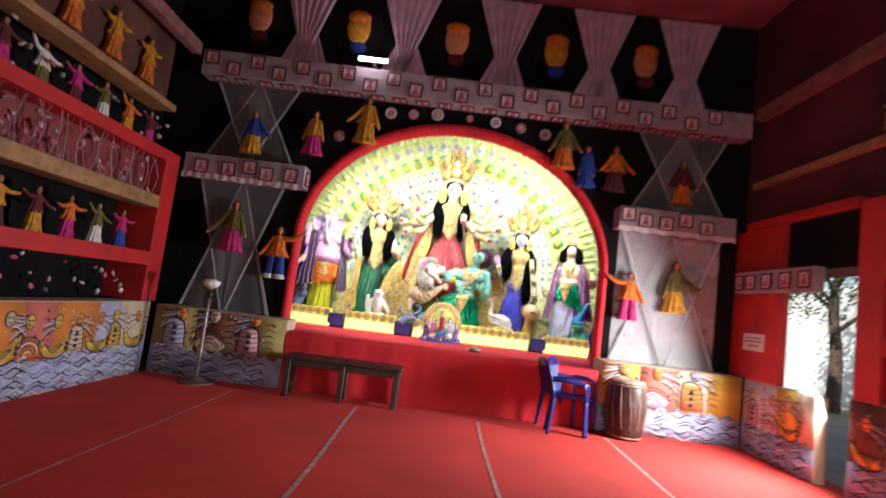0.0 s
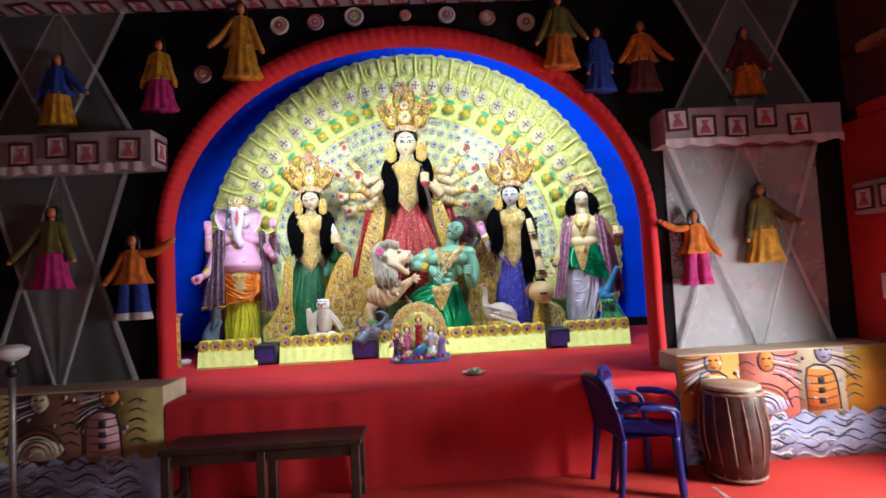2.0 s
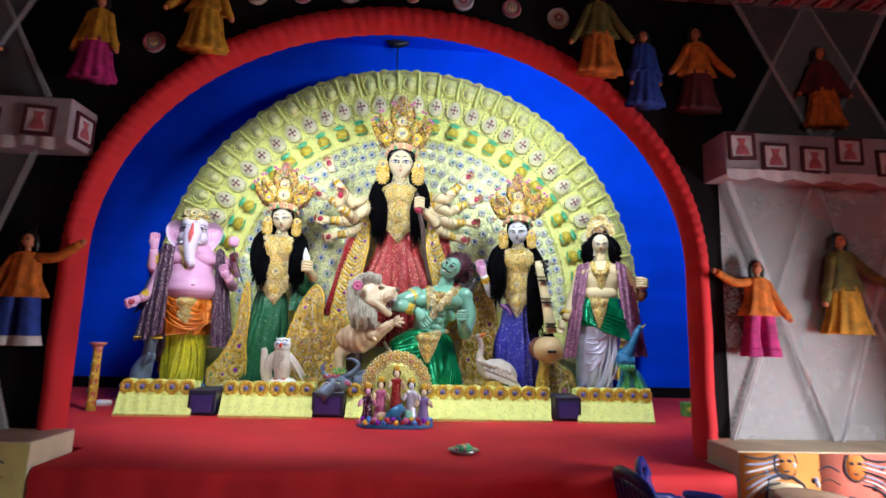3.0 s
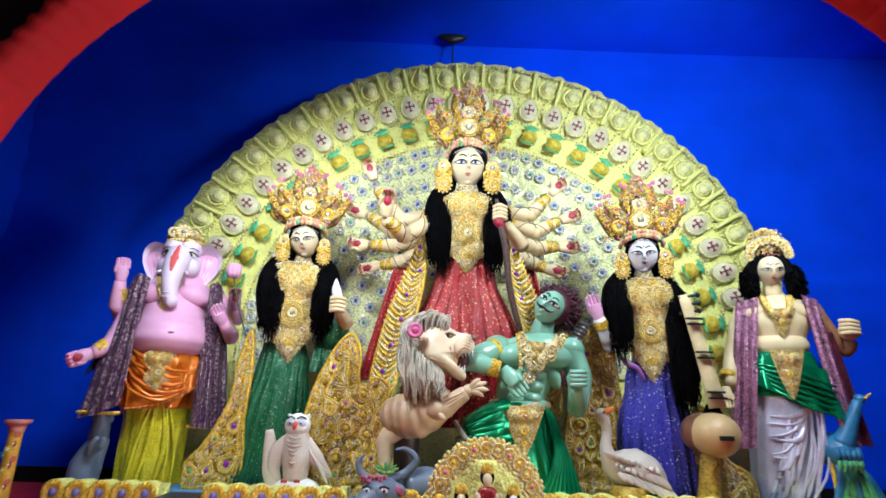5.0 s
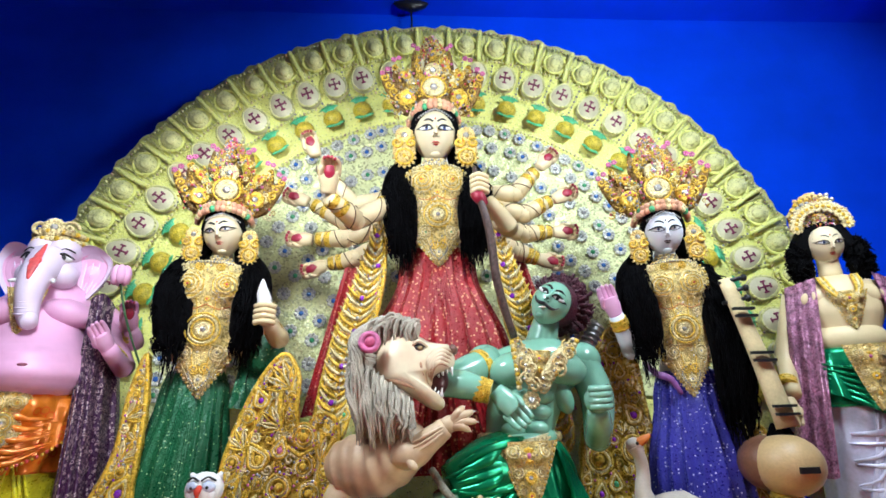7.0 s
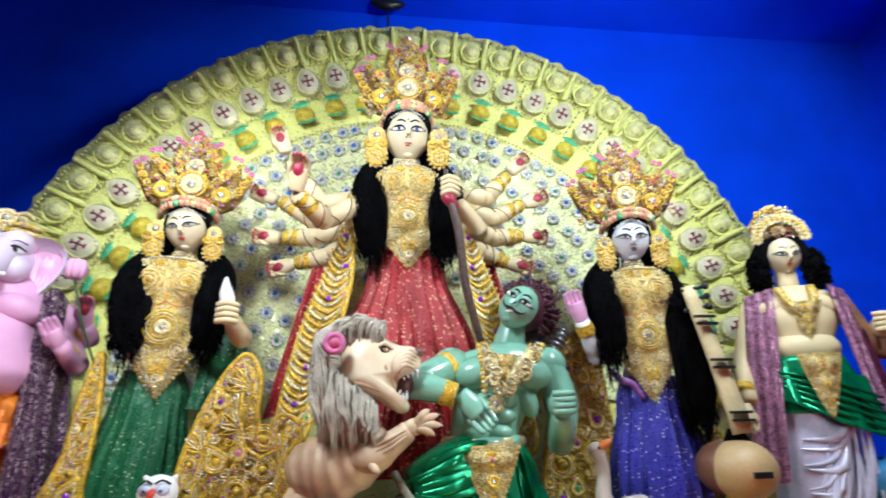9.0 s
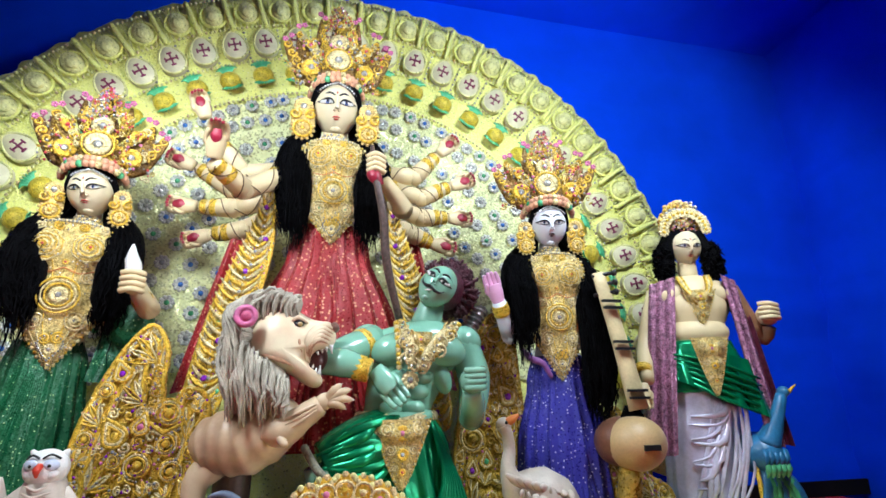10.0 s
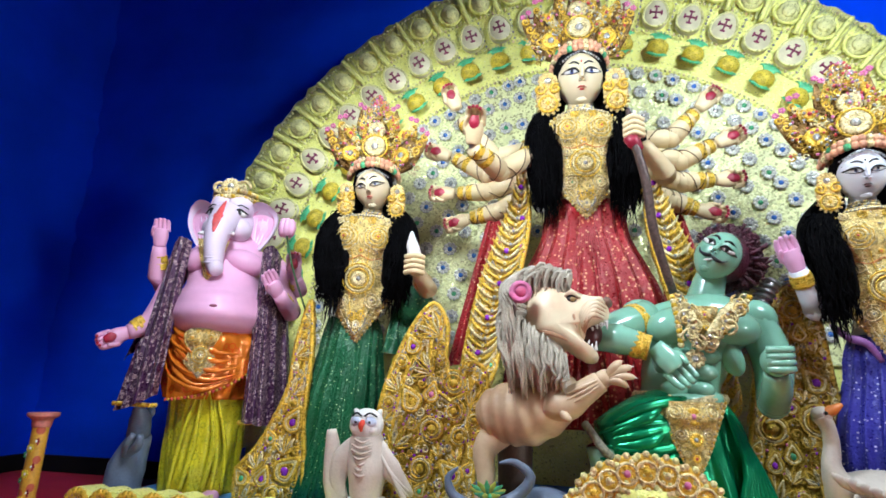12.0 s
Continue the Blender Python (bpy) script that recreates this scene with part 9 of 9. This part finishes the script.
shelf_side(WEST, -1, -1.5, 7.04, "red-railed display shelves with a string lattice")
shelf_side(EAST, 1, -1.5, 5.3, "red-railed display shelves with a string lattice")
paper_scraps(WEST, -1, 1.0, 7.0, 0.9, 1.25, 90, 3, "white paper flowers on dark cloth in the shelf")
paper_scraps(WEST, -1, 1.0, 7.0, 2.14, 2.5, 120, 4, "white paper flowers among the strings")
paper_scraps(WEST, -1, 1.0, 7.3, 2.75, 3.1, 40, 5, "white paper flowers above the red rail")
for i in range(14):
    y = 1.3 + 0.42 * i
    doll(WEST - 0.22, y, 1.82, 0.40, ("maroon", "orange", "olive", "magenta", "amber")[i % 5], ("amber", "magenta", "white", "blue", "maroon")[i % 5], "small cloth doll standing on the red shelf rail", arms=((-0.8, 0.3 - 0.2 * (i % 3)), (0.8, -0.4 + 0.3 * (i % 2))), turn=90)
    doll(WEST - 0.2, y + 0.15, 3.05, 0.38, ("magenta", "olive", "orange", "maroon", "white")[i % 5], ("maroon", "white", "amber", "magenta", "olive")[i % 5], "small cloth doll standing on the upper red rail", arms=((-0.8, 0.4 - 0.3 * (i % 3)), (0.8, -0.2)), turn=90)
for i in range(5):
    doll(EAST + 0.25, 2.6 + 0.5 * i, 1.82, 0.40, ("maroon", "orange", "olive")[i % 3], ("amber", "maroon", "blue")[i % 3], "small cloth doll standing on the red shelf rail", turn=-90)
    doll(EAST + 0.25, 2.8 + 0.5 * i, 3.05, 0.38, ("orange", "amber", "maroon")[i % 3], ("amber", "orange", "olive")[i % 3], "small cloth doll standing on the upper red rail", turn=-90)
# upper panels of both side walls
for x, q in ((WEST, -1), (EAST, 1)):
    setting(boxed("trim_upper", (min(x + q * 0.3, x + q * 0.45), max(x + q * 0.3, x + q * 0.45), -1.5, 7.3, 3.22, 4.3), mat("upper_panel", (0.16, 0.06, 0.04), 0.8, vary=0.25, scale=3)), "dim brown painted panel above the shelves")
    setting(boxed("trim_rail", (min(x, x + q * 0.12), max(x, x + q * 0.12), -1.5, 7.38, 4.05, 4.2), mat("dusty_rail", (0.34, 0.16, 0.15), 0.7, vary=0.2, scale=6)), "dusty pink rail along the top of the wall")
for i in range(5):
    doll(EAST + 0.22, 3.2 + 0.62 * i, 3.85, 0.50, "amber", "orange", "dim amber cloth doll on the brown upper panel", turn=-90)
for i in range(7):
    doll(WEST - 0.24, 3.0 + 0.62 * i, 3.85, 0.50, "amber", "orange", "dim amber cloth doll on the brown upper panel", turn=90)

# ---- hall: side opening with its red panel ----
panel = setting(boxed("door_panel", (EAST, EAST + 0.1, 6.68, FACADE - 0.03, MURAL_Z + 0.002, 2.62), RED_PAINT, bevel=0.006), "red painted panel beside the side opening")
boxed("header", (EAST - 0.12, EAST - 0.001, 6.0, FACADE - 0.26, 1.83, 2.08), GREY_BOARD, panel, bevel=0.006)
setting(boxed("trim_door_head", (EAST - 0.02, EAST + 0.1, 5.63, 7.40, 2.622, 2.72), RED_PAINT, bevel=0.006), "red rail above the side opening")
setting(boxed("trim_lintel", (EAST + 0.06, EAST + 0.1, 5.63, 6.678, 2.08, 2.618), BLACK_CLOTH), "black cloth panel above the side opening")
setting(boxed("trim_batten", (EAST + 0.02, EAST + 0.109, 5.31, 7.40, 3.16, 3.24), WOOD, bevel=0.006), "wooden batten along the dark upper wall")
for y in (6.12, 6.42, 6.74, 7.05, 7.28):
    copy_thing(SQUARE, pose(EAST - 0.122, y, 1.95, 0, 0, -90))


def notice():
    ob = empty("paper_notice", pose(EAST - 0.003, 7.12, 1.26, 0, 0, -90), "white paper notice pasted on the red panel", "notice")
    boxed("sheet", (-0.21, 0.21, -0.004, 0, -0.1, 0.1), WHITE_PAINT, ob)
    for i, (w, z) in enumerate(((0.14, 0.05), (0.16, 0.01), (0.1, -0.04))):
        boxed("text_bar", (-w, w, -0.006, -0.0045, z - 0.01, z + 0.01), mat("grey_print", (0.35, 0.38, 0.36), 0.8), ob)


notice()


# ---- hall: frieze above the beam ----
def mask_oval(x, z, i):
    ob = empty("mask_frame", pose(x, FACADE - 0.02, z), "dark oval frame holding an orange mask", "mask", "masks above the beam")
    s = Sculpt()
    s.ball((0, 0, 0), (0.33, 0.02, 0.46), BLACK_CLOTH, fine=2)
    s.done("dark_oval", ob)
    s = Sculpt()
    s.ball((0, -0.03, 0.02), (0.16, 0.06, 0.23), CLOTHS["amber"] if i % 2 else CLOTHS["face"], fine=2)
    s.ball((0, -0.06, 0.16), (0.16, 0.05, 0.09), CLOTHS["orange"])
    s.ball((0.02, -0.03, -0.25), (0.12, 0.04, 0.09), CLOTHS["blue"] if i % 2 else CLOTHS["maroon"])
    s.done("mask", ob)


for i, x in enumerate((-2.26, -0.92, 0.41, 1.75, 2.95)):
    mask_oval(x, 4.75, i)
net_paint = mat("mauve_net", (0.66, 0.46, 0.56), 0.9, vary=0.15, scale=4)
for x in (-1.6, -0.25, 1.08, 2.35, 3.5):
    ob = empty("net_pennant", pose(x, FACADE - 0.05, 4.16), "mauve net gathered to a hanging point", "drape", "net pennants above the beam")
    s = Sculpt()
    s.sheet([(-0.42, -0.01, 1.25), (0.42, -0.01, 1.25)], [(-0.02, -0.02, 0.08), (0.02, -0.02, 0.08)], net_paint, folds=6, amp=0.03, nu=40, nv=12)
    s.done("upper_net", ob)
    s = Sculpt()
    s.sheet([(-0.02, 0.0, 0.75), (0.02, 0.0, 0.75)], [(-0.34, 0.01, 0.0), (0.34, 0.01, 0.0)], net_paint, folds=6, amp=0.015, nu=40, nv=12)
    s.done("lower_net", ob)


def tube_light():
    ob = empty("tube_light", pose(-0.62, 7.32, 4.22), "small white tube lamp fixed above the beam", "lamp")
    boxed("housing", (-0.2, 0.2, 0.03, 0.06, 0.0, 0.05), WHITE_PAINT, ob, bevel=0.004)
    s = Sculpt()
    glow = bpy.data.materials.new("lamp_glow")
    glow.use_nodes = True
    e = glow.node_tree.nodes["Principled BSDF"]
    e.inputs["Emission Color"].default_value, e.inputs["Emission Strength"].default_value = (1.0, 0.90, 0.97, 1), 40.0
    s.tube([(-0.18, 0.015, 0.025), (0.18, 0.015, 0.025)], 0.014, glow, seg=8)
    s.done("tube", ob)
    boxed("bracket", (-0.02, 0.02, 0.06, 0.31, 0.0, 0.03), GREY_BOARD, ob)


tube_light()


# ---- hall: bench, chairs, drum, stand ----
def bench():
    ob = empty("bench", pose(-0.38, 7.06, 0), "dark worn wooden bench against the red stage front", "bench")
    boxed("seat", (-0.67, 0.67, -0.17, 0.17, 0.425, 0.465), DARK_WOOD, ob, bevel=0.008)
    for x in (-0.62, 0.0, 0.62):
        for y in (-0.13, 0.13):
            boxed("leg", (x - 0.03, x + 0.03, y - 0.028, y + 0.028, 0, 0.424), DARK_WOOD, ob, bevel=0.005)
    for y in (-0.13, 0.13):
        for x0, x1 in ((-0.588, -0.032), (0.032, 0.588)):
            boxed("apron", (x0, x1, y - 0.012, y + 0.012, 0.35, 0.423), DARK_WOOD, ob, bevel=0.003)
    for x in (-0.62, 0.62):
        boxed("stretcher", (x - 0.012, x + 0.012, -0.1, 0.1, 0.1, 0.14), DARK_WOOD, ob)


bench()
BLUE_PLASTIC = mat("blue_plastic", (0.008, 0.02, 0.17), 0.32, vary=0.12, scale=5, fine=60, bump=0.04)


def chair(m, label):
    ob = empty("plastic_chair", m, label, "chair", "blue plastic chairs")
    bm = bmesh.new()
    n = 14
    grid = [[bm.verts.new((-0.2 + 0.4 * i / n, -0.21 + 0.40 * j / n, 0.43 - 0.022 * math.sin(math.pi * i / n) * math.sin(math.pi * j / n) - (0.02 if j == 0 else 0))) for i in range(n + 1)] for j in range(n + 1)]
    for j in range(n):
        for i in range(n):
            bm.faces.new((grid[j][i], grid[j][i + 1], grid[j + 1][i + 1], grid[j + 1][i]))
    bmesh.ops.solidify(bm, geom=bm.faces[:], thickness=0.012)
    part("seat", bm, BLUE_PLASTIC, ob, smooth=True)
    s = Sculpt()
    for i in range(7):
        x = -0.144 + 0.048 * i
        s.tube([(x, 0.185, 0.44), (x * 1.03, 0.215, 0.6), (x * 1.02, 0.265, 0.80 - 0.5 * x * x)], [0.031, 0.028, 0.028], BLUE_PLASTIC, seg=6, squash=0.4)
    s.done("back_slats", ob)
    s = Sculpt()
    s.tube([(-0.205, 0.18, 0.43), (-0.20, 0.215, 0.62), (-0.17, 0.265, 0.79), (-0.08, 0.285, 0.845), (0.08, 0.285, 0.845), (0.17, 0.265, 0.79), (0.20, 0.215, 0.62), (0.205, 0.18, 0.43)], [0.026, 0.026, 0.03, 0.034, 0.034, 0.03, 0.026, 0.026], BLUE_PLASTIC, seg=9, squash=0.6)
    s.done("back_frame", ob)
    for q in (-1, 1):
        s = Sculpt()
        s.tube([(q * 0.20, 0.215, 0.63), (q * 0.245, 0.10, 0.645), (q * 0.25, -0.10, 0.64), (q * 0.235, -0.19, 0.60), (q * 0.205, -0.2, 0.43)], [0.02, 0.026, 0.028, 0.026, 0.024], BLUE_PLASTIC, seg=9, squash=0.6)
        s.done("armrest", ob)
    for q in (-1, 1):
        for y0, y1 in ((-0.19, -0.215), (0.175, 0.225)):
            s = Sculpt()
            s.tube([(q * 0.19, y0, 0.43), (q * 0.205, (y0 + y1) / 2, 0.2), (q * 0.22, y1, 0.0)], [0.03, 0.024, 0.02], BLUE_PLASTIC, seg=8)
            s.done("leg", ob)
    return ob


LOW = Matrix.Diagonal((1.0, 1.0, 0.91, 1.0))
chair(pose(2.15, 6.97, 0, 0, 0, 96) @ LOW, "blue plastic chair turned sideways before the red stage")
chair(pose(2.27, 7.03, 0.0, 0, 0, 62) @ LOW, "blue plastic chair pushed askew against another chair")


def drum():
    ob = empty("barrel_drum", pose(2.89, 7.03, 0), "dark wooden barrel drum with leather straps and pale skin", "drum")
    s = Sculpt()
    s.loft([(0, 0, 0.0, 0.17, 0.17), (0, 0, 0.12, 0.205, 0.205), (0, 0, 0.32, 0.22, 0.22), (0, 0, 0.52, 0.205, 0.205), (0, 0, 0.63, 0.185, 0.185)], mat("drum_wood", (0.07, 0.03, 0.022), 0.45, vary=0.3, scale=9), seg=36)
    s.done("shell", ob)
    s = Sculpt()
    s.loft([(0, 0, 0.625, 0.188, 0.188), (0, 0, 0.645, 0.186, 0.186), (0, 0, 0.65, 0.17, 0.17)], mat("drum_skin", (0.55, 0.40, 0.28), 0.6, vary=0.2, scale=7), seg=32)
    s.done("skin", ob)
    for z, r in ((0.03, 0.182), (0.60, 0.195)):
        s = Sculpt()
        s.ring((0, 0, z), r, 0.012, mat("drum_rope", (0.35, 0.22, 0.14), 0.8, vary=0.2, scale=30), (0, 0, 0), seg=36)
        s.done("rim_hoop", ob)
    for i in range(14):
        a = 2 * math.pi * i / 14
        b = a + math.pi / 14
        s = Sculpt()
        s.tube([(0.192 * math.cos(a), 0.192 * math.sin(a), 0.6), (0.226 * math.cos((a + b) / 2), 0.226 * math.sin((a + b) / 2), 0.32), (0.182 * math.cos(b), 0.182 * math.sin(b), 0.03)], 0.006, MATS["drum_rope"], seg=5)
        s.done("strap", ob)


drum()


def floor_stand():
    ob = empty("floor_stand", pose(-2.06, 7.03, 0), "metal floor stand with a round pale head", "stand")
    steel = mat("stand_steel", (0.42, 0.38, 0.36), 0.4, metal=0.7, vary=0.2, scale=9)
    s = Sculpt()
    s.loft([(0, 0, 0, 0.2, 0.2), (0, 0, 0.02, 0.2, 0.2), (0, 0, 0.04, 0.1, 0.1), (0, 0, 0.07, 0.03, 0.03)], mat("stand_base", (0.16, 0.10, 0.08), 0.6, vary=0.2, scale=8), seg=28)
    s.done("base", ob)
    s = Sculpt()
    s.tube([(0, 0, 0.05), (0, 0, 1.0)], 0.02, steel, seg=10)
    s.done("pole", ob)
    s = Sculpt()
    s.ball((0, 0, 1.02), (0.035, 0.035, 0.05), INK)
    s.done("joint", ob)
    s = Sculpt()
    s.loft([(0, 0, 1.09, 0.03, 0.03), (0, 0, 1.13, 0.09, 0.09), (0, 0, 1.17, 0.1, 0.1), (0, 0, 1.2, 0.05, 0.05)], WHITE_PAINT, seg=20)
    s.tube([(0, 0, 1.0), (0, 0, 1.1)], 0.015, steel, seg=8)
    s.done("head", ob)


floor_stand()


# ---- the yard outside the side opening ----
def yard_tree():
    ob = empty("tree", pose(9.2, 12.4, -0.02), "leafy dark green tree in the yard outside", "tree")
    s = Sculpt()
    s.tube([(0, 0, 0), (0.05, 0.02, 1.2), (-0.05, 0.05, 2.4), (0.1, 0.0, 3.4)], [0.16, 0.12, 0.09, 0.04], mat("bark", (0.12, 0.08, 0.05), 0.9, vary=0.3, scale=9, bump=0.6), seg=10)
    for i in range(7):
        a = i * 0.9
        s.tube([(0, 0.02, 1.7 + 0.2 * i), (0.5 * math.cos(a), 0.5 * math.sin(a), 2.1 + 0.2 * i), (1.0 * math.cos(a), 1.0 * math.sin(a), 2.3 + 0.2 * i)], [0.06, 0.04, 0.015], MATS["bark"], seg=7)
    s.done("trunk", ob)
    rng = random.Random(12)
    s = Sculpt()
    leaf = mat("tree_leaf", (0.05, 0.11, 0.03), 0.6, vary=0.3, scale=6)
    for i in range(2600):
        k = i % 26
        a, h = k * 0.97, 2.2 + 0.075 * k
        c = Vector((0.95 * math.cos(a), 0.95 * math.sin(a), h)) + Vector((rng.gauss(0, 0.24), rng.gauss(0, 0.24), rng.gauss(0, 0.2)))
        d = Vector((rng.uniform(-1, 1), rng.uniform(-1, 1), rng.uniform(-0.6, 0.6))).normalized() * 0.07
        o = d.cross(Vector((rng.uniform(-1, 1), rng.uniform(-1, 1), 1))).normalized() * 0.03
        s.add([c - d, c + o, c + d, c - o], [(0, 1, 2, 3)], leaf)
    s.done("crown", ob)["kind"] = "stuff"


yard_tree()
